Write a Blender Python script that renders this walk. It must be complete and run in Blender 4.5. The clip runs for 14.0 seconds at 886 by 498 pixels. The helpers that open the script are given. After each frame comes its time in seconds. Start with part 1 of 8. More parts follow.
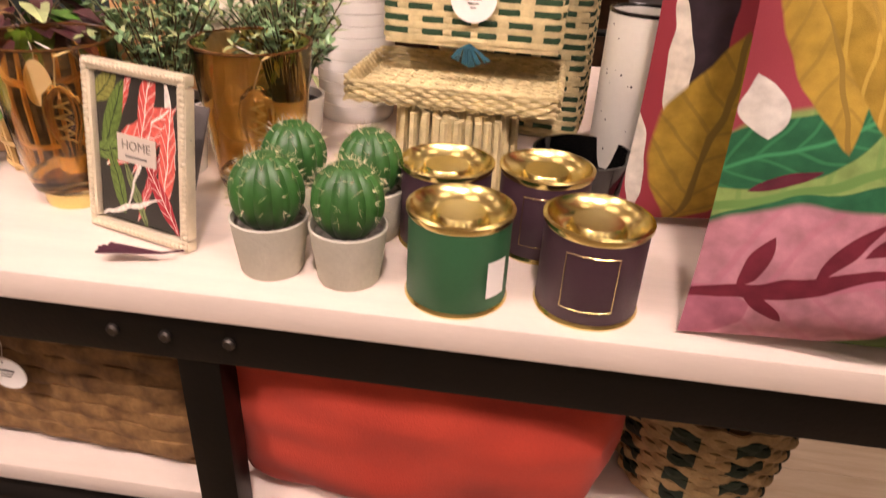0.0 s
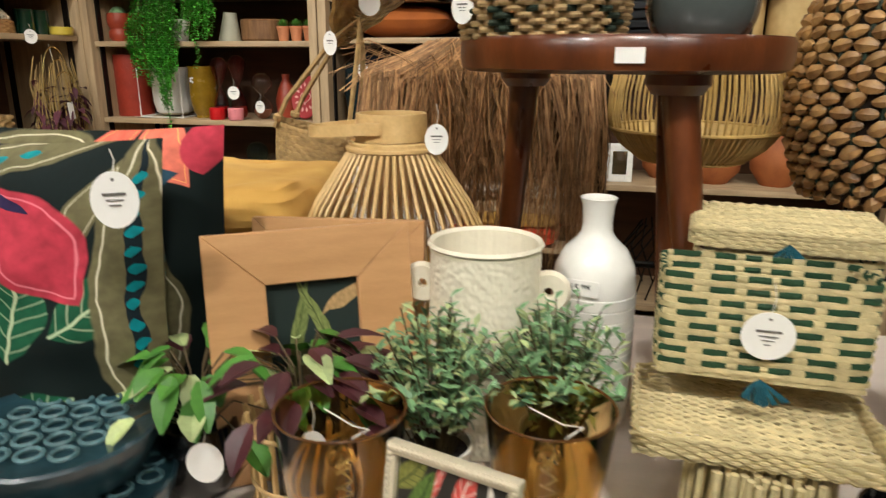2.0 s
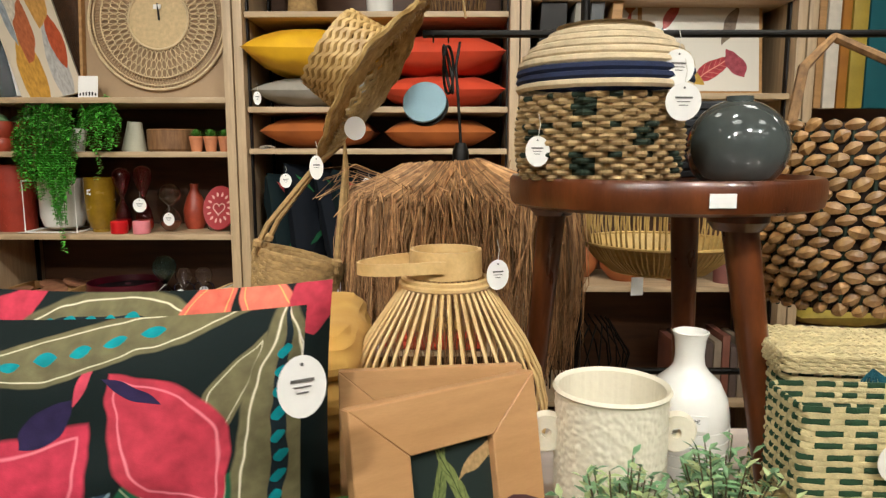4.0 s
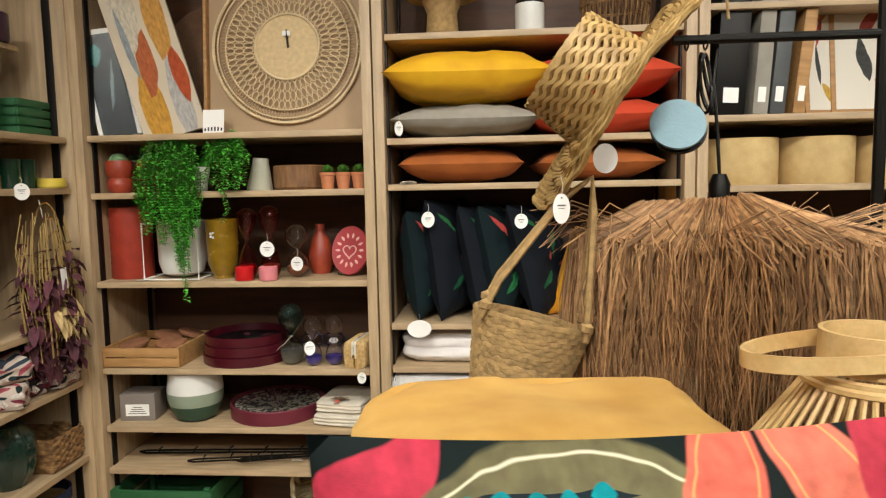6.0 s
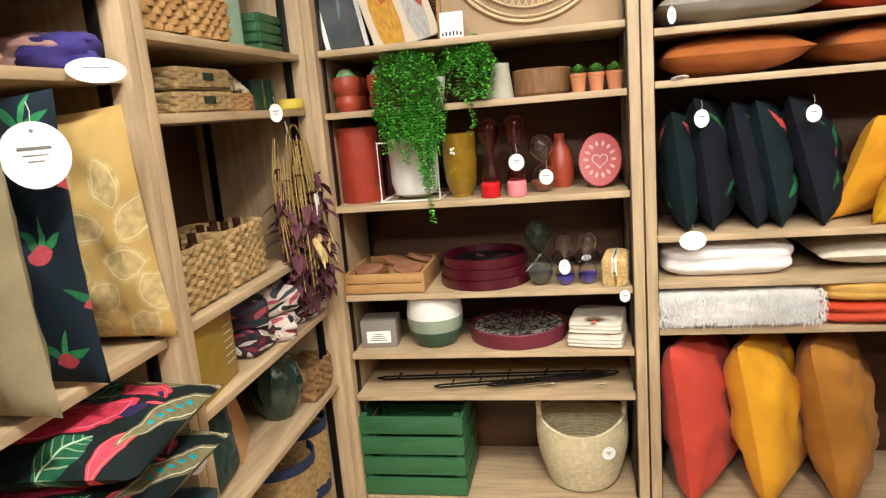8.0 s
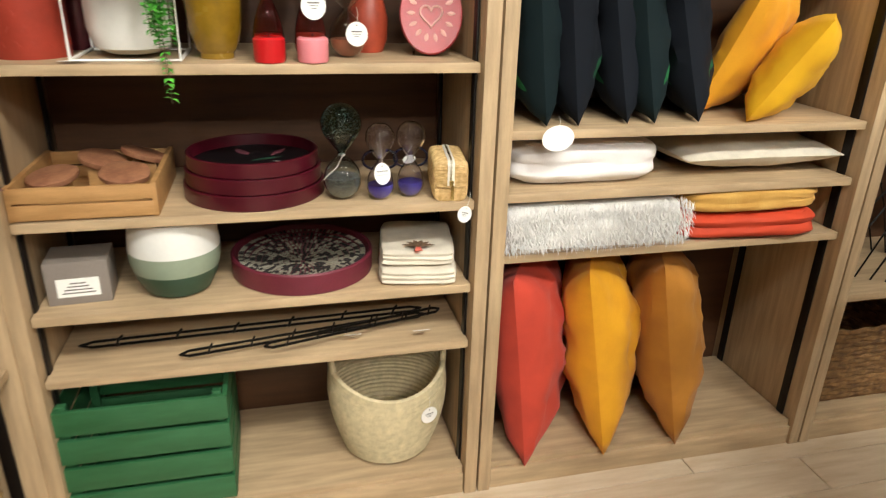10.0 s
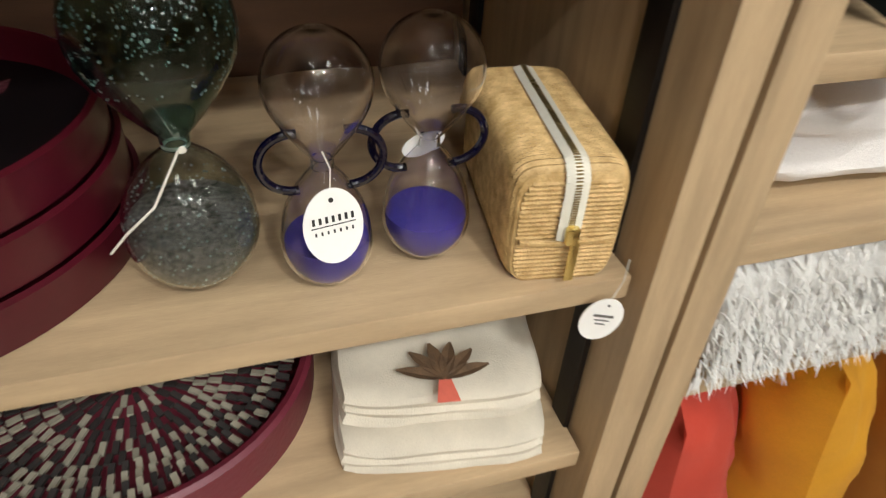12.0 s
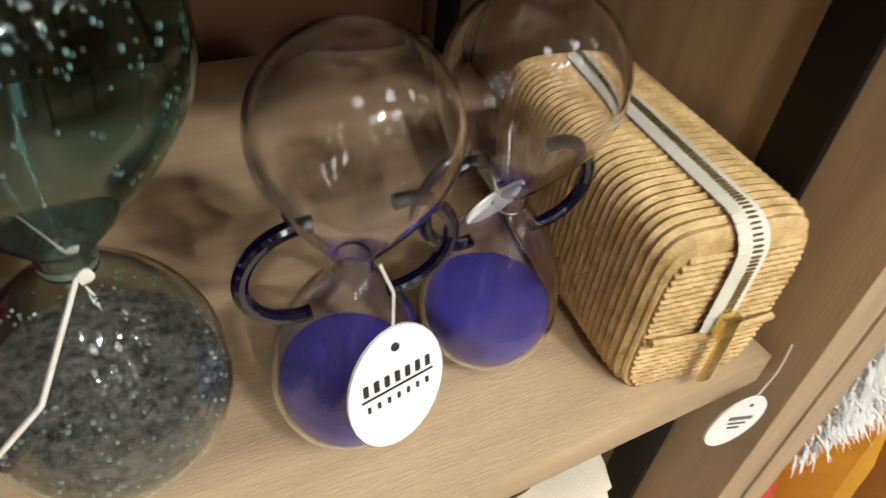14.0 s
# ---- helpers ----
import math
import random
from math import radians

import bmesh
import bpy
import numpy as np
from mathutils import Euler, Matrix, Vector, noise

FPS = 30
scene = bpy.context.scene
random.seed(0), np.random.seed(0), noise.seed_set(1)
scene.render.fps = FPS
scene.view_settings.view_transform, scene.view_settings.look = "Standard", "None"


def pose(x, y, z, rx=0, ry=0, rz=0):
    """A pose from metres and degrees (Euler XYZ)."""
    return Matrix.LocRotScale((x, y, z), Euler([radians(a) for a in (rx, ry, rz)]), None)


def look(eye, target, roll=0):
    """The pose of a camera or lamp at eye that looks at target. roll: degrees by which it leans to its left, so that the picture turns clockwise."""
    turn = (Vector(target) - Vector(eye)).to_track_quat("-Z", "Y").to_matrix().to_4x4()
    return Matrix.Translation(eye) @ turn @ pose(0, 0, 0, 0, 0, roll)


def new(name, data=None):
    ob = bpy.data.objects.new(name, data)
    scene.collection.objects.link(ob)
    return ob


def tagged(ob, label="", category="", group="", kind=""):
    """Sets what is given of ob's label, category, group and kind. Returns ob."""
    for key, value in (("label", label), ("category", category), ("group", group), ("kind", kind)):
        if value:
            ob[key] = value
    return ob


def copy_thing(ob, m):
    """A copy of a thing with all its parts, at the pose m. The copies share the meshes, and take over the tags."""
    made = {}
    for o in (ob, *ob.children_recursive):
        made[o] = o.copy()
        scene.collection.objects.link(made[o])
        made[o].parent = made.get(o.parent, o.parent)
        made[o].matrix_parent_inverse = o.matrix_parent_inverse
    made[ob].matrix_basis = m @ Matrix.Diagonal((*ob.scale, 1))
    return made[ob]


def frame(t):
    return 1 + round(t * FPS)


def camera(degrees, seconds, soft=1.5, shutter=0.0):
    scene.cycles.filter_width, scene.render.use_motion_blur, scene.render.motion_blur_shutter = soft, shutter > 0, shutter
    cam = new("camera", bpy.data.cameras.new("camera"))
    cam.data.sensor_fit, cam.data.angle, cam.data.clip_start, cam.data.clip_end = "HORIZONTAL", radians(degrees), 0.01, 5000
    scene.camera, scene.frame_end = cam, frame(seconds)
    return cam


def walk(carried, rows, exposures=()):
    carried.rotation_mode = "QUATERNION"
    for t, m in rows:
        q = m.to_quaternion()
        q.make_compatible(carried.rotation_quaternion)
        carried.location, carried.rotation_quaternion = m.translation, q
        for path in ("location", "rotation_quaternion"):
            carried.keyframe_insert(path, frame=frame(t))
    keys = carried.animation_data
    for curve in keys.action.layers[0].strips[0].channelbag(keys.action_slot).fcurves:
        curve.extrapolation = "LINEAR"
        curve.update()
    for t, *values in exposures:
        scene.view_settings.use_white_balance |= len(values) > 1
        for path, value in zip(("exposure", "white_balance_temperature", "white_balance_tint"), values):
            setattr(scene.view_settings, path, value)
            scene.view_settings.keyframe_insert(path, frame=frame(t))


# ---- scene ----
cam = camera(65.9, 14.0, soft=1.2, shutter=0.35)
PATH = [
    (0, (1.422, -2.776, 1.328), (1.237, -1.042, 0.348), 3.2),
    (0.5, (1.399, -2.774, 1.373), (1.196, -0.985, 0.502), 1.5),
    (0.8, (1.395, -2.781, 1.384), (1.151, -0.97, 0.571), 1.2),
    (1, (1.378, -2.781, 1.39), (1.164, -0.967, 0.575), 1.9),
    (1.5, (1.281, -2.756, 1.419), (0.904, -0.92, 0.719), 1.0),
    (2, (1.182, -2.683, 1.471), (0.742, -0.809, 0.931), 0.2),
    (2.1, (1.161, -2.673, 1.477), (0.728, -0.796, 0.939), -1.2),
    (2.2, (1.145, -2.658, 1.478), (0.693, -0.787, 0.936), -2.2),
    (4.3, (0.814, -2.69, 1.541), (0.82, -0.708, 1.273), 0.1),
    (4.5, (0.779, -2.686, 1.542), (0.762, -0.706, 1.258), 0.7),
    (5, (0.672, -2.589, 1.544), (0.499, -0.611, 1.305), -1.5),
    (5.5, (0.567, -2.448, 1.556), (0.318, -0.474, 1.359), -2.2),
    (6, (0.468, -2.385, 1.548), (0.304, -0.401, 1.355), -1.1),
    (6.5, (0.346, -2.386, 1.569), (0.253, -0.396, 1.392), -1.8),
    (7, (0.207, -2.415, 1.565), (-0.057, -0.444, 1.346), -1.4),
    (7.5, (0.064, -2.392, 1.548), (-0.435, -0.494, 1.161), -2.2),
    (8, (-0.186, -2.288, 1.512), (-0.566, -0.364, 1.115), -4.8),
    (8.5, (-0.313, -2.185, 1.458), (-0.469, -0.26, 0.936), -1.0),
    (9, (-0.454, -2.072, 1.42), (-0.43, -0.166, 0.816), -0.2),
    (9.2, (-0.491, -1.973, 1.425), (-0.311, -0.091, 0.774), 1.8),
    (11.3, (-0.332, -0.678, 1.32), (0.244, 1.037, 0.469), 0.5),
    (11.5, (-0.311, -0.554, 1.303), (0.213, 1.153, 0.403), 1.3),
    (12, (-0.274, -0.33, 1.211), (0.255, 1.148, -0.027), 3.9),
    (12.5, (-0.299, -0.195, 1.152), (0.385, 1.222, -0.082), 7.6),
    (13, (-0.297, -0.11, 1.1), (0.579, 1.169, -0.164), 11.9),
    (13.5, (-0.299, -0.086, 1.097), (0.568, 1.185, -0.18), 11.2),
    (14, (-0.297, -0.113, 1.145), (0.542, 1.145, -0.164), 8.1),
]
EXPOSURES = [(0.0, 0.0, 7250, 36), (0.8, -0.3, 6800, 20), (1.5, -0.42, 6500, 12), (2.0, -0.45, 6150, 6), (4.5, -0.35, 6100, 6), (6.5, -0.18, 6150, 6), (7.2, 0.06, 6150, 8), (8.0, 0.34, 6150, 8),
             (9.2, 0.44, 6150, 6), (11.5, -0.28, 5950, 5), (12.5, -0.2, 5900, 6), (13.3, -0.2, 5900, 6), (14.0, 0.0, 5900, 6)]
walk(cam, [(t, look(eye, target, roll)) for t, eye, target, roll in PATH], EXPOSURES)

# ---- light ----
world = bpy.data.worlds.new("shop_world")
scene.world = world
world.use_nodes = True
world.node_tree.nodes["Background"].inputs[0].default_value = (1.0, 0.82, 0.62, 1)
world.node_tree.nodes["Background"].inputs[1].default_value = 0.05
scene.view_settings.exposure = 0.0

WARM = (1.0, 0.935, 0.845)
CEILING = 3.0
# place, aim, watts and beam of each ceiling spotlight
SPOTS = [
    ((-0.75, -1.75), (-0.75, 0.1, 0.9), 7.5, 95), ((0.15, -1.85), (0.1, 0.1, 1.0), 11, 95), ((1.1, -1.8), (0.9, 0.1, 1.1), 11, 95),
    ((2.1, -1.8), (2.0, 0.1, 1.1), 15, 95), ((0.0, -2.0), (-1.1, -1.35, 0.45), 16, 90), ((0.3, -3.5), (0.6, -1.6, 1.1), 14, 80),
    ((1.5, -3.2), (1.4, -1.9, 1.0), 10, 80), ((2.4, -3.3), (1.6, -1.4, 1.1), 10, 90), ((-0.6, -3.8), (-0.4, -0.5, 0.8), 12, 80),
]
for (sx, sy), aim, watts, beam in SPOTS:
    lamp = bpy.data.lights.new("spot_light", "AREA")
    lamp.shape, lamp.size, lamp.size_y = "RECTANGLE", 0.14, 0.08
    lamp.energy, lamp.color, lamp.spread = watts * 0.82, WARM, radians(beam)
    ob = new("spot_light", lamp)
    ob.matrix_world = look((sx, sy, CEILING - 0.135), aim)

# ---- building helpers ----


def thing(name, m, label, category, group="", kind=""):
    ob = new(name)
    ob.empty_display_size = 0.05
    ob.matrix_world = m if isinstance(m, Matrix) else Matrix.Translation(m)
    return tagged(ob, label, category, group, kind)


def mesh_of(bm, name, material, smooth=True, autosharp=0.6):
    bmesh.ops.recalc_face_normals(bm, faces=bm.faces)
    me = bpy.data.meshes.new(name)
    if smooth:
        for f in bm.faces:
            f.smooth = True
        for e in bm.edges:
            if len(e.link_faces) == 2 and e.calc_face_angle(0.0) > autosharp:
                e.smooth = False
    bm.to_mesh(me)
    bm.free()
    for mt in material if isinstance(material, (list, tuple)) else [material]:
        me.materials.append(mt)
    return me


def part(name, bm, material, parent, label="", m=None):
    ob = new(name, mesh_of(bm, name, material))
    ob.parent = parent
    if m is not None:
        ob.matrix_basis = m
    return tagged(ob, label)


def solo(name, bm, material, m, label, category, group="", kind=""):
    ob = new(name, mesh_of(bm, name, material))
    ob.matrix_world = m if isinstance(m, Matrix) else Matrix.Translation(m)
    return tagged(ob, label, category, group, kind)


def at(x, y, z, rz=0, rx=0, ry=0):
    return pose(x, y, z, rx, ry, rz)


def box(sx, sy, sz, c=(0, 0, 0), bevel=0.003, bm=None, segs=2, m=None):
    """A box of that size; its base lies at c's height."""
    bm = bm or bmesh.new()
    r = bmesh.ops.create_cube(bm, size=1.0)
    vs = r["verts"]
    for v in vs:
        v.co = Vector((v.co.x * sx + c[0], v.co.y * sy + c[1], (v.co.z + 0.5) * sz + c[2]))
    if m is not None:
        bmesh.ops.transform(bm, matrix=m, verts=vs)
    if bevel:
        es = {e for v in vs for e in v.link_edges}
        bmesh.ops.bevel(bm, geom=list(es), offset=bevel, segments=segs, affect="EDGES", profile=0.6)
    return bm


def lathe(profile, seg=40, bm=None, m=None, wobble=0.0, close=False):
    """Turns (radius, height) pairs round the z axis."""
    bm = bm or bmesh.new()
    rings = []
    made = []
    for k, (r, z) in enumerate(profile):
        if r < 1e-5:
            ring = [bm.verts.new((0, 0, z))]
        else:
            ring = []
            for i in range(seg):
                a = 2 * math.pi * i / seg
                rr = r * (1 + wobble * noise.noise((math.cos(a) * 2, math.sin(a) * 2, z * 12)))
                ring.append(bm.verts.new((rr * math.cos(a), rr * math.sin(a), z)))
        rings.append(ring)
        made += ring
    pairs = list(zip(rings, rings[1:])) + ([(rings[-1], rings[0])] if close else [])
    for a, b in pairs:
        for i in range(seg):
            j = (i + 1) % seg
            if len(a) == 1 and len(b) == 1:
                continue
            if len(a) == 1:
                bm.faces.new((a[0], b[j], b[i]))
            elif len(b) == 1:
                bm.faces.new((a[i], a[j], b[0]))
            else:
                bm.faces.new((a[i], a[j], b[j], b[i]))
    if m is not None:
        bmesh.ops.transform(bm, matrix=m, verts=made)
    return bm


def tube(points, radius, sides=6, bm=None, closed=False, flat=1.0):
    """A round rod along points; radius may be a function of 0..1; flat squashes it."""
    bm = bm or bmesh.new()
    pts = [Vector(p) for p in points]
    n = len(pts)
    rings = []
    ref = None
    for k, p in enumerate(pts):
        a, b = (pts[k - 1], pts[(k + 1) % n]) if closed else (pts[max(k - 1, 0)], pts[min(k + 1, n - 1)])
        d = (b - a).normalized()
        if ref is None:
            ref = Vector((0, 0, 1)) if abs(d.z) < 0.9 else Vector((1, 0, 0))
        u = (ref - d * ref.dot(d)).normalized()
        ref = u
        w = d.cross(u)
        r = radius(k / max(n - 1, 1)) if callable(radius) else radius
        rings.append([bm.verts.new(p + (u * math.cos(2 * math.pi * i / sides) * flat + w * math.sin(2 * math.pi * i / sides)) * r) for i in range(sides)])
    for k in range(n if closed else n - 1):
        a, b = rings[k], rings[(k + 1) % n]
        for i in range(sides):
            j = (i + 1) % sides
            bm.faces.new((a[i], a[j], b[j], b[i]))
    if not closed:
        bm.faces.new(rings[0][::-1])
        bm.faces.new(rings[-1])
    return bm


def arc(c, r, a0, a1, n=12, plane="xz", ry=None):
    out = []
    for k in range(n + 1):
        a = radians(a0 + (a1 - a0) * k / n)
        u, v = r * math.cos(a), (ry or r) * math.sin(a)
        out.append(Vector(c) + (Vector((u, 0, v)) if plane == "xz" else Vector((u, v, 0)) if plane == "xy" else Vector((0, u, v))))
    return out


def cushion(w, h, t, n=26, seed=0, wrinkle=0.012, ears=0.05, sag=0.0):
    """A stuffed square pillow in the xz plane, base at z = 0, with a UV map in 0..1 on both faces."""
    bm = bmesh.new()
    uvl = bm.loops.layers.uv.new("print")
    sides = []
    for side in (1, -1):
        g = []
        for j in range(n + 1):
            row = []
            for i in range(n + 1):
                u, v = 2 * i / n - 1, 2 * j / n - 1
                # the seams draw in between the corners
                pu = u * (1 - ears * (1 - v * v) * abs(u))
                pv = v * (1 - ears * (1 - u * u) * abs(v))
                fat = (max(0.0, 1 - abs(u) ** 2.4) * max(0.0, 1 - abs(v) ** 2.4)) ** 0.5
                q = Vector((u * 2.1 + seed * 3.1, v * 2.1, side * 2 + seed))
                wr = noise.noise(q * 1.6) + 0.5 * noise.noise(q * 4.0)
                y = -side * (t / 2 * fat * (1 + 0.16 * noise.noise(q)) + wrinkle * wr * fat)
                drop = sag * fat * (1 - v) * 0.5
                row.append(bm.verts.new((pu * w / 2, y, (pv + 1) * h / 2 - drop * h * 0.1)))
            g.append(row)
        sides.append(g)
        for j in range(n):
            for i in range(n):
                f = bm.faces.new((g[j][i], g[j][i + 1], g[j + 1][i + 1], g[j + 1][i]))
                for lp, (a, b) in zip(f.loops, ((i, j), (i + 1, j), (i + 1, j + 1), (i, j + 1))):
                    lp[uvl].uv = (a / n, b / n)
    bmesh.ops.remove_doubles(bm, verts=bm.verts, dist=0.0004)
    return bm


def soft_block(w, d, h, seed=0, rough=0.008, n=14, r=0.35, layers=0):
    """A soft folded bundle, base at z = 0: a rounded block with an uneven skin and fold lines along its height."""
    bm = bmesh.new()
    bmesh.ops.create_cube(bm, size=2.0)
    bmesh.ops.subdivide_edges(bm, edges=bm.edges[:], cuts=n, use_grid_fill=True)
    for v in bm.verts:
        c = v.co.copy()
        p = 5.0
        l = (abs(c.x) ** p + abs(c.y) ** p + abs(c.z) ** p) ** (1 / p)
        c = c.lerp(c / l * 1.0, r * 2 if r < 0.5 else 1)
        q = Vector((c.x * 1.7 + seed * 5.3, c.y * 1.7, c.z * 1.7))
        k = noise.noise(q) + 0.5 * noise.noise(q * 2.7)
        c = Vector((c.x * w / 2, c.y * d / 2, (c.z + 1) * h / 2))
        nrm = Vector((v.co.x * (abs(v.co.x) > 0.98), v.co.y * (abs(v.co.y) > 0.98), v.co.z * (v.co.z > 0.98)))
        c += nrm * rough * k
        if layers and (abs(v.co.x) > 0.9 or abs(v.co.y) > 0.9):
            fold = abs(math.sin(math.pi * layers * (v.co.z + 1) / 2 + 0.3 * k)) ** 0.5
            c.x *= 1 - 0.05 * (1 - fold)
            c.y *= 1 - 0.07 * (1 - fold)
        v.co = c
    uvl = bm.loops.layers.uv.new("print")
    for v in bm.verts:
        v.co.z = max(v.co.z, 0.0)
    for f in bm.faces:
        for lp in f.loops:
            c = lp.vert.co
            lp[uvl].uv = ((c.x / w + 0.5 + 0.7 * (c.y / d + 0.5)) % 1.7 * 0.6, 0.75 * c.z / h + 0.25 * (c.y / d + 0.5))
    return bm


def weave(rad, z0, z1, rows, posts, thick, bm=None, square=0.0, depth=1.0, amp=0.6, seg=None, colour=None, flat=0.75, fill=0.56):
    """Rows of strands that pass over and under upright stakes. rad(0..1) is the half width; depth scales y; square 0..1 makes the plan boxy.
    colour(row, post) picks the material index."""
    bm = bm or bmesh.new()
    seg = seg or posts * 3
    rh = (z1 - z0) / rows

    def spot(a, r, z):
        c, s = math.cos(a), math.sin(a)
        if square:
            p = 2 + 10 * square
            k = 1 / (abs(c) ** p + abs(s) ** p) ** (1 / p)
        else:
            k = 1.0
        return Vector((c * k * r, s * k * r * depth, z))

    posts += 1 - posts % 2      # an odd count makes each turn pass on the other side of the stakes
    rings = []
    for i in range(rows * seg + 1):
        j, a = i // seg, 2 * math.pi * i / seg
        t = i / (rows * seg)
        z = z0 + rh * (0.5 + (rows - 1) * t)
        r0 = rad(t)
        jit = noise.noise((i * 0.9, j * 3.7, 0.3)) * 0.25
        centre = spot(a, r0 + thick * amp * (math.cos(posts * a / 2) + jit), z + rh * 0.12 * jit)
        out = (spot(a, r0 + 0.01, z) - spot(a, r0, z)).normalized()
        rings.append([bm.verts.new(centre + out * thick * flat * math.cos(b) + Vector((0, 0, rh * fill * math.sin(b)))) for b in (0, math.pi / 3, 2 * math.pi / 3, math.pi, 4 * math.pi / 3, 5 * math.pi / 3)])
    for i, (a, b) in enumerate(zip(rings, rings[1:])):
        for k in range(6):
            f = bm.faces.new((a[k], b[k], b[(k + 1) % 6], a[(k + 1) % 6]))
            if colour:
                f.material_index = colour(i // seg, int((i % seg) * posts / seg))
    return bm


def leaf_blade(bm, base, direction, length, width, up=(0, 0, 1), curl=0.2, index=0, n=3):
    d = Vector(direction).normalized()
    s = d.cross(Vector(up))
    s = s.normalized() if s.length > 1e-3 else Vector((1, 0, 0))
    nn = s.cross(d)
    prev = None
    for k in range(n + 1):
        t = k / n
        c = Vector(base) + d * length * t - nn * curl * length * t * t
        w = width * math.sin(math.pi * min(0.97, 0.06 + t * 0.94)) ** 0.8
        cur = (bm.verts.new(c - s * w / 2 + nn * w * 0.18), bm.verts.new(c), bm.verts.new(c + s * w / 2 + nn * w * 0.18))
        if prev:
            for a in (0, 1):
                f = bm.faces.new((prev[a], prev[a + 1], cur[a + 1], cur[a]))
                f.material_index = index
        prev = cur


def text_on(body, size, m, material, parent, name="lettering"):
    cu = bpy.data.curves.new(name, "FONT")
    cu.body, cu.size, cu.align_x, cu.align_y, cu.extrude = body, size, "CENTER", "CENTER", 0.0002
    ob = new(name, cu)
    dg = bpy.context.evaluated_depsgraph_get()
    me = bpy.data.meshes.new_from_object(ob.evaluated_get(dg))
    bpy.data.objects.remove(ob)
    me.materials.clear()
    me.materials.append(material)
    o = new(name, me)
    o.parent = parent
    o.matrix_basis = m
    return o


# ---- materials ----


def rgb(h):
    """A colour from an sRGB hex text."""
    c = [int(h[i:i + 2], 16) / 255 for i in (0, 2, 4)]
    return tuple(x / 12.92 if x <= 0.04045 else ((x + 0.055) / 1.055) ** 2.4 for x in c) + (1.0,)


def base_mat(name):
    mt = bpy.data.materials.new(name)
    mt.use_nodes = True
    nt = mt.node_tree
    return mt, nt, nt.nodes["Principled BSDF"], nt.nodes.new("ShaderNodeTexCoord")


def surf(name, colour, rough=0.6, var=0.18, scale=14.0, bump=0.25, bscale=160.0, metal=0.0, stretch=(1, 1, 1), dark=None, coat=0.0, sheen=0.0, piece=0.0, spec=0.5):
    """Paint, cloth, clay, wood or metal: a base colour with broad and fine variation, and a fine relief."""
    mt, nt, bs, tc = base_mat(name)
    mp = nt.nodes.new("ShaderNodeMapping")
    mp.inputs["Scale"].default_value = stretch
    nt.links.new(tc.outputs["Object"], mp.inputs["Vector"])
    big, fine = nt.nodes.new("ShaderNodeTexNoise"), nt.nodes.new("ShaderNodeTexNoise")
    big.inputs["Scale"].default_value, big.inputs["Detail"].default_value = scale, 4
    fine.inputs["Scale"].default_value, fine.inputs["Detail"].default_value = bscale, 3
    for nd in (big, fine):
        nt.links.new(mp.outputs[0], nd.inputs["Vector"])
    a = rgb(colour) if isinstance(colour, str) else colour
    b = rgb(dark) if dark else tuple(c * (1 - 2 * var) for c in a[:3]) + (1,)
    ramp = nt.nodes.new("ShaderNodeMapRange")
    ramp.inputs[1].default_value, ramp.inputs[2].default_value = 0.3, 0.7
    nt.links.new(big.outputs[0], ramp.inputs[0])
    mix = nt.nodes.new("ShaderNodeMix")
    mix.data_type = "RGBA"
    nt.links.new(ramp.outputs[0], mix.inputs[0])
    mix.inputs[6].default_value, mix.inputs[7].default_value = b, a
    hsv = nt.nodes.new("ShaderNodeHueSaturation")
    nt.links.new(mix.outputs[2], hsv.inputs["Color"])
    val = nt.nodes.new("ShaderNodeMapRange")
    val.inputs[3].default_value, val.inputs[4].default_value = 1 - var, 1 + var
    nt.links.new(fine.outputs[0], val.inputs[0])
    out = val.outputs[0]
    if piece:
        gi = nt.nodes.new("ShaderNodeNewGeometry")
        pm = nt.nodes.new("ShaderNodeMapRange")
        pm.inputs[3].default_value, pm.inputs[4].default_value = 1 - piece, 1 + piece
        nt.links.new(gi.outputs["Random Per Island"], pm.inputs[0])
        mu = nt.nodes.new("ShaderNodeMath")
        mu.operation = "MULTIPLY"
        nt.links.new(out, mu.inputs[0])
        nt.links.new(pm.outputs[0], mu.inputs[1])
        out = mu.outputs[0]
    nt.links.new(out, hsv.inputs["Value"])
    nt.links.new(hsv.outputs[0], bs.inputs["Base Color"])
    rr = nt.nodes.new("ShaderNodeMapRange")
    rr.inputs[3].default_value, rr.inputs[4].default_value = max(0.02, rough - 0.08), min(1.0, rough + 0.08)
    nt.links.new(big.outputs[0], rr.inputs[0])
    nt.links.new(rr.outputs[0], bs.inputs["Roughness"])
    bs.inputs["Metallic"].default_value = metal
    bs.inputs["Specular IOR Level"].default_value = spec
    bs.inputs["Coat Weight"].default_value = coat
    bs.inputs["Coat Roughness"].default_value = 0.08
    bs.inputs["Sheen Weight"].default_value = sheen * 0.12
    if bump:
        bp = nt.nodes.new("ShaderNodeBump")
        bp.inputs["Strength"].default_value, bp.inputs["Distance"].default_value = bump, 0.002
        nt.links.new(fine.outputs[0], bp.inputs["Height"])
        nt.links.new(bp.outputs[0], bs.inputs["Normal"])
    return mt


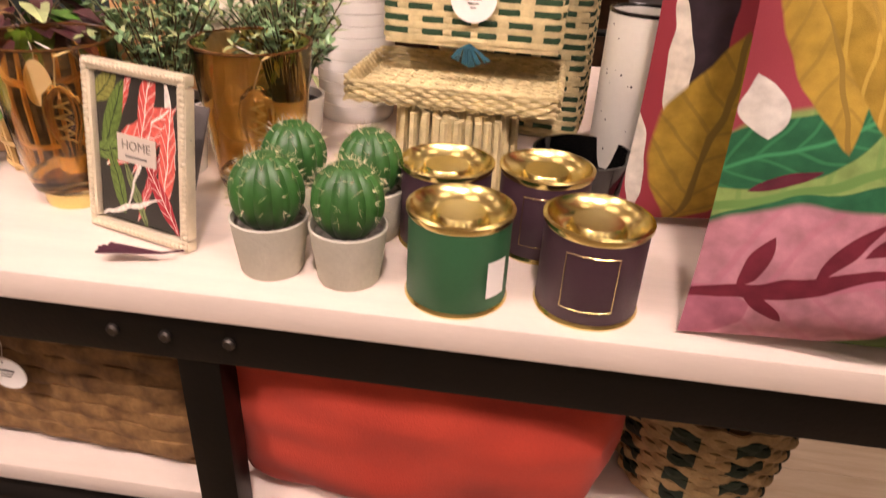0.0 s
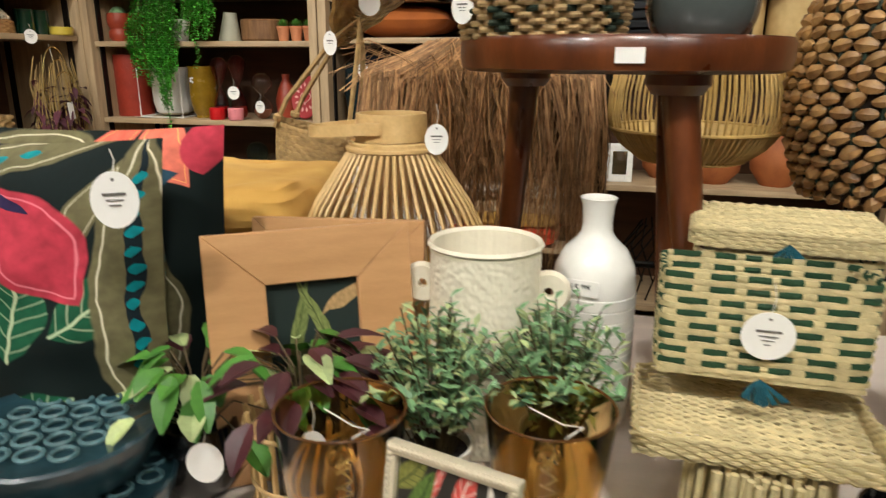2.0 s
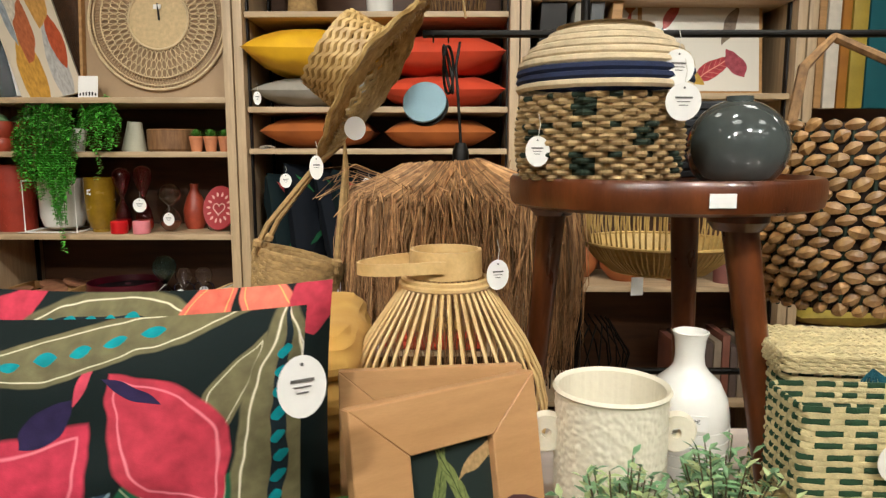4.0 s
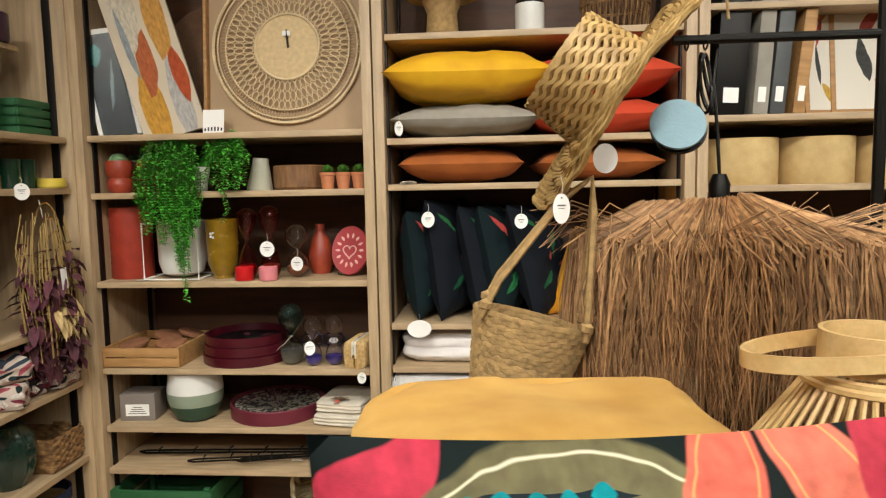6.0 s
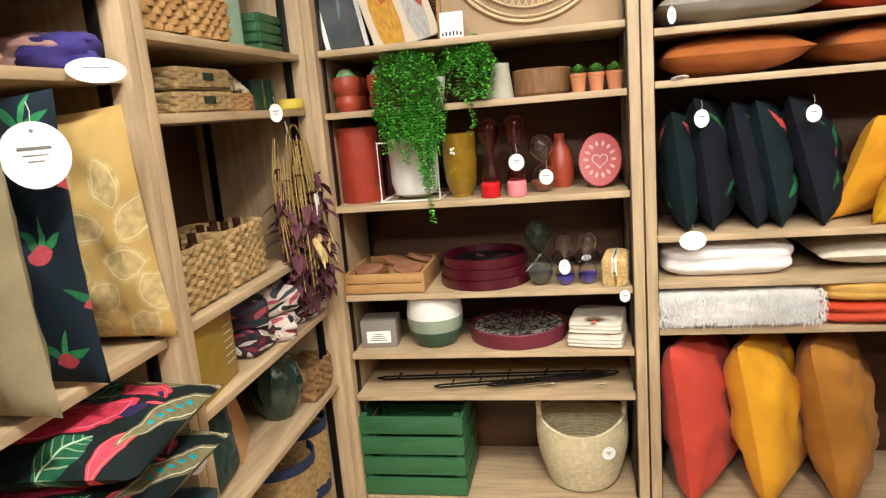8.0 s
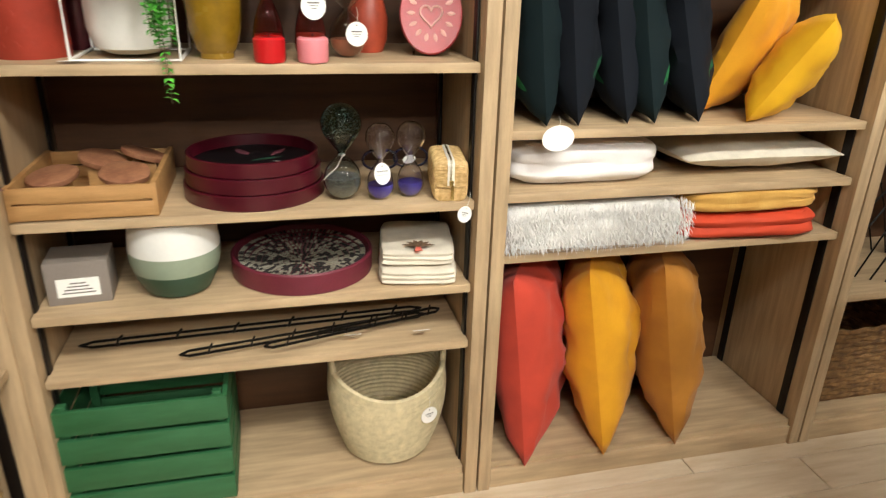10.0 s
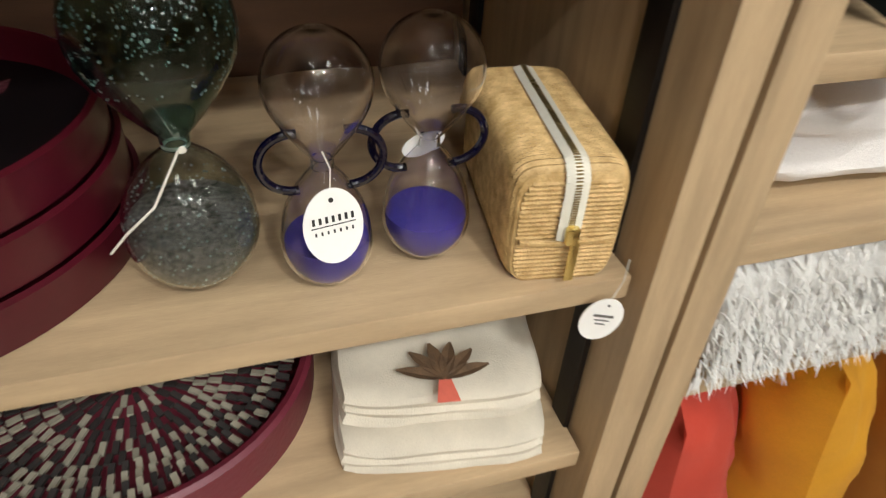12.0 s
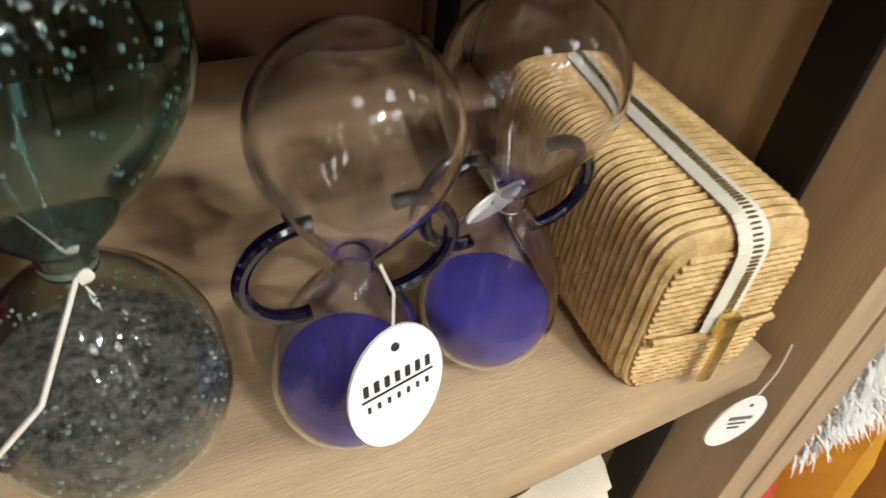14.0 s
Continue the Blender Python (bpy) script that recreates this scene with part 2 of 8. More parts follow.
def glass(name, colour, rough=0.02, ior=1.45):
    mt, nt, bs, tc = base_mat(name)
    bs.inputs["Base Color"].default_value = rgb(colour)
    bs.inputs["Transmission Weight"].default_value = 1.0
    bs.inputs["Roughness"].default_value, bs.inputs["IOR"].default_value = rough, ior
    nz = nt.nodes.new("ShaderNodeTexNoise")
    nz.inputs["Scale"].default_value = 9
    nt.links.new(tc.outputs["Object"], nz.inputs["Vector"])
    bp = nt.nodes.new("ShaderNodeBump")
    bp.inputs["Strength"].default_value, bp.inputs["Distance"].default_value = 0.035, 0.004
    nt.links.new(nz.outputs[0], bp.inputs["Height"])
    nt.links.new(bp.outputs[0], bs.inputs["Normal"])
    return mt


def printed(name, ground, shapes, rough=0.8, weave_scale=900.0):
    """Cloth printed with leaf shapes. shapes: (u, v, degrees, length, width, colour, vein colour or "")."""
    mt, nt, bs, tc = base_mat(name)
    nz = nt.nodes.new("ShaderNodeTexNoise")
    nz.inputs["Scale"].default_value, nz.inputs["Detail"].default_value = 5, 2
    nt.links.new(tc.outputs["UV"], nz.inputs["Vector"])
    off = nt.nodes.new("ShaderNodeVectorMath")
    off.operation = "MULTIPLY_ADD"
    nt.links.new(nz.outputs["Color"], off.inputs[0])
    off.inputs[1].default_value = (0.07, 0.07, 0)
    nt.links.new(tc.outputs["UV"], off.inputs[2])
    brush = nt.nodes.new("ShaderNodeTexNoise")
    brush.inputs["Scale"].default_value, brush.inputs["Detail"].default_value = 26, 5
    nt.links.new(tc.outputs["UV"], brush.inputs["Vector"])

    def maths(op, a, b=None, clamp=False):
        nd = nt.nodes.new("ShaderNodeMath")
        nd.operation, nd.use_clamp = op, clamp
        for k, v in enumerate((a, b)):
            if v is None:
                continue
            if isinstance(v, (int, float)):
                nd.inputs[k].default_value = v
            else:
                nt.links.new(v, nd.inputs[k])
        return nd.outputs[0]

    def blend(fac, a, b):
        nd = nt.nodes.new("ShaderNodeMix")
        nd.data_type = "RGBA"
        nt.links.new(fac, nd.inputs[0])
        for k, v in ((6, a), (7, b)):
            if isinstance(v, tuple):
                nd.inputs[k].default_value = v
            else:
                nt.links.new(v, nd.inputs[k])
        return nd.outputs[2]

    col = rgb(ground)
    tone = nt.nodes.new("ShaderNodeMapRange")
    tone.inputs[1].default_value, tone.inputs[2].default_value, tone.inputs[3].default_value, tone.inputs[4].default_value = 0.3, 0.7, 0.0, 1.0
    nt.links.new(brush.outputs[0], tone.inputs[0])
    for u, v, ang, ln, wd, c, vein in shapes:
        mp = nt.nodes.new("ShaderNodeMapping")
        mp.vector_type = "TEXTURE"
        mp.inputs["Location"].default_value = (u + 0.035, v + 0.035, 0)
        mp.inputs["Rotation"].default_value = (0, 0, radians(ang))
        mp.inputs["Scale"].default_value = (ln, wd, 1)
        nt.links.new(off.outputs[0], mp.inputs["Vector"])
        sp = nt.nodes.new("ShaderNodeSeparateXYZ")
        nt.links.new(mp.outputs[0], sp.inputs[0])
        # |y| < 1 - x^2 makes a pointed blade
        edge = maths("ADD", maths("ABSOLUTE", sp.outputs[1]), maths("MULTIPLY", sp.outputs[0], sp.outputs[0]))
        inside = maths("MULTIPLY", maths("SUBTRACT", 1.0, edge), 14.0, True)
        cc = rgb(c)
        shade = blend(tone.outputs[0], tuple(x * 0.62 for x in cc[:3]) + (1,), cc)
        if vein[:1] == "o":
            line = maths("SUBTRACT", 1.0, maths("MULTIPLY", maths("ABSOLUTE", maths("SUBTRACT", edge, 0.74)), 24.0), True)
            shade = blend(line, shade, rgb(vein[1:]))
        elif vein:
            rib = maths("MULTIPLY", maths("SUBTRACT", 0.07, maths("ABSOLUTE", sp.outputs[1])), 40.0, True)
            side = maths("MULTIPLY", maths("SUBTRACT", maths("SINE", maths("ADD", maths("MULTIPLY", sp.outputs[0], 22.0), maths("MULTIPLY", maths("ABSOLUTE", sp.outputs[1]), -9.0))), 0.8), 6.0, True)
            shade = blend(maths("MAXIMUM", rib, maths("MULTIPLY", side, 0.5)), shade, rgb(vein))
        col = blend(inside, col, shade)
    nt.links.new(col, bs.inputs["Base Color"])
    bs.inputs["Roughness"].default_value = rough
    bs.inputs["Specular IOR Level"].default_value = 0.25
    wv = nt.nodes.new("ShaderNodeTexNoise")
    wv.inputs["Scale"].default_value = weave_scale
    nt.links.new(tc.outputs["Object"], wv.inputs["Vector"])
    bp = nt.nodes.new("ShaderNodeBump")
    bp.inputs["Strength"].default_value, bp.inputs["Distance"].default_value = 0.25, 0.001
    nt.links.new(wv.outputs[0], bp.inputs["Height"])
    nt.links.new(bp.outputs[0], bs.inputs["Normal"])
    return mt


OAK = surf("pale_oak", "c0a682", 0.48, 0.12, 5, 0.2, 90, stretch=(1.2, 11, 11), dark="a28b6c")
OAK_UP = surf("pale_oak_upright", "c0a682", 0.48, 0.12, 5, 0.2, 90, stretch=(11, 11, 1.0), dark="a28b6c")
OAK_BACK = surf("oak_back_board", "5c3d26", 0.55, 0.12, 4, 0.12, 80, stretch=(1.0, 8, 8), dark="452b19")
FLOOR_WOOD = surf("limed_floor_board", "d8c6ac", 0.4, 0.10, 4, 0.2, 60, stretch=(1.2, 10, 10), dark="c4ad8e", piece=0.05)
PLASTER = surf("white_plaster", "d9cfc2", 0.85, 0.04, 3, 0.1, 60)
WHITE_BOARD = surf("painted_white_board", "e2d3c6", 0.5, 0.05, 6, 0.15, 90, stretch=(1, 8, 8))
BLACK_METAL = surf("black_metal", "16130f", 0.42, 0.15, 10, 0.1, 200, metal=0.6)
RAIL = surf("dark_rail", "1c1613", 0.5, 0.1, 10, 0.1, 100, metal=0.5)
WHITE_CARD = surf("white_card", "f2efe9", 0.6, 0.03, 8, 0.05, 100)
INK = surf("printed_ink", "2a2724", 0.6, 0.05, 10, 0)
TAG_INK = surf("grey_tag_ink", "6c6863", 0.6, 0.05, 10, 0)

# ---- the setting ----
solo("floor", box(9.0, 8.6, 0.1, (1.4, -2.9, -0.112), 0), surf("floor_joint", "5a4632", 0.8), (0, 0, 0), "dark joints under the floor boards", "floor", kind="structure")
FLOOR = scene.objects["floor"]
solo("ceiling", box(9.0, 8.6, 0.1, (1.4, -2.9, CEILING), 0), PLASTER, (0, 0, 0), "plain pale shop ceiling", "ceiling", kind="structure")
solo("wall_north", box(9.0, 0.1, CEILING, (1.4, 0.56, 0), 0), PLASTER, (0, 0, 0), "plain wall behind the shelving", "wall", kind="structure")
solo("wall_south", box(9.0, 0.1, CEILING, (1.4, -7.15, 0), 0), PLASTER, (0, 0, 0), "plain shop wall", "wall", kind="structure")
solo("wall_west", box(0.1, 8.6, CEILING, (-1.72, -2.9, 0), 0), PLASTER, (0, 0, 0), "plain wall behind the side shelving", "wall", kind="structure")
solo("wall_east", box(0.1, 8.6, CEILING, (5.85, -2.9, 0), 0), PLASTER, (0, 0, 0), "plain shop wall", "wall", kind="structure")

for (sx, sy), aim, watts, beam in SPOTS:
    fx = thing("ceiling_light", (sx, sy, CEILING), "small black ceiling spotlight with a square lens", "lamp", "ceiling spotlights")
    part("mount", box(0.13, 0.13, 0.02, (0, 0, -0.02)), BLACK_METAL, fx)
    part("housing", box(0.19, 0.13, 0.09, (0, 0, -0.12), 0.006), BLACK_METAL, fx)

# the other lamps of the shop, whose lenses show in glass and glaze
LENS = bpy.data.materials.new("lamp_lens")
LENS.use_nodes = True
LENS.node_tree.nodes["Principled BSDF"].inputs["Emission Color"].default_value = (1.0, 0.93, 0.82, 1)
LENS.node_tree.nodes["Principled BSDF"].inputs["Emission Strength"].default_value = 10.0
row_lamp = thing("ceiling_light", (-0.7, -1.1, CEILING), "black ceiling lamp with two bright strip lenses", "lamp", "shop ceiling lights")
part("housing", box(0.46, 0.34, 0.07, (0, 0, -0.0705), 0.006), BLACK_METAL, row_lamp)
for ly in (-0.08, 0.08):
    part("lens", box(0.40, 0.11, 0.006, (0, ly, -0.0775), 0.002), LENS, row_lamp, "bright strip lamp lens")
for ix in range(4):
    for iy in range(5):
        if ix or iy:
            copy_thing(row_lamp, pose(-0.7 + 1.3 * ix + 0.35 * (iy % 2), -1.1 - 1.2 * iy, CEILING, 0, 0, 0))

SH = 0.022      # shelf board thickness
TALL = 2.62


def shelving(x0, x1, levels, label, m=Matrix(), depth=0.43, kick=0.085):
    """One open bay between x0 and x1 (inside), front at y = 0, shelves with their top at the given levels."""
    unit = thing("shelving_unit", m, label, "shelf", "wall shelving")
    t = 0.037
    for x in (x0 - t / 2, x1 + t / 2):
        part("side_panel", box(t - 0.002, depth + 0.02, TALL, (x, depth / 2 - 0.01, 0.0), 0.002), OAK_UP, unit)
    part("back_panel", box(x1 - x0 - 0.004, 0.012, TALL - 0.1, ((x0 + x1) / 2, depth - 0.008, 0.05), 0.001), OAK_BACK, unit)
    part("plinth", box(x1 - x0 - 0.004, 0.03, kick - 0.02, ((x0 + x1) / 2, 0.002, 0.0), 0.002), OAK, unit)
    part("base_board", box(x1 - x0 - 0.004, depth - 0.03, 0.02, ((x0 + x1) / 2, depth / 2 - 0.018, kick - 0.02), 0.002), OAK, unit)
    for z in levels:
        part("shelf", box(x1 - x0 - 0.006, depth - 0.02, SH, ((x0 + x1) / 2, depth / 2 - 0.012, z - SH), 0.002), OAK, unit)
    for x in (x0 + 0.004, x1 - 0.004):
        for y in (0.042, depth - 0.06):
            part("slotted_rail", box(0.006, 0.028, TALL - 0.15, (x, y, kick), 0.001), RAIL, unit)
    part("top_board", box(x1 - x0 + 2 * t, depth, 0.03, ((x0 + x1) / 2, depth / 2, TALL + 0.002), 0.002), OAK, unit)
    return unit


MID = (1.741, 1.533, 1.207, 0.882, 0.660, 0.497)
RIGHT = (2.06, 1.705, 1.545, 1.05, 0.893, 0.731)
shelving(-1.015, 0.0, MID, "pale oak shelving bay full of decorative homeware")
shelving(0.078, 1.09, RIGHT, "pale oak shelving bay stacked with cushions and throws")
shelving(1.168, 2.167, (2.12, 1.755, 1.52, 1.0, 0.52), "pale oak shelving bay with framed prints and clay pots")
shelving(2.245, 3.25, (1.075, 0.81, 0.5), "pale oak shelving bay with hanging cloth and folded textiles")
WING = pose(-1.07, 0, 0, 0, 0, 90)     # local x runs along the room's y, local y to the west
shelving(-0.925, -0.03, (1.735, 1.555, 1.077, 0.85, 0.56), "pale oak side shelving with baskets and dried flowers", WING)
shelving(-1.95, -1.0, (1.815, 1.64, 1.077, 0.80, 0.45), "pale oak side shelving with hanging scarves and bags", WING)
shelving(-3.0, -2.025, (1.815, 1.64, 1.077, 0.80, 0.45), "pale oak side shelving standing empty", WING)

# display table
TZ = 1.0
table = thing("display_table", (0, 0, 0), "white-topped display table with a black steel frame", "table")
TX0, TX1, TY0, TY1 = 0.2, 2.12, -2.318, -1.41
part("tabletop", box(TX1 - TX0, TY1 - TY0, 0.03, ((TX0 + TX1) / 2, (TY0 + TY1) / 2, TZ - 0.03), 0.004), WHITE_BOARD, table, "white painted wooden top")
part("lower_shelf", box(TX1 - TX0 - 0.40, TY1 - TY0 - 0.06, 0.025, ((TX0 + TX1) / 2 - 0.17, (TY0 + TY1) / 2 + 0.01, 0.675), 0.004), WHITE_BOARD, table)
for y in (TY0 + 0.022, TY1 - 0.022):
    part("frame_beam", box(TX1 - TX0 - 0.02, 0.03, 0.05, ((TX0 + TX1) / 2, y, TZ - 0.0815), 0.003), BLACK_METAL, table)
    part("shelf_beam", box(TX1 - TX0 - 0.1, 0.025, 0.035, ((TX0 + TX1) / 2, y + (0.01 if y < -2 else -0.01), 0.638), 0.003), BLACK_METAL, table)
    for x in (TX0 + 0.03, 1.15, TX1 - 0.03):
        part("leg", box(0.042, 0.034, TZ - 0.034, (x, y + (0.005 if y < -2 else -0.005), 0.0), 0.003), BLACK_METAL, table)
for bx in (1.075, 1.125, 1.185):
    part("bolt", lathe([(0, 0), (0.006, 0), (0.006, 0.003), (0.004, 0.005), (0, 0.005)], 10, m=pose(bx, TY0 + 0.007, TZ - 0.055, 90)), surf("bolt_steel", "5b5651", 0.35, metal=0.9), table)

# ---- materials of the goods ----
STRAW = surf("pale_straw", "d9c795", 0.75, 0.16, 60, 0.5, 420, piece=0.10)
GREEN_STRAW = surf("green_dyed_straw", "22472a", 0.75, 0.18, 60, 0.5, 420)
SEAGRASS = surf("seagrass", "b3986a", 0.8, 0.2, 50, 0.5, 380, piece=0.18, dark="8a7048")
DARK_GRASS = surf("dark_seagrass", "20301f", 0.8, 0.2, 50, 0.5, 380)
HYACINTH = surf("water_hyacinth", "9a7548", 0.7, 0.25, 40, 0.5, 200, dark="5f4226", piece=0.15)
RAFFIA = surf("dry_raffia", "b38a5c", 0.7, 0.2, 40, 0.4, 300, piece=0.55, dark="7d5633")
JUTE = surf("jute", "b08f5c", 0.85, 0.2, 60, 0.6, 420, piece=0.12)
BAMBOO = surf("pale_bamboo", "dcbc83", 0.5, 0.12, 20, 0.2, 160, dark="c49f64")
RATTAN = surf("yellow_rattan", "cba862", 0.55, 0.15, 30, 0.2, 160, piece=0.1)
TEAL_YARN = surf("teal_yarn", "0c4a55", 0.9, 0.2, 60, 0.5, 500)
MAHOGANY = surf("dark_stained_wood", "6b3819", 0.3, 0.2, 9, 0.15, 90, stretch=(3, 3, 1), dark="421d0c", coat=0.4)
GOLD = surf("gold_tinplate", "ecd890", 0.22, 0.08, 10, 0.03, 200, metal=1.0)
GREEN_TIN = surf("green_paper_wrap", "2b6844", 0.55, 0.06, 20, 0.08, 300)
PLUM_TIN = surf("plum_paper_wrap", "47303a", 0.5, 0.06, 20, 0.08, 300)
CONCRETE = surf("pale_concrete", "c2bfae", 0.85, 0.08, 30, 0.3, 300)
CACTUS = surf("cactus_skin", "2f6a2c", 0.45, 0.18, 25, 0.2, 260, dark="1d4a1e", spec=0.6)
SPINE = surf("cactus_spine", "cfc6a0", 0.6, 0.1)
AMBER = glass("amber_glass", "f6d89c", 0.03)
CLEAR = glass("clear_glass", "f4f6f4", 0.0)
CHAMPAGNE = surf("champagne_metal", "e8dcc0", 0.3, 0.1, 30, 0.1, 300, metal=0.3)
CREAM_GLAZE = surf("cream_stoneware", "e8dfc8", 0.55, 0.05, 12, 0.3, 120)
WHITE_GLAZE = surf("white_glaze", "e9e6de", 0.22, 0.04, 10, 0.05, 120, coat=0.3)
TAN_WOOD = surf("tan_frame_wood", "c49666", 0.5, 0.08, 6, 0.12, 90, stretch=(1.5, 9, 9), dark="b18456")
BLACK_GLAZE = surf("black_glaze", "0d0d0d", 0.15, 0.1, 10, 0.05, 90, coat=0.5)
GREY_GLAZE = surf("grey_glaze", "4d5452", 0.12, 0.12, 9, 0.03, 80, coat=0.8)
PETROL_GLAZE = surf("petrol_glaze", "24424c", 0.3, 0.25, 22, 0.2, 120, coat=0.4, dark="15252b")
SPECKLED = surf("speckled_stoneware", "dedbd0", 0.4, 0.05, 12, 0.1, 160)
FELT = surf("grey_felt", "5d5754", 0.95, 0.1, 30, 0.4, 400, sheen=0.4)
MUSTARD = surf("mustard_cloth", "cda152", 0.9, 0.12, 12, 0.5, 700, sheen=0.3, dark="b98a3c")
CORAL = surf("coral_velvet", "c8432d", 0.8, 0.14, 9, 0.3, 500, sheen=0.5, dark="a83221")
LEAF_GREEN = surf("bright_leaf", "558a32", 0.5, 0.2, 30, 0.1, 200, piece=0.25, dark="3e6e26")
LEAF_DARK = surf("dusky_leaf", "85a878", 0.45, 0.25, 40, 0.1, 200, piece=0.4, dark="567a52")
LEAF_PALE = surf("pale_leaf", "b4c286", 0.5, 0.2, 40, 0.1, 200, piece=0.25)
LEAF_PLUM = surf("plum_leaf", "4a2226", 0.45, 0.2, 30, 0.1, 200, piece=0.2)
STEM = surf("plant_stem", "5a4a2c", 0.7, 0.2)
SOIL = surf("pot_soil", "241a12", 0.95, 0.3, 60, 0.8, 200)
PLUM_THREAD = surf("plum_thread", "4f2432", 0.9, 0.15, 40, 0.5, 500)
STRING = surf("white_string", "d8d2c4", 0.9, 0.05)

DASHES = tuple((0.957 + 0.003 * (k % 2), 0.90 - 0.052 * k, 90, 0.017, 0.015, "149098", "") for k in range(13)) + tuple((0.40 + 0.07 * k, 0.905 + 0.016 * k, 15, 0.024, 0.012, "149098", "") for k in range(5))
TROPIC = printed("dark_tropical_print", "081514", (
    (0.10, 0.62, 35, 0.16, 0.09, "1c5a3c", "a9bd98"), (0.66, 0.52, 76, 0.16, 0.085, "1f5f40", "b9c7a0"), (0.86, 0.55, 38, 0.15, 0.07, "1c5a3c", "b9c7a0"), (0.52, 0.52, 48, 0.14, 0.06, "34485a", "7f98a0"),
    (0.84, 0.81, 63, 0.16, 0.042, "736c4c", "oe8dfc0"), (0.36, 0.52, 54, 0.33, 0.165, "c83850", "oe0808a"), (0.72, 0.72, 124, 0.20, 0.12, "c23a4c", "oe0808a"),
    (0.47, 0.78, 45, 0.075, 0.034, "2a2046", ""), (0.655, 0.835, 150, 0.075, 0.017, "2a2046", ""), (0.55, 0.865, 60, 0.06, 0.012, "d0485c", ""),
    (0.15, 0.83, 20, 0.20, 0.06, "cf4257", "oe8a060"), (0.955, 0.56, 90, 0.52, 0.105, "736c4c", "oe8dfc0"), (0.958, 0.60, 90, 0.46, 0.016, "15232a", ""),
    (0.53, 0.935, 13, 0.42, 0.052, "736c4c", "oe8dfc0"), (0.30, 0.14, 100, 0.22, 0.10, "736c4c", "oe8dfc0"), (0.62, 0.16, 35, 0.20, 0.10, "1c5a3c", "a9bd98"), (0.84, 0.12, 150, 0.18, 0.10, "d0485c", "of0a070")) + DASHES)
TROPIC_TOP = printed("dark_tropical_border_print", "081514", (
    (0.10, 0.93, 30, 0.14, 0.06, "c8394f", ""), (0.12, 0.78, 20, 0.2, 0.09, "1c5a3c", "a9bd98"), (0.40, 0.93, 3, 0.26, 0.085, "736c4c", "oe8dfc0"), (0.36, 0.93, 3, 0.17, 0.014, "15232a", ""),
    (0.66, 0.93, 65, 0.15, 0.065, "e8705c", "of3b36b"), (0.83, 0.94, 125, 0.16, 0.065, "e87a64", "of3b36b"), (0.95, 0.95, 95, 0.10, 0.075, "c23a4c", ""), (0.75, 0.84, 10, 0.14, 0.05, "2b4a5c", ""),
    (0.50, 0.5, 60, 0.3, 0.13, "c83850", ""), (0.8, 0.4, 90, 0.3, 0.1, "736c4c", "oe8dfc0"), (0.2, 0.35, 40, 0.2, 0.1, "1c5a3c", "a9bd98"))
    + tuple((0.25 + 0.055 * k, 0.925 + 0.003 * k, 3, 0.019, 0.016, "149098", "") for k in range(5)))
BOTANIC = printed("painted_leaf_print", "963640", (
    (0.085, 0.47, 90, 0.34, 0.05, "33262c", ""), (0.05, 0.36, 98, 0.17, 0.020, "e8e0d0", ""), (0.012, 0.14, 96, 0.12, 0.02, "e8e0d0", ""),
    (0.13, 0.72, 25, 0.30, 0.17, "17553a", "0f4430"), (0.14, 0.80, 42, 0.30, 0.030, "e9e4d6", ""), (0.14, 0.795, 42, 0.29, 0.012, "8e3038", ""),
    (0.145, 0.21, 84, 0.24, 0.115, "ab8a32", "75602a"), (0.55, 0.4, 70, 0.3, 0.12, "a3822c", "6f5a24"), (0.6, 0.8, 30, 0.3, 0.12, "17553a", "e9e4d6")))
BOTANIC_LOW = printed("painted_flower_print", "9c404a", (
    (0.25, 0.02, 4, 0.34, 0.05, "4f6a34", ""), (0.12, 0.29, 28, 0.20, 0.13, "8aa860", "5f8a4a"), (0.07, 0.34, 30, 0.16, 0.05, "1f6a46", "2f8a5a"), (0.12, 0.245, 24, 0.17, 0.035, "1f6a46", ""), (0.085, 0.30, 34, 0.05, 0.011, "6a2a38", ""),
    (0.15, 0.12, 12, 0.26, 0.15, "c98a96", "b56f80"), (0.02, 0.04, 30, 0.08, 0.05, "b86f80", ""), (0.13, 0.12, 16, 0.20, 0.016, "7a2a38", ""), (0.08, 0.155, 68, 0.05, 0.015, "7a2a38", ""), (0.10, 0.085, -38, 0.05, 0.015, "7a2a38", ""), (0.20, 0.19, 62, 0.06, 0.017, "7a2a38", ""),
    (0.21, 0.60, -62, 0.10, 0.04, "33262c", ""), (0.20, 0.64, -66, 0.13, 0.035, "e8e4da", ""), (0.17, 0.80, 12, 0.22, 0.055, "b8963c", "8a7030"), (0.20, 0.69, -14, 0.22, 0.05, "a3832e", "c9a850"), (0.09, 0.54, -74, 0.20, 0.062, "b8963c", "8a7030"), (0.17, 0.50, -60, 0.24, 0.058, "a3832e", "c9a850"), (0.24, 0.47, -48, 0.22, 0.05, "b8963c", "8a7030"), (0.245, 0.62, -64, 0.08, 0.032, "e8e4da", ""), (0.22, 0.92, -30, 0.18, 0.07, "17553a", ""),
    (0.03, 0.40, -70, 0.05, 0.03, "e8e4da", ""), (0.27, 0.22, 40, 0.06, 0.02, "7a2a38", ""), (0.30, 0.40, 20, 0.10, 0.05, "1f6a46", "8aa860")))


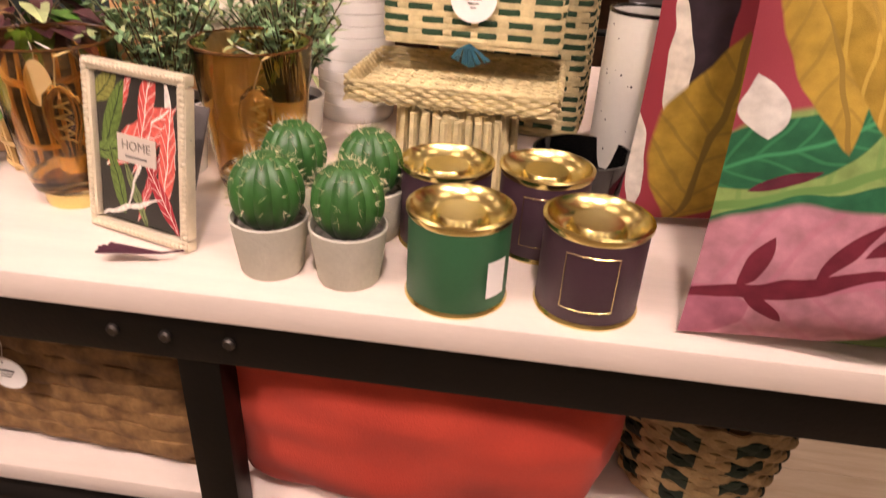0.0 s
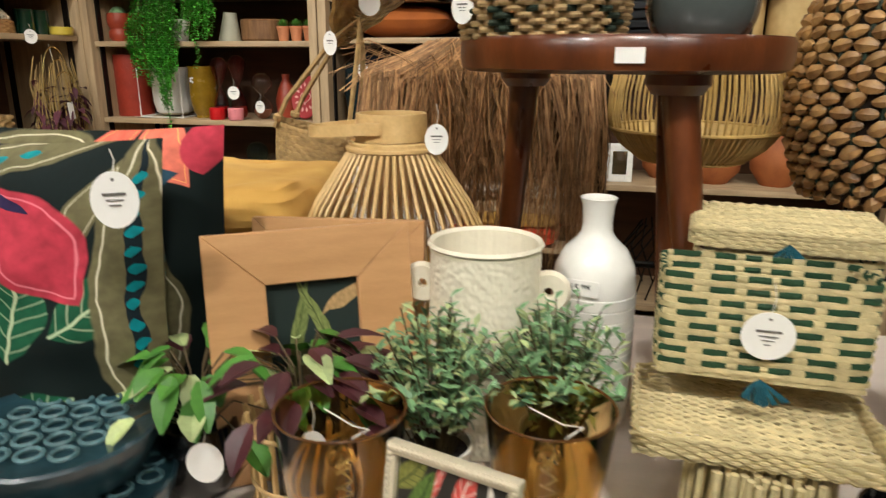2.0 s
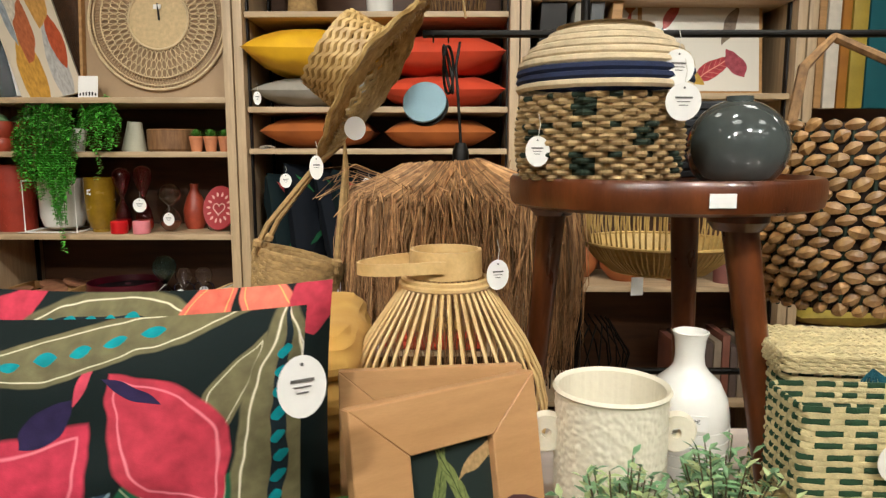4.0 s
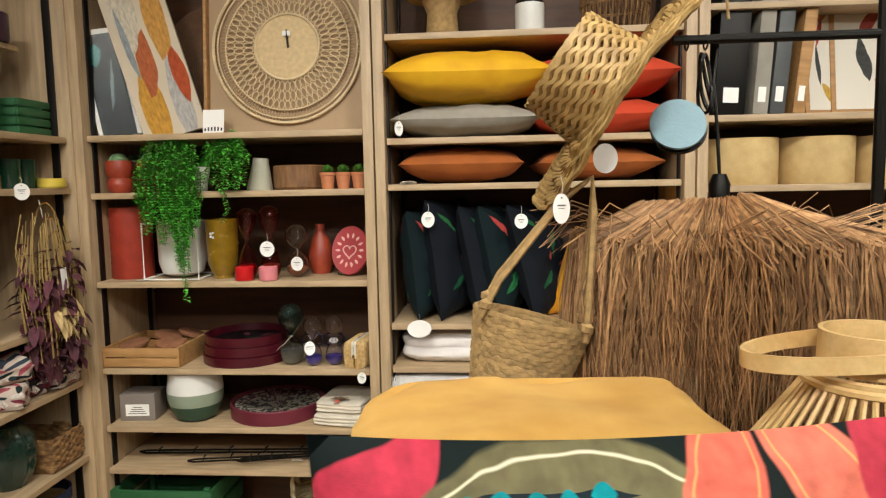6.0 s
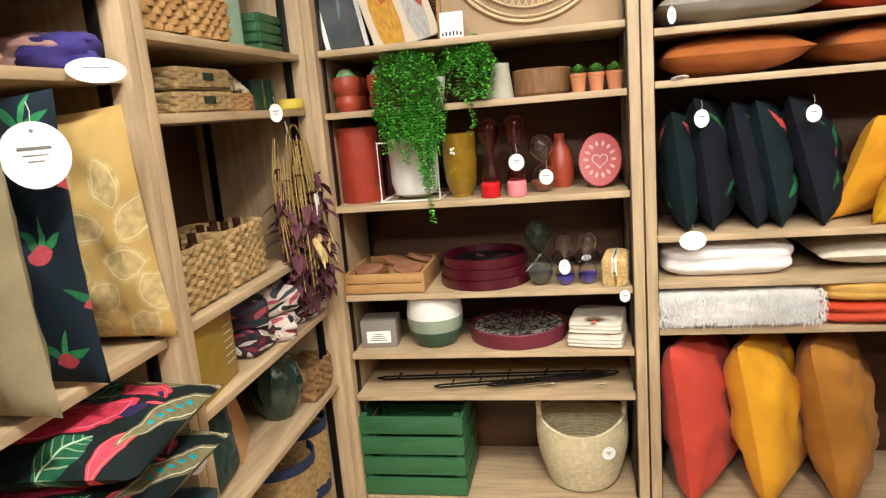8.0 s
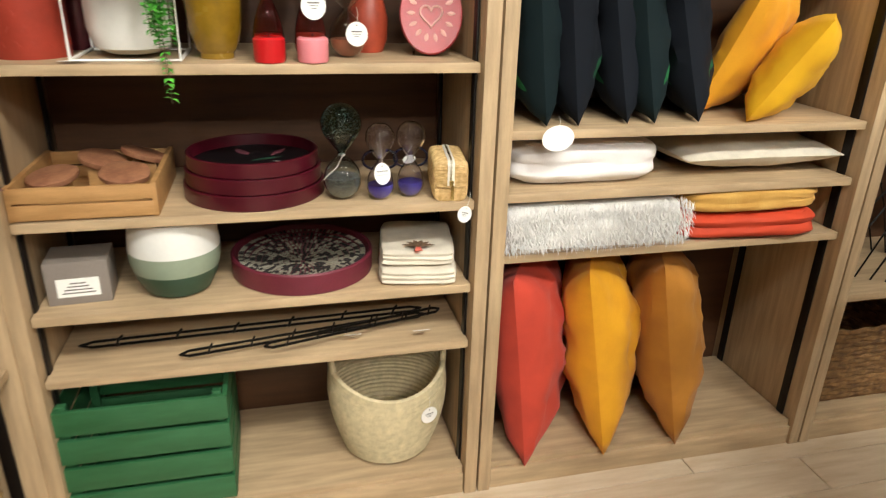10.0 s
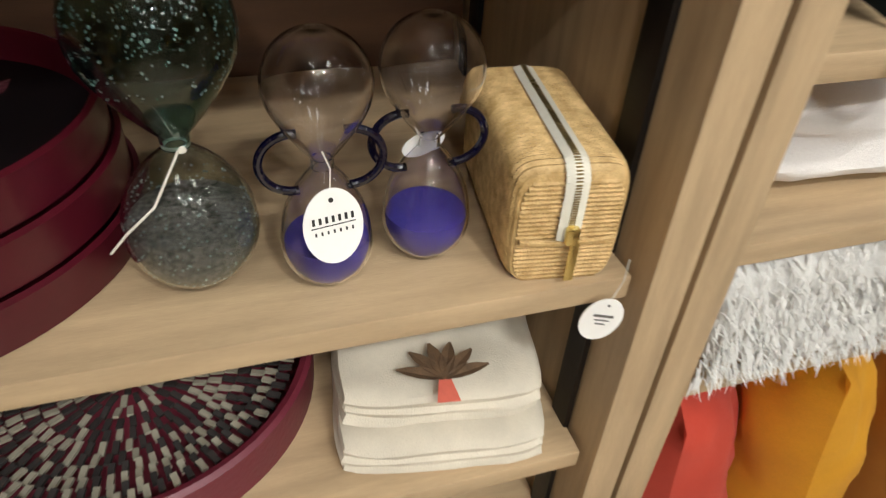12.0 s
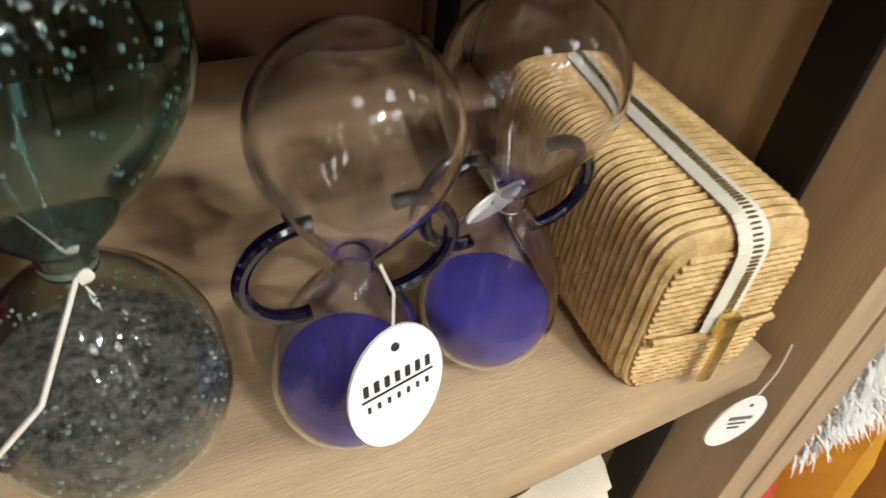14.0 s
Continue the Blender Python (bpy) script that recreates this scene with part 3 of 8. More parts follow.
def price_tag(parent, place, yaw=0, w=0.04, h=0.048, tilt=0, roll=0, bars=3, string=0.03):
    """A white oval card on a string, with bars for its small print; place is in the world."""
    m = parent.matrix_world.inverted() @ pose(*place, tilt, roll, yaw)
    bm = lathe([(0, 0), (0.5, 0), (0.5, 0.0012), (0, 0.0012)], 28)
    for v in bm.verts:
        v.co = Vector((v.co.x * w, -v.co.z + 0.0006, v.co.y * h))
    tag = part("price_tag", bm, WHITE_CARD, parent, "white oval paper price tag", m)
    if bars:
        bm = bmesh.new()
        for k in range(bars):
            box(w * (0.48 - 0.12 * k), 0.0006, h * (0.022 if k else 0.05), (0, -0.0012, h * (0.08 - 0.09 * k)), 0, bm)
        part("print_lines", bm, TAG_INK, tag)
        part("eyelet", lathe([(0, 0), (h * 0.03, 0), (h * 0.03, 0.0004), (0, 0.0004)], 10, m=pose(0, -0.0009, h * 0.36, 90)), TAG_INK, tag)
    if string:
        part("string", tube([(0, 0, h * 0.40), (0.003, 0.002, h * 0.5 + string * 0.5), (0, 0.004, h * 0.5 + string)], 0.0006, 4), STRING, tag)
    return tag


# ---- goods on the table ----


def amber_vase(x, y):
    v = thing("candle_vase", (x, y, TZ), "amber glass tumbler lamp with a gold foot and pale bulb", "vase", "amber glass vases")
    outer = [(0, 0.016), (0.036, 0.016), (0.042, 0.020), (0.045, 0.030), (0.050, 0.075), (0.055, 0.12), (0.060, 0.166)]
    inner = [(0.0588, 0.168), (0.0575, 0.166), (0.0525, 0.12), (0.0475, 0.075), (0.0425, 0.034), (0, 0.030)]
    part("glass_body", lathe(outer + inner, 48), AMBER, v)
    part("foot", lathe([(0, 0), (0.033, 0), (0.034, 0.002), (0.034, 0.0145), (0.032, 0.0155), (0, 0.0155)], 40), GOLD, v, "brushed gold foot")
    part("rim_line", tube(arc((0, 0, 0.167), 0.059, 0, 350, 40, "xy"), 0.0014, 6, closed=True), surf("dark_amber_rim", "5a3a1c", 0.2, 0.1), v)
    part("bulb", lathe([(0, 0.048), (0.009, 0.049), (0.010, 0.060), (0.017, 0.078), (0.0195, 0.094), (0.016, 0.110), (0.007, 0.118), (0, 0.119)], 24), CLEAR, v, "clear filament bulb")
    part("bulb_socket", lathe([(0, 0.031), (0.014, 0.031), (0.014, 0.05), (0, 0.05)], 20), GOLD, v)
    part("filament", tube([(0.006 * math.cos(2.1 * q), 0.006 * math.sin(2.1 * q), 0.062 + 0.0035 * q) for q in range(13)], 0.0011, 5), surf("pale_filament", "efe2b0", 0.4, 0.05), v)
    part("bulb_wire", tube([(0.0, -0.004, 0.118), (0.018, -0.02, 0.15), (0.03, -0.01, 0.155), (0.012, 0.0, 0.15), (-0.02, 0.01, 0.158)], 0.0009, 4), STRING, v)
    return v


amber_vase(0.966, -2.165)
amber_vase(1.150, -2.118)

pf = thing("photo_frame", pose(1.073, -2.236, TZ + 0.001, -9, 0, -17), "small beaded champagne metal photo frame with leaf print", "picture frame")
FW, FH = 0.122, 0.162
for (cx, cz, sx, sz) in ((0, FH - 0.005, FW, 0.010), (0, 0.005, FW, 0.010), (-FW / 2 + 0.005, FH / 2, 0.010, FH - 0.022), (FW / 2 - 0.005, FH / 2, 0.010, FH - 0.022)):
    part("frame_bar", box(sx, 0.012, sz, (cx, 0, cz - sz / 2), 0.002), CHAMPAGNE, pf)
bm = bmesh.new()
bmesh.ops.create_icosphere(bm, subdivisions=1, radius=0.0034)
bead_mesh = mesh_of(bm, "bead", CHAMPAGNE)
spots = [(xx, 0.004 + k * (FH - 0.008) / 29) for k in range(30) for xx in (-FW / 2 + 0.004, FW / 2 - 0.004)]
spots += [(-FW / 2 + 0.008 + k * (FW - 0.016) / 21, zz) for k in range(22) for zz in (0.004, FH - 0.004)]
for xx, zz in spots:
    o = new("bead", bead_mesh)
    o.parent = pf
    o.matrix_basis = Matrix.Translation((xx, -0.006, zz))


def flat_uv(w, h, y=0.0):
    bm = bmesh.new()
    uv = bm.loops.layers.uv.new("print")
    vs = [bm.verts.new((sx * w / 2, y, z)) for sx, z in ((-1, 0), (1, 0), (1, h), (-1, h))]
    f = bm.faces.new(vs)
    for lp, c in zip(f.loops, ((0, 0), (1, 0), (1, 1), (0, 1))):
        lp[uv].uv = c
    return bm


CARD_PRINT = printed("card_leaf_print", "33312c", (
    (0.35, 0.88, 60, 0.28, 0.05, "d8574f", "f0e8dc"), (0.70, 0.62, 42, 0.40, 0.06, "e8685a", "f2e6da"), (0.62, 0.30, 58, 0.34, 0.05, "c9484a", "f0d8cc"), (0.9, 0.75, 100, 0.3, 0.05, "f0e8dc", ""), (0.45, 0.22, 120, 0.3, 0.05, "7a8a58", "22301c"),
    (0.50, 0.62, 30, 0.5, 0.12, "e8685a", "f0e8dc"), (0.62, 0.84, 70, 0.35, 0.10, "dc5a50", "f0e8dc"), (0.85, 0.50, 80, 0.4, 0.10, "e8685a", "f2e6da"), (0.78, 0.22, 130, 0.35, 0.07, "b5343c", "f0d8cc"),
    (0.20, 0.72, 60, 0.32, 0.10, "66803f", "22301c"), (0.18, 0.50, 12, 0.30, 0.08, "708a48", "22301c"), (0.22, 0.28, 110, 0.26, 0.08, "66803f", "22301c"), (0.12, 0.92, 40, 0.22, 0.09, "8a8a48", "22301c"),
    (0.32, 0.10, 15, 0.5, 0.02, "efe8dc", ""), (0.5, 0.40, 60, 0.4, 0.018, "efe8dc", "")), 0.35)
bm = flat_uv(FW - 0.024, FH - 0.024, -0.0015)
bmesh.ops.translate(bm, verts=bm.verts, vec=(0, 0, 0.012))
part("print", bm, CARD_PRINT, pf, "printed tropical leaf card")
part("backing", box(FW - 0.012, 0.004, FH - 0.012, (0, 0.004, 0.006), 0.001), FELT, pf)
part("name_label", box(0.046, 0.0012, 0.026, (0, -0.0032, 0.072), 0), surf("greige_label", "c9bdae", 0.5, 0.05), pf)
text_on("HOME", 0.0125, pose(0, -0.0042, 0.088, 90), surf("grey_ink", "8d8378", 0.6), pf)
part("small_print", box(0.026, 0.0006, 0.002, (0, -0.0043, 0.077), 0), surf("grey_ink_light", "8a847c", 0.6), pf)
part("easel_back", box(0.05, 0.003, 0.13, (0.0, 0.032, 0.0), 0.001, m=pose(0, 0, 0.004, -15)), FELT, pf)
tassel = bmesh.new()
for k in range(30):
    a = random.uniform(-0.28, 0.28)
    tube([(0.058, -0.008, 0.003), (0.053, -0.030, 0.006), (0.030 - 0.026 * math.cos(a), -0.050 + 0.034 * math.sin(a), 0.001 + random.uniform(0, 0.006))], 0.0012, 4, tassel)
part("tassel", tassel, PLUM_THREAD, pf, "plum thread tassel")


def cactus(x, y, s=1.0, turn=0):
    c = thing("potted_cactus", at(x, y, TZ, turn), "small round ribbed cactus in a pale concrete pot", "plant", "potted cacti")
    part("pot", lathe([(0, 0), (0.026, 0), (0.028, 0.003), (0.034, 0.05), (0.0345, 0.053), (0.033, 0.054), (0.0315, 0.052), (0.030, 0.044), (0, 0.044)], 40), CONCRETE, c)
    part("gravel", lathe([(0, 0.0475), (0.03, 0.047)], 24, wobble=0.05), surf("grey_gravel", "9a958a", 0.9, 0.3, 200, 1.0, 500), c)
    bm = bmesh.new()
    bmesh.ops.create_uvsphere(bm, u_segments=72, v_segments=22, radius=1.0)
    ribs = 12
    for v in bm.verts:
        a = math.atan2(v.co.y, v.co.x)
        r = math.hypot(v.co.x, v.co.y)
        k = 1 + 0.10 * (abs(math.cos(ribs * a / 2)) - 0.6)
        v.co = Vector((v.co.x * k * 0.031 * s, v.co.y * k * 0.031 * s, 0.076 + v.co.z * 0.035 * s - 0.004 * (1 - min(1, r * 3))))
    part("body", bm, CACTUS, c)
    sp = bmesh.new()
    for i in range(ribs):
        a = 2 * math.pi * i / ribs
        for j in range(5):
            e = radians(-10 + 20 * j)
            n = Vector((math.cos(a) * math.cos(e), math.sin(a) * math.cos(e), math.sin(e)))
            b = Vector((n.x * 0.031 * s, n.y * 0.031 * s, 0.076 + n.z * 0.034 * s))
            for q in range(3):
                d = (n + 0.8 * Vector((random.uniform(-1, 1), random.uniform(-1, 1), random.uniform(-1, 1)))).normalized()
                tube([b, b + d * 0.008], lambda t: 0.00032 * (1.2 - t), 3, sp)
    tagged(part("spines", sp, SPINE, c), kind="stuff")


cactus(1.284, -2.264)
cactus(1.212, -2.262, 1.02, 14)
cactus(1.284, -2.178, 0.98, 8)
cactus(1.208, -2.176, 0.98, 21)


def tin(x, y, wrap, word, front=False, turn=0):
    t = thing("candle_tin", at(x, y, TZ, turn), word, "candle tin", "scented candle tins")
    r, h = 0.0445, 0.084
    part("body", lathe([(0, 0.002), (r - 0.002, 0.002), (r - 0.001, 0.004), (r - 0.001, h - 0.003), (r - 0.002, h - 0.02), (0, h - 0.02)], 56), wrap, t)
    part("bottom_rim", lathe([(0, 0), (r, 0), (r + 0.0008, 0.002), (r - 0.0006, 0.005)], 56), GOLD, t)
    lid = [(r - 0.0006, h - 0.006), (r + 0.0012, h - 0.003), (r + 0.0012, h), (r - 0.002, h + 0.001), (r - 0.004, h - 0.003), (r - 0.014, h - 0.011), (r - 0.019, h - 0.012), (r - 0.022, h - 0.006), (r - 0.0235, h - 0.004), (0, h - 0.004)]
    part("lid", lathe(lid, 56), GOLD, t, "shiny gold pressed lid")
    if front:
        bm = bmesh.new()
        for zz, hh in ((0.018, 0.0008), (0.068, 0.0008)):
            tube([(-(r + 0.0002) * math.sin(a) * -1, -(r + 0.0002) * math.cos(a), zz) for a in [radians(-28 + 56 * k / 12) for k in range(13)]], 0.0003, 4, bm)
        for a in (radians(-28), radians(28)):
            tube([((r + 0.0002) * math.sin(a), -(r + 0.0002) * math.cos(a), 0.018), ((r + 0.0002) * math.sin(a), -(r + 0.0002) * math.cos(a), 0.068)], 0.0003, 4, bm)
        part("gold_border", bm, GOLD, t)
    return t


tin(1.381, -2.268, GREEN_TIN, "green paper-wrapped candle tin with gold lid")
tg = scene.objects["candle_tin"]
bm = bmesh.new()
for k in range(9):
    a = radians(38 + 26 * k / 8)
    for z in (0.018, 0.052):
        bm.verts.new((0.0452 * math.sin(a), -0.0452 * math.cos(a), z))
bm.verts.ensure_lookup_table()
for k in range(8):
    bm.faces.new([bm.verts[i] for i in (2 * k, 2 * k + 2, 2 * k + 3, 2 * k + 1)])
part("sticker", bm, WHITE_CARD, tg, "white paper sticker")
tin(1.494, -2.262, PLUM_TIN, "plum candle tin with gold border and lid", True, -6)
tin(1.357, -2.172, PLUM_TIN, "plum candle tin with gold border and lid", True, 4)
tin(1.452, -2.163, PLUM_TIN, "plum candle tin with gold border and lid", True, 2)

solo("throw_cushion", cushion(0.46, 0.46, 0.13, seed=3), BOTANIC_LOW, pose(1.797, -2.308, TZ + 0.004, -13, 0, -3), "square cushion with painted pink and ochre leaf print", "cushion", "leaf print cushions")
solo("throw_cushion", cushion(0.46, 0.46, 0.13, seed=7), BOTANIC, pose(1.762, -2.085, TZ + 0.004, -5, 0, 2), "square cushion with painted green and ochre leaf print", "cushion", "leaf print cushions")

vs = thing("bottle_vase", (1.18, -1.815, TZ), "white glazed bottle vase with scored rings and price sticker", "vase")
prof = [(0, 0), (0.05, 0), (0.053, 0.004)]
for k in range(11):
    z = 0.012 + k * 0.0155
    prof += [(0.0545, z), (0.0545, z + 0.0135), (0.0532, z + 0.0142), (0.0532, z + 0.0148)]
prof += [(0.054, 0.19), (0.050, 0.215), (0.040, 0.236), (0.026, 0.249), (0.020, 0.258), (0.0185, 0.27), (0.020, 0.292), (0.0235, 0.302), (0.0215, 0.303), (0.017, 0.29), (0.016, 0.26), (0, 0.258)]
part("body", lathe(prof, 56), WHITE_GLAZE, vs)
st = part("price_sticker", box(0.042, 0.001, 0.02, (0, -0.0005, -0.01), 0), WHITE_CARD, vs, "white price sticker", pose(-0.014, -0.0533, 0.198, 0, 0, -15))
text_on("15", 0.013, pose(-0.009, -0.0018, 0, 90), INK, st)
text_on("99€", 0.0075, pose(0.0055, -0.0018, 0.0025, 90), INK, st)

pt = thing("eared_pot", (1.054, -1.918, TZ), "cream stoneware pot with hammered texture and two pierced ears", "pot")
bm = lathe([(0, 0.0), (0.048, 0.0), (0.052, 0.004)] + [(0.052 + 0.013 * min(1, k / 96), 0.008 + k * 0.0013) for k in range(194)] + [(0.0685, 0.262), (0.066, 0.266), (0.0615, 0.262), (0.060, 0.2), (0.05, 0.04), (0, 0.035)], 300)
for v in bm.verts:
    r = math.hypot(v.co.x, v.co.y)
    if r > 0.0505 and 0.006 < v.co.z < 0.256:
        a = math.atan2(v.co.y, v.co.x)
        d = noise.voronoi(Vector((a * 8.2, v.co.z * 118, 0.3)))[0]
        k = 1 + 0.030 * (0.55 - min(0.9, d[0] * 1.25)) + 0.012 * noise.noise((math.cos(a) * 20, math.sin(a) * 20, v.co.z * 190))
        v.co.x *= k
        v.co.y *= k
part("body", bm, CREAM_GLAZE, pt)
for s in (-1, 1):
    bm = lathe([(0.006, -0.006), (0.022, -0.007), (0.026, 0), (0.022, 0.007), (0.006, 0.006)], 28, close=True, m=pose(s * 0.076, 0, 0.208, 90))
    part("ear", bm, CREAM_GLAZE, pt)


def wood_frame(x, y, yaw, w, h, ow, oh, tilt=-10):
    f = thing("picture_frame", pose(x, y, TZ + 0.002, tilt, 0, yaw), "flat tan wooden picture frame with dark leaf print", "picture frame", "wooden picture frames")
    bw, bh = (w - ow) / 2, (h - oh) / 2
    for pts in (((-w / 2, 0), (w / 2, 0), (ow / 2, bh), (-ow / 2, bh)), ((-w / 2, h), (-ow / 2, h - bh), (ow / 2, h - bh), (w / 2, h)),
                ((-w / 2, 0), (-ow / 2, bh), (-ow / 2, h - bh), (-w / 2, h)), ((w / 2, 0), (w / 2, h), (ow / 2, h - bh), (ow / 2, bh))):
        bm = bmesh.new()
        lo = [bm.verts.new((px * 0.9985, -0.009, pz)) for px, pz in pts]
        hi = [bm.verts.new((px * 0.9985, 0.009, pz)) for px, pz in pts]
        bm.faces.new(lo)
        bm.faces.new(hi)
        for i in range(4):
            bm.faces.new((lo[i], lo[(i + 1) % 4], hi[(i + 1) % 4], hi[i]))
        bmesh.ops.bevel(bm, geom=bm.edges[:], offset=0.0012, segments=1, affect="EDGES")
        part("frame_rail", bm, TAN_WOOD, f)
    bm = flat_uv(ow + 0.006, oh + 0.006, 0.002)
    bmesh.ops.translate(bm, verts=bm.verts, vec=(0, 0, bh - 0.003))
    part("print", bm, printed("frame_leaf_print", "2a3330", ((0.3, 0.55, 70, 0.5, 0.07, "7f8a52", "3a4426"), (0.62, 0.6, 125, 0.55, 0.07, "8a9458", "3a4426"), (0.55, 0.2, 30, 0.4, 0.10, "5a6a48", "22301c"), (0.85, 0.85, 20, 0.3, 0.06, "c2a070", "")), 0.3), f)
    part("back_board", box(w - 0.02, 0.004, h - 0.02, (0, 0.012, 0.01), 0.001), FELT, f)
    return f


wood_frame(0.885, -2.022, 33, 0.235, 0.285, 0.105, 0.165)
wood_frame(0.845, -1.875, 8, 0.235, 0.262, 0.105, 0.15, -7)


def sprig_plant(x, y, r, h, n, pot_h, seed):
    p = thing("potted_plant", (x, y, TZ), "bushy small-leaved green plant in a white pot", "plant", "bushy green plants")
    rnd = random.Random(seed)
    part("pot", lathe([(0, 0), (0.03, 0), (0.04, pot_h), (0.037, pot_h), (0.035, pot_h - 0.012), (0, pot_h - 0.012)], 32), WHITE_GLAZE, p)
    part("soil", lathe([(0, pot_h - 0.009), (0.0355, pot_h - 0.01)], 20, wobble=0.1), SOIL, p)
    st, lf = bmesh.new(), bmesh.new()
    for k in range(n):
        a, lean = rnd.uniform(0, 6.28), rnd.uniform(0.05, 1) ** 0.7
        top = Vector((math.cos(a) * r * lean, math.sin(a) * r * lean, pot_h + h * (1 - 0.45 * lean * lean) * rnd.uniform(0.7, 1.08)))
        base = Vector((math.cos(a) * 0.02 * lean, math.sin(a) * 0.02 * lean, pot_h - 0.01))
        mid = base.lerp(top, 0.5) + Vector((0, 0, 0.02))
        pts = [base, mid, top]
        tube(pts, 0.0009, 3, st)
        for q in range(15):
            t = 0.25 + 0.75 * q / 14
            c = (base.lerp(mid, t * 2) if t < 0.5 else mid.lerp(top, t * 2 - 1))
            d = Vector((rnd.uniform(-1, 1), rnd.uniform(-1, 1), rnd.uniform(-0.2, 0.9)))
            leaf_blade(lf, c, d, rnd.uniform(0.011, 0.019), rnd.uniform(0.006, 0.0095), curl=0.1, index=0 if rnd.random() < 0.68 else 1, n=2)
    tagged(part("stem_bundle", st, STEM, p), kind="stuff")
    part("foliage", lf, [LEAF_DARK, LEAF_PALE], p)


sprig_plant(1.03, -2.07, 0.082, 0.15, 64, 0.085, 5)
sprig_plant(1.150, -2.015, 0.085, 0.15, 64, 0.085, 8)


def leafy_plant(x, y, r, h, n, pot_h, seed, plum, label):
    p = thing("potted_plant", (x, y, TZ), label, "plant")
    rnd = random.Random(seed)
    st, lf = bmesh.new(), bmesh.new()
    for k in range(n):
        a, lean = rnd.uniform(0, 6.28), rnd.uniform(0.2, 1)
        top = Vector((math.cos(a) * r * lean, math.sin(a) * r * lean, pot_h + h * (1 - 0.8 * lean ** 2) * rnd.uniform(0.6, 1.05)))
        base = Vector((0, 0, pot_h - 0.01))
        tube([base, base.lerp(top, 0.5) + Vector((0, 0, 0.025)), top], 0.0011, 4, st)
        d = Vector((math.cos(a), math.sin(a), rnd.uniform(-0.7, 0.35)))
        leaf_blade(lf, top, d, rnd.uniform(0.034, 0.056), rnd.uniform(0.022, 0.032), curl=0.3, index=1 if rnd.random() < plum else (2 if rnd.random() < 0.3 else 0), n=4)
    tagged(part("stem_bundle", st, STEM, p), kind="stuff")
    part("leaves", lf, [LEAF_GREEN, LEAF_PLUM, LEAF_PALE], p)
    return p


lp = leafy_plant(0.884, -2.075, 0.10, 0.085, 50, 0.105, 4, 0.72, "plum and green leafy plant in a bamboo cane basket")
part("pot", lathe([(0, 0), (0.036, 0), (0.042, 0.1), (0.038, 0.1), (0.036, 0.09), (0, 0.09)], 24), BLACK_GLAZE, lp)
cane = bmesh.new()
for k in range(18):
    a = 2 * math.pi * k / 18
    tube([(0.05 * math.cos(a), 0.05 * math.sin(a), 0), (0.058 * math.cos(a + 0.05), 0.058 * math.sin(a + 0.05), 0.118)], 0.0032, 5, cane)
for z in (0.008, 0.035, 0.1):
    tube(arc((0, 0, z), 0.0535 + z * 0.07, 0, 348, 28, "xy"), 0.0026, 5, cane, closed=True)
part("cane_basket", cane, BAMBOO, lp)
price_tag(lp, (0.925, -2.14, TZ + 0.105), 20, 0.028, 0.036, bars=0)
lp = leafy_plant(0.765, -2.085, 0.10, 0.10, 44, 0.08, 9, 0.05, "variegated green leafy plant in a black and white pot")
part("pot", lathe([(0, 0), (0.03, 0), (0.043, 0.02), (0.047, 0.05), (0.040, 0.085), (0.036, 0.085), (0.035, 0.07), (0, 0.07)], 32), BLACK_GLAZE, lp)
price_tag(lp, (0.805, -2.14, TZ + 0.07), 15, 0.038, 0.046, bars=0)


def bowl(x, y, z, r, h, seed):
    b = thing("scalloped_bowl", at(x, y, z, seed * 17), "dark petrol ceramic bowl with ringed scale relief", "bowl", "petrol ceramic bowls")
    bm = lathe([(0, 0), (r * 0.72, 0), (r * 0.78, 0.004), (r * 0.97, h * 0.7), (r, h * 0.95), (r * 0.97, h), (r * 0.9, h - 0.004), (0, h - 0.008)], 64)
    for v in bm.verts:
        a = math.atan2(v.co.y, v.co.x)
        if 0.004 < v.co.z < h:
            k = 1 + 0.025 * abs(math.sin(a * 14))
            v.co.x *= k
            v.co.y *= k
    part("body", bm, PETROL_GLAZE, b)
    RING_GLAZE = surf("pale_petrol_glaze", "5f8288", 0.3, 0.25, 30, 0.1, 90, coat=0.4)
    for i in range(-3, 4):
        for j in range(-3, 4):
            px, py = (i + 0.5 * (j % 2)) * 0.031, j * 0.027
            if math.hypot(px, py) < r * 0.82:
                part("scale_ring", tube(arc((px, py, h - 0.004), 0.0115, 0, 345, 14, "xy"), 0.0028, 5, closed=True), RING_GLAZE, b)


bowl(0.675, -2.185, TZ, 0.105, 0.062, 0)
bowl(0.665, -2.175, TZ + 0.063, 0.1, 0.055, 1)

solo("throw_cushion", cushion(0.42, 0.385, 0.14, seed=11), TROPIC, pose(0.52, -2.09, TZ + 0.004, -4, 0, 6), "square cushion with dark tropical leaf and flower print", "cushion", "dark tropical cushions")
cu2 = solo("throw_cushion", cushion(0.39, 0.388, 0.13, seed=15), TROPIC_TOP, pose(0.54, -1.965, TZ + 0.004, -2, 0, 7), "square cushion with dark tropical leaf and flower print", "cushion", "dark tropical cushions")
price_tag(scene.objects["throw_cushion.002"], (0.742, -2.145, TZ + 0.342), 30, 0.042, 0.054, string=0.02)

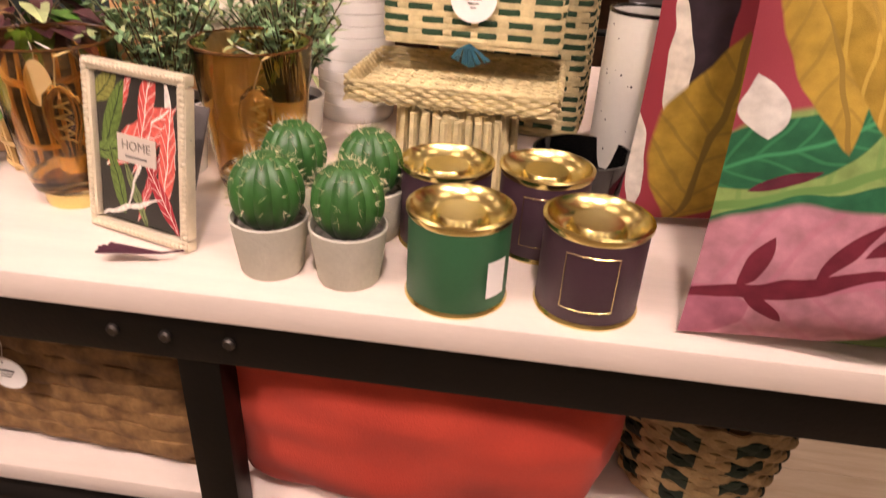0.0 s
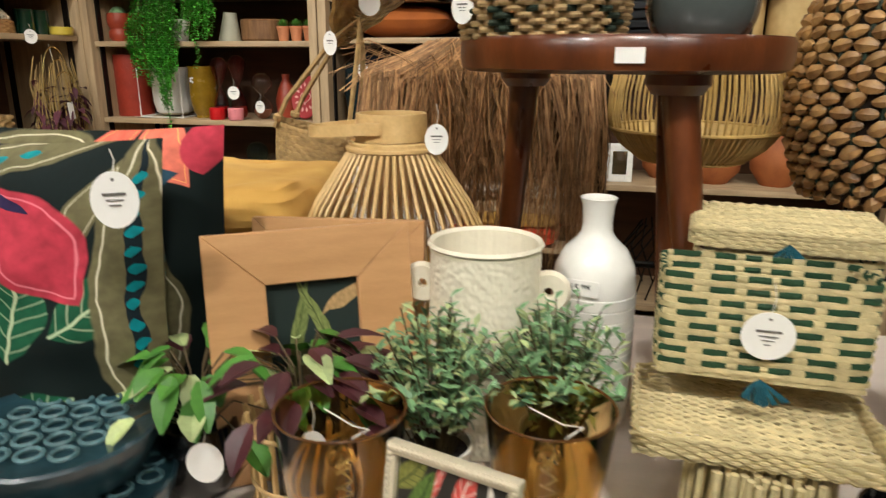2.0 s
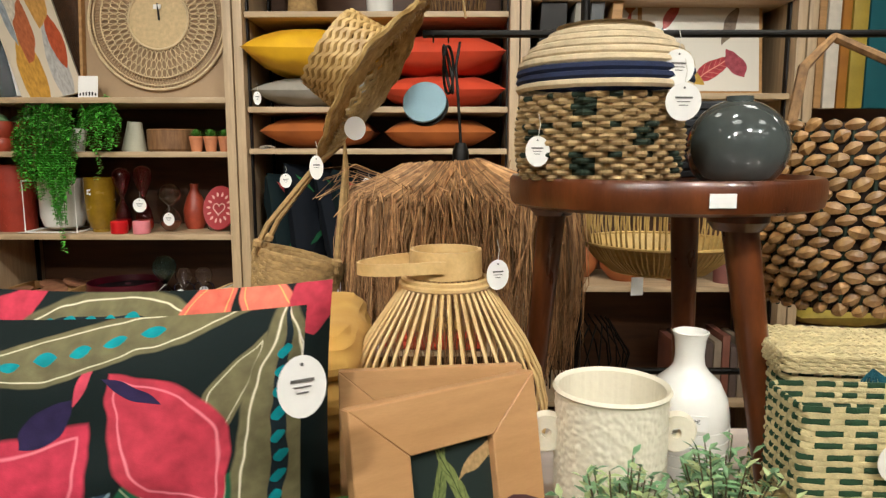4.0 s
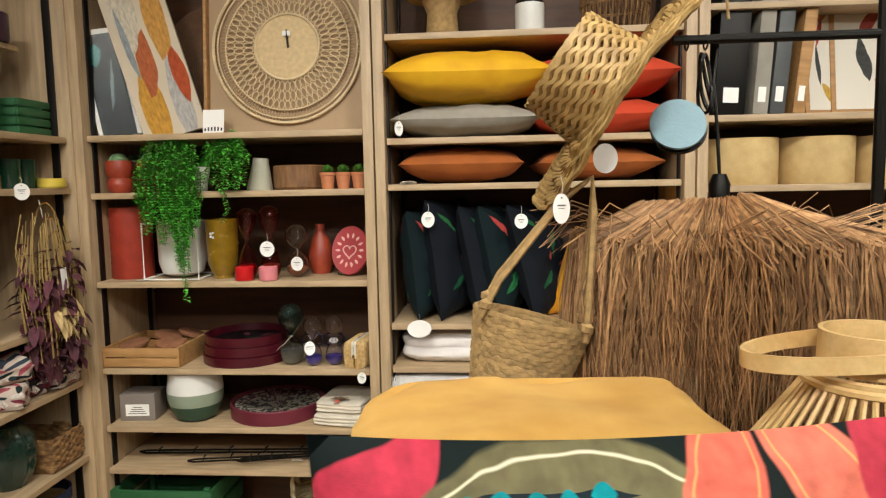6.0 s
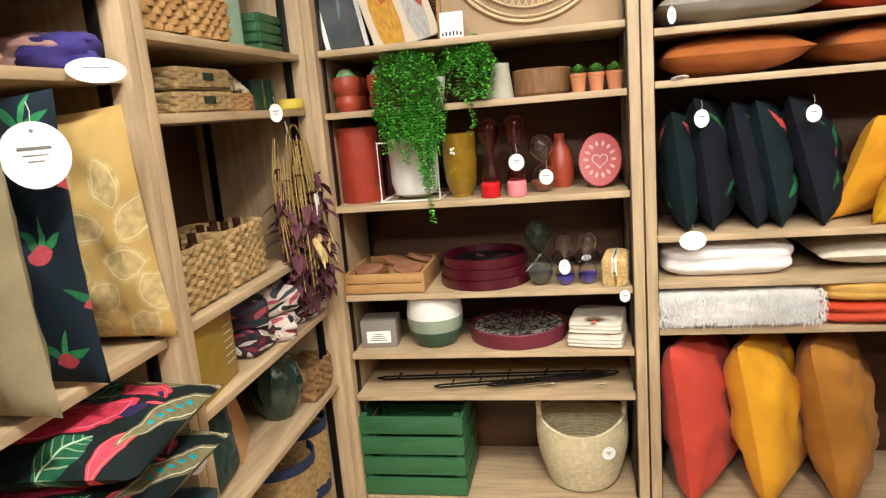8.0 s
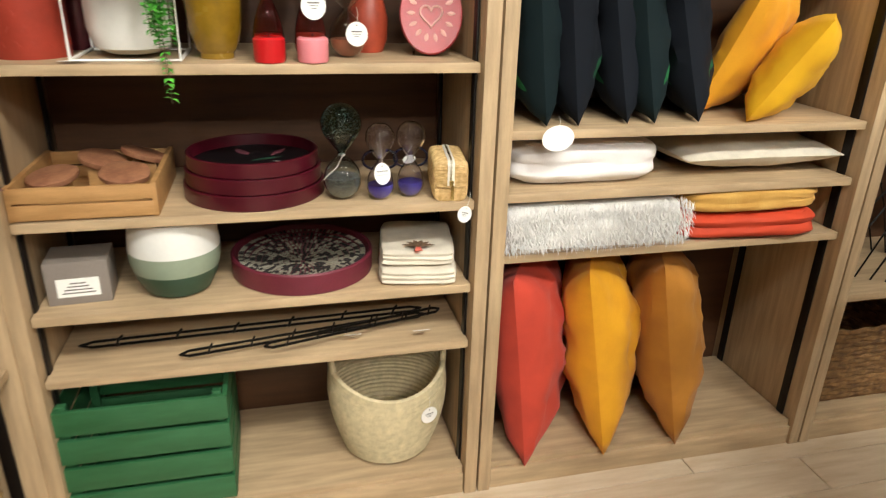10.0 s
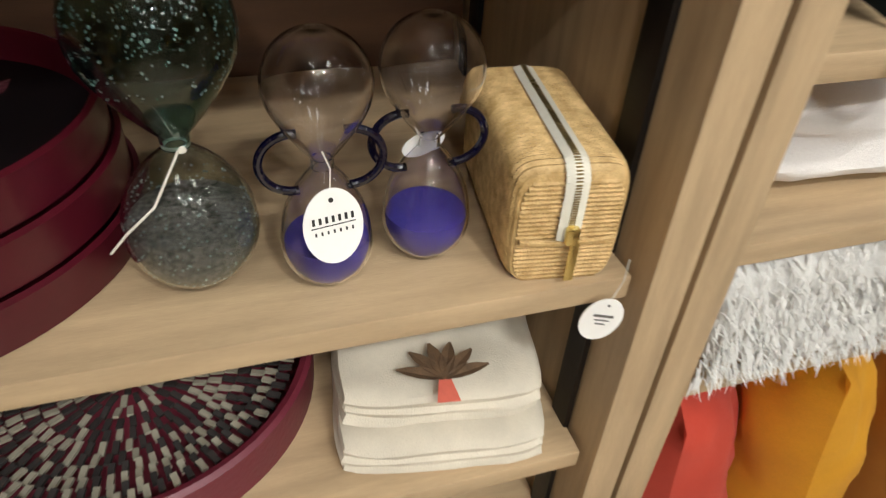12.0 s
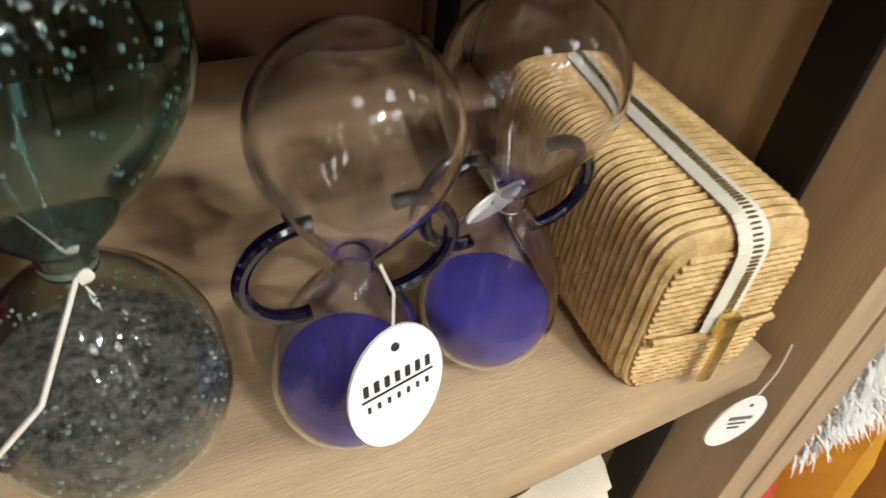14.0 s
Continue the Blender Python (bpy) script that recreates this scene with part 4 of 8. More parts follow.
thr = thing("folded_throw", (0.51, -1.625, TZ), "folded stack of mustard yellow throws", "blanket")
for k in range(4):
    part("fold", soft_block(0.45 - 0.006 * k, 0.42 - 0.01 * k, 0.078, 2 + k, 0.012, 14, 0.4, 1), MUSTARD, thr, "", pose(0.004 * (k % 2), 0.004 * k, 0.0672 * k, 0, 0, 1.5 * k))

# bamboo lantern
ln = thing("bamboo_lantern", (0.858, -1.655, TZ), "tapered bamboo slat lantern with a strap handle", "lantern")
part("collar", lathe([(0.050, 0.345), (0.056, 0.347), (0.055, 0.388), (0.050, 0.388)], 40, close=True), BAMBOO, ln)
for z, r in ((0.342, 0.064), (0.335, 0.068), (0.015, 0.108), (0.005, 0.105)):
    part("hoop", tube(arc((0, 0, z), r, 0, 354, 48, "xy"), 0.0045, 6, closed=True), BAMBOO, ln)
SLAT = bmesh.new()
shape = [(0.064, 0.335), (0.088, 0.30), (0.122, 0.25), (0.147, 0.20), (0.157, 0.155), (0.155, 0.11), (0.138, 0.06), (0.108, 0.012)]
tube([(r, 0, z) for r, z in shape], 0.0028, 5, SLAT)
slat_mesh = mesh_of(SLAT, "slat", BAMBOO)
for k in range(46):
    o = new("slat", slat_mesh)
    o.parent = ln
    o.matrix_basis = pose(0, 0, 0, 0, 0, 360 * k / 46)
part("base", lathe([(0, 0), (0.104, 0), (0.104, 0.008), (0, 0.008)], 36), BAMBOO, ln)
strap = bmesh.new()
pts = [Vector((0.0, -0.06, 0.368))] + [Vector((-0.02 - 0.115 * math.sin(math.pi * k / 14), -0.06 * math.cos(math.pi * k / 14), 0.368 - 0.010 * math.sin(math.pi * k / 14))) for k in range(15)] + [Vector((0.0, 0.06, 0.368))]
prev = None
for p in pts:
    d = Vector((p.x, p.y, 0)).normalized() * 0.002
    cur = [strap.verts.new(p + d * s + Vector((0, 0, z))) for s, z in ((1, -0.009), (1, 0.009), (-1, 0.009), (-1, -0.009))]
    if prev:
        for i in range(4):
            strap.faces.new((prev[i], prev[(i + 1) % 4], cur[(i + 1) % 4], cur[i]))
    prev = cur
part("handle", strap, BAMBOO, ln, "flat bent wood strap handle")
price_tag(ln, (0.936, -1.68, TZ + 0.352), 20, 0.036, 0.046)

# stool that stands on the table, with baskets on it
SX, SY = 1.195, -1.60
stl = thing("wooden_stool", (SX, SY, TZ), "round dark-stained wooden stool with three splayed legs", "stool")
part("seat", lathe([(0, 0.452), (0.222, 0.452), (0.232, 0.457), (0.235, 0.47), (0.235, 0.492), (0.231, 0.498), (0.222, 0.498), (0.215, 0.490), (0, 0.488)], 72), MAHOGANY, stl)
for top, low in (((-0.15, 0.11), (-0.185, 0.13)), ((0.09, 0.14), (0.115, 0.165)), ((0.075, -0.125), (0.135, -0.165))):
    part("leg", tube([(*low, 0.0), (*top, 0.45)], lambda t: 0.0165 + 0.009 * t, 14), MAHOGANY, stl)
    part("leg_block", lathe([(0, 0.425), (0.032, 0.425), (0.042, 0.438), (0.042, 0.4515), (0, 0.4515)], 24, m=Matrix.Translation((top[0], top[1], 0))), MAHOGANY, stl)
part("price_sticker", box(0.034, 0.0015, 0.018, (0, 0, -0.009), 0, m=pose(0.0088, -0.2358, 0.474, 0, 0, 2)), WHITE_CARD, stl)

bk = thing("woven_basket", (1.085, -1.655, TZ + 0.489), "round seagrass basket with dark green crosses", "basket")
body = weave(lambda t: 0.108 + 0.008 * math.sin(t * 3.0), 0.0, 0.128, 15, 44, 0.0065, amp=0.8, fill=0.5, colour=lambda j, i: 1 if (i % 5 in (0, 1) and (j % 5 in (1, 2, 3)) and (i // 5 + j // 5) % 2 == 0) or (j % 5 == 4 and i % 3 == 0) else 0)
part("body", body, [SEAGRASS, DARK_GRASS], bk)
part("bottom", lathe([(0, 0.001), (0.104, 0.001), (0.104, 0.006), (0, 0.006)], 30), SEAGRASS, bk)
price_tag(bk, (0.985, -1.735, TZ + 0.535), -20, 0.034, 0.042)
rb = thing("rope_basket", (1.09, -1.655, TZ + 0.619), "upturned cream rope basket with a navy blue stripe", "basket")
CREAM_ROPE = surf("cream_cotton_rope", "dcc7a2", 0.85, 0.12, 60, 0.5, 400, piece=0.05)
NAVY_ROPE = surf("navy_rope", "1e2a4c", 0.85, 0.2, 60, 0.5, 400)
coil = bmesh.new()
for k in range(9):
    r = 0.122 - (0.0 if k < 3 else 0.0018 * (k - 2) ** 2)
    before = len(coil.faces)
    tube([(rr * math.cos(a), rr * math.sin(a), 0.006 + k * 0.0105) for a, rr in [(2 * math.pi * i / 60, r * (1 + 0.006 * noise.noise((i * 0.4, k, 0)))) for i in range(60)]], 0.0062, 7, coil, closed=True)
    coil.faces.ensure_lookup_table()
    if k in (1, 2):
        for f in coil.faces[before:]:
            f.material_index = 1
part("coil", coil, [CREAM_ROPE, NAVY_ROPE], rb)
part("top", lathe([(0, 0.098), (0.03, 0.097), (0.07, 0.094), (0.05, 0.09), (0, 0.09)], 40), CREAM_ROPE, rb)
price_tag(rb, (1.165, -1.76, TZ + 0.645), 12, 0.046, 0.046)
price_tag(rb, (1.172, -1.765, TZ + 0.60), 8, 0.050, 0.050, tilt=4)

bm = bmesh.new()
bmesh.ops.create_uvsphere(bm, u_segments=48, v_segments=28, radius=0.075)
for v in bm.verts:
    v.co.z = max(v.co.z, -0.055) * 0.95 + 0.0525
bv = thing("ball_vase", (1.30, -1.635, TZ + 0.489), "round glossy grey ceramic vase", "vase")
part("body", bm, GREY_GLAZE, bv)
part("neck", lathe([(0.012, 0.118), (0.02, 0.12), (0.02, 0.128), (0.014, 0.128)], 20, close=True), GREY_GLAZE, bv)
mats = thing("placemat_stack", at(1.30, -1.475, TZ + 0.489, 5), "stack of braided dark placemats standing upright", "placemat")
CHARCOAL = surf("charcoal_braid", "2a2b2e", 0.85, 0.2, 60, 0.5, 400)
for k in range(9):
    part("braid", tube([(x * 0.1, 0.012 * (x > 0), 0.008 + k * 0.0145 + 0.004 * x) for x in [-1 + i / 6 for i in range(13)]], 0.0085, 6), CHARCOAL, mats)


# woven boxes
def basket_box(name, m, w, d, h, stripes, label, lid=None):
    b = thing(name, m, label, "basket", "straw boxes")
    body = weave(lambda t: w / 2, 0.0, h, max(3, int(h / 0.0070)), 62, 0.0030, square=1.0, depth=d / w, seg=248, amp=0.6, fill=0.52,
                 colour=(lambda j, i: 1 if j % 2 == 1 and (i + j // 4) % 3 < 2 else 0) if stripes else None)
    part("body", body, [STRAW, GREEN_STRAW], b)
    part("bottom", box(w * 0.99, d * 0.99, 0.005, (0, 0, 0), 0.001), STRAW, b)
    return b


def straw_lid(parent, w, d, h, z, up=False):
    bm = weave(lambda t: w / 2, z, z + h, max(2, int(h / 0.0052)), 88, 0.0026, square=1.0, depth=d / w, seg=352, amp=0.8, fill=0.46)
    o = part("lid", bm, STRAW, parent)
    top = bmesh.new()
    n = int(d / 0.0062)
    path = []
    for k in range(n):
        yy = -d / 2 + (k + 0.5) * d / n
        row = [(x * w / 2 * 0.985, yy + 0.0012 * math.sin(x * 40 + k * 3.14), (z + 0.002 if up else z + h - 0.003) + 0.0016 * math.cos(x * 40 + k * 3.14)) for x in [-1 + i / 20 for i in range(41)]]
        path += row if k % 2 else row[::-1]
    tube(path, 0.0031, 5, top, flat=0.6)
    part("lid_panel", top, STRAW, o)
    return o


sb = basket_box("straw_box", pose(1.357, -1.925, TZ + 0.143, 0, 0, -3), 0.205, 0.095, 0.118, True, "straw box with green woven stripes and an open lid")
straw_lid(sb, 0.232, 0.17, 0.026, 0.0, True).matrix_basis = pose(-0.006, -0.065, -0.043, 0, 0, 0)
tas = bmesh.new()
for k in range(40):
    a = random.uniform(-1, 1)
    tube([(0.0, -0.052, 0.006), (0.012 * a, -0.062, 0.002), (0.024 * a + 0.004, -0.07, -0.016 + 0.01 * abs(a))], 0.0011, 4, tas)
part("tassel", tas, TEAL_YARN, sb, "teal yarn tassel")
price_tag(sb, (1.356, -1.982, TZ + 0.200), -3, 0.052, 0.052, tilt=2, bars=4)
st2 = basket_box("straw_box", pose(1.408, -1.775, TZ + 0.002, 0, 0, -8), 0.20, 0.14, 0.248, True, "tall straw box with green stripes and straw lid")
straw_lid(st2, 0.215, 0.155, 0.03, 0.248)
bm = bmesh.new()
for k in range(30):
    a = random.uniform(-1, 1)
    tube([(0.0, -0.079, 0.262), (0.01 * a, -0.084, 0.255), (0.02 * a, -0.088, 0.237 + 0.008 * abs(a))], 0.0011, 4, bm)
part("tassel", bm, TEAL_YARN, st2, "teal yarn tassel")
bundle = thing("straw_holder", (1.352, -2.035, TZ), "upright bundle of cut straw canes", "basket")
for k in range(110):
    a, q = 2.4 * k, 0.068 * math.sqrt((k + 0.5) / 110)
    part("cane", tube([(q * math.cos(a) * 1.05, q * math.sin(a) * 0.75, 0), (q * math.cos(a), q * math.sin(a) * 0.75, 0.095 + random.uniform(-0.006, 0.002))], 0.0042, 5), STRAW, bundle)

solo("black_bowl", lathe([(0, 0), (0.03, 0), (0.035, 0.004), (0.052, 0.03), (0.055, 0.062), (0.052, 0.062), (0.048, 0.03), (0, 0.008)], 44), BLACK_GLAZE, (1.493, -2.055, TZ), "glossy black ceramic bowl", "bowl")
cy = thing("cylinder_vase", (1.545, -1.985, TZ), "tall white speckled stoneware cylinder with dark rim", "vase")
part("body", lathe([(0, 0), (0.038, 0), (0.040, 0.003), (0.040, 0.2), (0.0365, 0.2), (0.036, 0.02), (0, 0.015)], 44), SPECKLED, cy)
part("rim", tube(arc((0, 0, 0.201), 0.0385, 0, 350, 40, "xy"), 0.0024, 6, closed=True), BLACK_GLAZE, cy)
bm = bmesh.new()
for k in range(70):
    a, z = random.uniform(0, 6.28), random.uniform(0.01, 0.19)
    s = random.uniform(0.0006, 0.0015)
    lathe([(0, 0), (s, 0.0002), (0, 0.0004)], 6, bm, pose(0.04 * math.cos(a), 0.04 * math.sin(a), z, 90, 0, math.degrees(a) + 90))
part("speckles", bm, INK, cy)
bm = bmesh.new()
bmesh.ops.create_uvsphere(bm, u_segments=28, v_segments=20, radius=1)
for v in bm.verts:
    a = math.atan2(v.co.z, v.co.x)
    v.co = Vector((v.co.x * 0.04 * (1 + 0.1 * math.cos(a * 3)), v.co.y * 0.03, v.co.z * 0.055 * (1 + 0.1 * math.cos(5 * a)) + 0.052))
gl = thing("grey_cushion_roll", (1.575, -1.86, TZ + 0.135), "rounded grey felt ornament with pinched lobes", "ornament")
part("body", bm, FELT, gl)
part("stand", lathe([(0, -0.135), (0.04, -0.135), (0.04, -0.125), (0.012, -0.12), (0.012, 0.002), (0, 0.002)], 24), FELT, gl)

# ---- goods on the lower shelf of the table ----
LZ = 0.701
wb = thing("woven_box", at(0.93, -2.12, LZ, -4), "brown banana-leaf woven storage box", "basket")
part("body", weave(lambda t: 0.18, 0.0, 0.205, 9, 34, 0.006, square=1.0, depth=0.66, seg=136, amp=0.5, flat=1.0), HYACINTH, wb)
part("bottom", box(0.34, 0.22, 0.008, (0, 0, 0), 0.001), HYACINTH, wb)
part("lid", box(0.35, 0.23, 0.012, (0, 0, 0.205), 0.004), HYACINTH, wb)
price_tag(wb, (0.90, -2.262, LZ + 0.125), -4, 0.05, 0.042)
solo("folded_throw", soft_block(0.425, 0.32, 0.25, 6, 0.012, 18, 0.46, 0), CORAL, (1.345, -2.125, LZ), "coral red velvet throw folded into a thick roll", "blanket")
ub = thing("woven_basket", (1.668, -2.135, LZ), "open round basket with dark woven flecks", "basket")
part("body", weave(lambda t: 0.082 + 0.02 * t, 0.0, 0.15, 13, 36, 0.005, colour=lambda j, i: 1 if (i % 4 < 2 and j % 3) else 0), [SEAGRASS, DARK_GRASS], ub)
part("bottom", lathe([(0, 0.001), (0.082, 0.001), (0.082, 0.006), (0, 0.006)], 30), SEAGRASS, ub)
price_tag(ub, (1.70, -2.11, LZ + 0.10), 10, 0.04, 0.05, tilt=-20)

# ---- goods on the middle bay ----
TERRACOTTA = surf("terracotta_glaze", "a8452c", 0.45, 0.12, 20, 0.15, 140, dark="8a3522")
BRICK_RED = surf("brick_red_ceramic", "a63a28", 0.55, 0.1, 18, 0.25, 160, dark="8f3020")
MAROON = surf("maroon_lacquer", "4a0b1a", 0.35, 0.12, 12, 0.05, 120, coat=0.3)
CRATE_GREEN = surf("green_painted_wood", "33653f", 0.55, 0.12, 8, 0.2, 110, stretch=(1, 6, 6), dark="255630")
RAW_WOOD = surf("raw_wood", "b98d58", 0.6, 0.14, 8, 0.2, 110, stretch=(1, 7, 7), dark="9c7343")
OLIVE_GLASS = surf("mustard_glaze", "8a6a18", 0.25, 0.15, 20, 0.05, 90, coat=0.4)
WHITE_CERAMIC = surf("white_ceramic", "e3e1da", 0.3, 0.04, 10, 0.05, 100)
SAGE = surf("sage_glaze", "8f9b86", 0.4, 0.06, 10, 0.05, 100)
FOREST = surf("forest_glaze", "2f4a38", 0.4, 0.08, 10, 0.05, 100)
RED_WAX = surf("red_wax", "c4161c", 0.4, 0.06, 10, 0.03, 100)
PINK_WAX = surf("pink_wax", "e58a92", 0.45, 0.06, 10, 0.03, 100)
RED_GLASS = glass("ruby_glass", "e8a0a6", 0.02)
SMOKE_GLASS = glass("smoked_green_glass", "eaf1ee", 0.01)
TEAL_GLASS = glass("smoked_teal_glass", "a3c2bd", 0.01)
LILAC_GLASS = glass("lilac_glass", "fcfbfe", 0.0)
BLUE_GLASS = surf("cobalt_glass", "06061c", 0.08, 0.1, 10, 0.0, 60, coat=0.8)
PURPLE_SAND = surf("purple_sand", "5347b4", 0.9, 0.12, 200, 0.4, 900)
GREY_SAND = surf("silver_glitter_sand", "a8a09c", 0.4, 0.3, 260, 1.0, 900, dark="5c5856")
PINK_SAND = surf("copper_sand", "c07050", 0.8, 0.12, 200, 0.4, 900)
VINE = surf("vine_leaf", "6cc044", 0.45, 0.2, 40, 0.1, 200, piece=0.3, dark="3f8a28")
LINEN = surf("natural_linen", "d8cebb", 0.9, 0.08, 30, 0.4, 700, sheen=0.2)
WHITE_FUR = surf("white_faux_fur", "e2dfda", 0.95, 0.08, 30, 0.5, 300, sheen=0.4)
WHITE_THROW = surf("white_fleece", "ece6e2", 0.9, 0.05, 20, 0.5, 500, sheen=0.4)
YELLOW_SATIN = surf("yellow_cotton", "e8b40c", 0.7, 0.08, 10, 0.2, 500, sheen=0.2, dark="d49c06")
AMBER_VELVET = surf("amber_velvet", "e0a00c", 0.75, 0.12, 8, 0.2, 400, sheen=0.5, dark="c88808")
OCHRE_VELVET = surf("ochre_velvet", "b0741c", 0.75, 0.12, 8, 0.2, 400, sheen=0.5, dark="935c12")
RUST = surf("rust_cotton", "a65a1c", 0.8, 0.1, 10, 0.2, 500, sheen=0.2, dark="8d4914")
GREY_LINEN = surf("grey_linen", "9c968a", 0.9, 0.1, 20, 0.4, 600, sheen=0.2)
ORANGE_RED = surf("orange_red_cotton", "c8401c", 0.75, 0.1, 10, 0.2, 500, sheen=0.2)
NAVY_PRINT = printed("navy_jungle_print", "070d16", ((0.2, 0.3, 40, 0.12, 0.03, "1f5a38", ""), (0.7, 0.25, 110, 0.14, 0.03, "1d4a3c", ""), (0.4, 0.6, 70, 0.13, 0.03, "24603a", ""), (0.8, 0.7, 20, 0.12, 0.03, "1d4a4c", ""), (0.15, 0.8, 130, 0.12, 0.03, "2a6a3a", ""), (0.6, 0.9, 60, 0.1, 0.03, "1f5a38", ""), (0.5, 0.4, 10, 0.05, 0.02, "a03a40", ""), (0.3, 0.5, 100, 0.04, 0.02, "b04a44", "")), 0.85)
GREEN_PRINT = printed("green_jungle_print", "06171a", ((0.2, 0.3, 40, 0.16, 0.05, "2f7a44", "1a4a2a"), (0.7, 0.25, 110, 0.16, 0.05, "2a6a4c", ""), (0.4, 0.6, 70, 0.15, 0.05, "34804a", ""), (0.8, 0.7, 20, 0.14, 0.04, "b0404a", ""), (0.15, 0.8, 130, 0.14, 0.04, "c04a44", ""), (0.5, 0.9, 60, 0.12, 0.05, "b5a06a", ""), (0.6, 0.45, 20, 0.12, 0.04, "a98a60", "")), 0.85)

z = MID[3]


def hourglass(x, y, z, h, r, ball, sand, handles=False, fill=0.5, label="", neck=0.52, top_ball=None):
    g = thing("hourglass", (x, y, z), label, "hourglass", "glass hourglasses")

    low, r2 = h * neck, r * 1.07

    def bulb(z, height, rad, full):
        if z < 1.25 * rad:
            return math.sqrt(max(0.0, rad * rad - (z - rad) ** 2))
        edge = math.sqrt(rad * rad - (0.25 * rad) ** 2)
        t = min(1.0, (z - 1.25 * rad) / (height - 1.25 * rad))
        return edge + (0.0046 - edge) * t ** full if t < 1 else 0.0046

    def outline(k):
        pts = []
        for i in range(1, 40):
            z = h * (0.5 - 0.5 * math.cos(math.pi * i / 40))
            rr = bulb(z, low, r, 1.9) if z < low else bulb(h - z, h - low, r2, 1.3)
            pts.append((max(0.0016, rr - k), min(max(z, k), h - k)))
        return pts

    outer = outline(0.0)
    inner = outline(0.0016)
    for name, shell in (("glass_body", lathe([(0, 0.0)] + outer + [(0, h)], 48)), ("glass_hollow", lathe([(0, 0.0016)] + inner + [(0, h - 0.0016)], 48))):
        for f in shell.faces:
            f.material_index = 1 if f.calc_center_median().z > low else 0
        shell = part(name, shell, [ball, top_ball or ball], g)
        if name == "glass_hollow":
            shell.data.flip_normals()
    lo = [(max(0.0, rr - 0.0012), zz) for rr, zz in inner if zz < low * fill]
    top = lo[-1]
    part("sand", lathe([(0, 0.0026)] + lo + [(top[0] * 0.6, top[1] + 0.001), (0, top[1] + 0.002)], 40, wobble=0.01), sand, g)
    if handles:
        for s in (-1, 1):
            pts = [(s * (0.018 + 0.0225 * math.cos(a)), 0, low + 0.001 + 0.021 * math.sin(a)) for a in [radians(-96 + 193 * k / 22) for k in range(23)]]
            part("handle", tube(pts, 0.0030, 10), BLUE_GLASS, g, "dark blue glass loop handle")
    return g


hg = hourglass(-0.311, 0.076, z, 0.228, 0.0445, SMOKE_GLASS, GREY_SAND, fill=0.52, label="large smoked green hourglass with glittering grey sand", neck=0.475, top_ball=TEAL_GLASS)
part("ribbon", tube(arc((0, 0, 0.107), 0.0075, 0, 340, 24, "xy"), 0.0013, 5, closed=True), STRING, hg)
part("ribbon_end", tube([(0.002, -0.008, 0.107), (-0.016, -0.036, 0.085), (-0.034, -0.042, 0.072), (-0.046, -0.040, 0.058)], 0.0010, 5), STRING, hg)
part("ribbon_knot", lathe([(0, -0.0025), (0.0022, -0.0014), (0.0026, 0.0012), (0, 0.0025)], 10, m=pose(0.004, -0.009, 0.107, 70, 20, 0), wobble=0.3), STRING, hg)
gl_fl = bmesh.new()
rq = random.Random(3)
for k in range(640):
    low_half = k % 2 == 0
    zz, ball_r = (rq.uniform(0.006, 0.074), 0.0445) if low_half else (rq.uniform(0.006, 0.078), 0.0476)
    rr = math.sqrt(max(0.0, ball_r ** 2 - (zz - ball_r) ** 2)) * 1.025
    zz = zz if low_half else 0.228 - zz
    a = rq.uniform(0, 6.28)
    s = rq.uniform(0.0005, 0.0012)
    bmesh.ops.create_icosphere(gl_fl, subdivisions=1, radius=s, matrix=Matrix.Translation((rr * 0.93 * math.cos(a), rr * 0.93 * math.sin(a), zz)))
tagged(part("glitter", gl_fl, surf("silver_glitter", "e2f2f0", 0.2, 0.1, bump=0, metal=0.3), hg, "silver glitter flecks"), kind="stuff")
hg = hourglass(-0.2235, 0.054, z, 0.184, 0.0322, LILAC_GLASS, PURPLE_SAND, True, 0.42, "clear hourglass with purple sand and blue loop handles")
tagb = price_tag(hg, (-0.2245, 0.012, z + 0.074), 10, 0.039, 0.051, tilt=-12, bars=0, string=0.022)
for k in range(7):
    part("print_stroke", box(0.0017, 0.0006, 0.0042, (-0.0126 + 0.0042 * k, -0.0012, 0.0035), 0), INK, tagb)
part("print_rule", box(0.029, 0.0006, 0.0004, (0, -0.0012, 0.0012), 0), INK, tagb)
for k in range(7):
    part("print_stroke", box(0.0011, 0.0006, 0.0022, (-0.0120 + 0.0040 * k, -0.0012, -0.0040), 0), INK, tagb)
part("eyelet", lathe([(0, 0), (0.0016, 0), (0.0016, 0.0006), (0, 0.0006)], 12, m=pose(0, -0.0008, 0.018, 90)), INK, tagb)
hg = hourglass(-0.1475, 0.067, z, 0.184, 0.0328, LILAC_GLASS, PURPLE_SAND, True, 0.42, "clear hourglass with purple sand and blue loop handles")
price_tag(hg, (-0.150, 0.072, z + 0.090), 15, 0.034, 0.026, tilt=22, bars=0, string=0)

bag = thing("cosmetic_bag", pose(-0.049, 0.093, z, 0, 0, -8), "woven straw cosmetic bag with a white zip", "bag")
BW, BL, BH = 0.086, 0.168, 0.098
STRAW_GOLD = surf("golden_woven_straw", "d8b780", 0.55, 0.2, 90, 0.6, 500, dark="a88850")


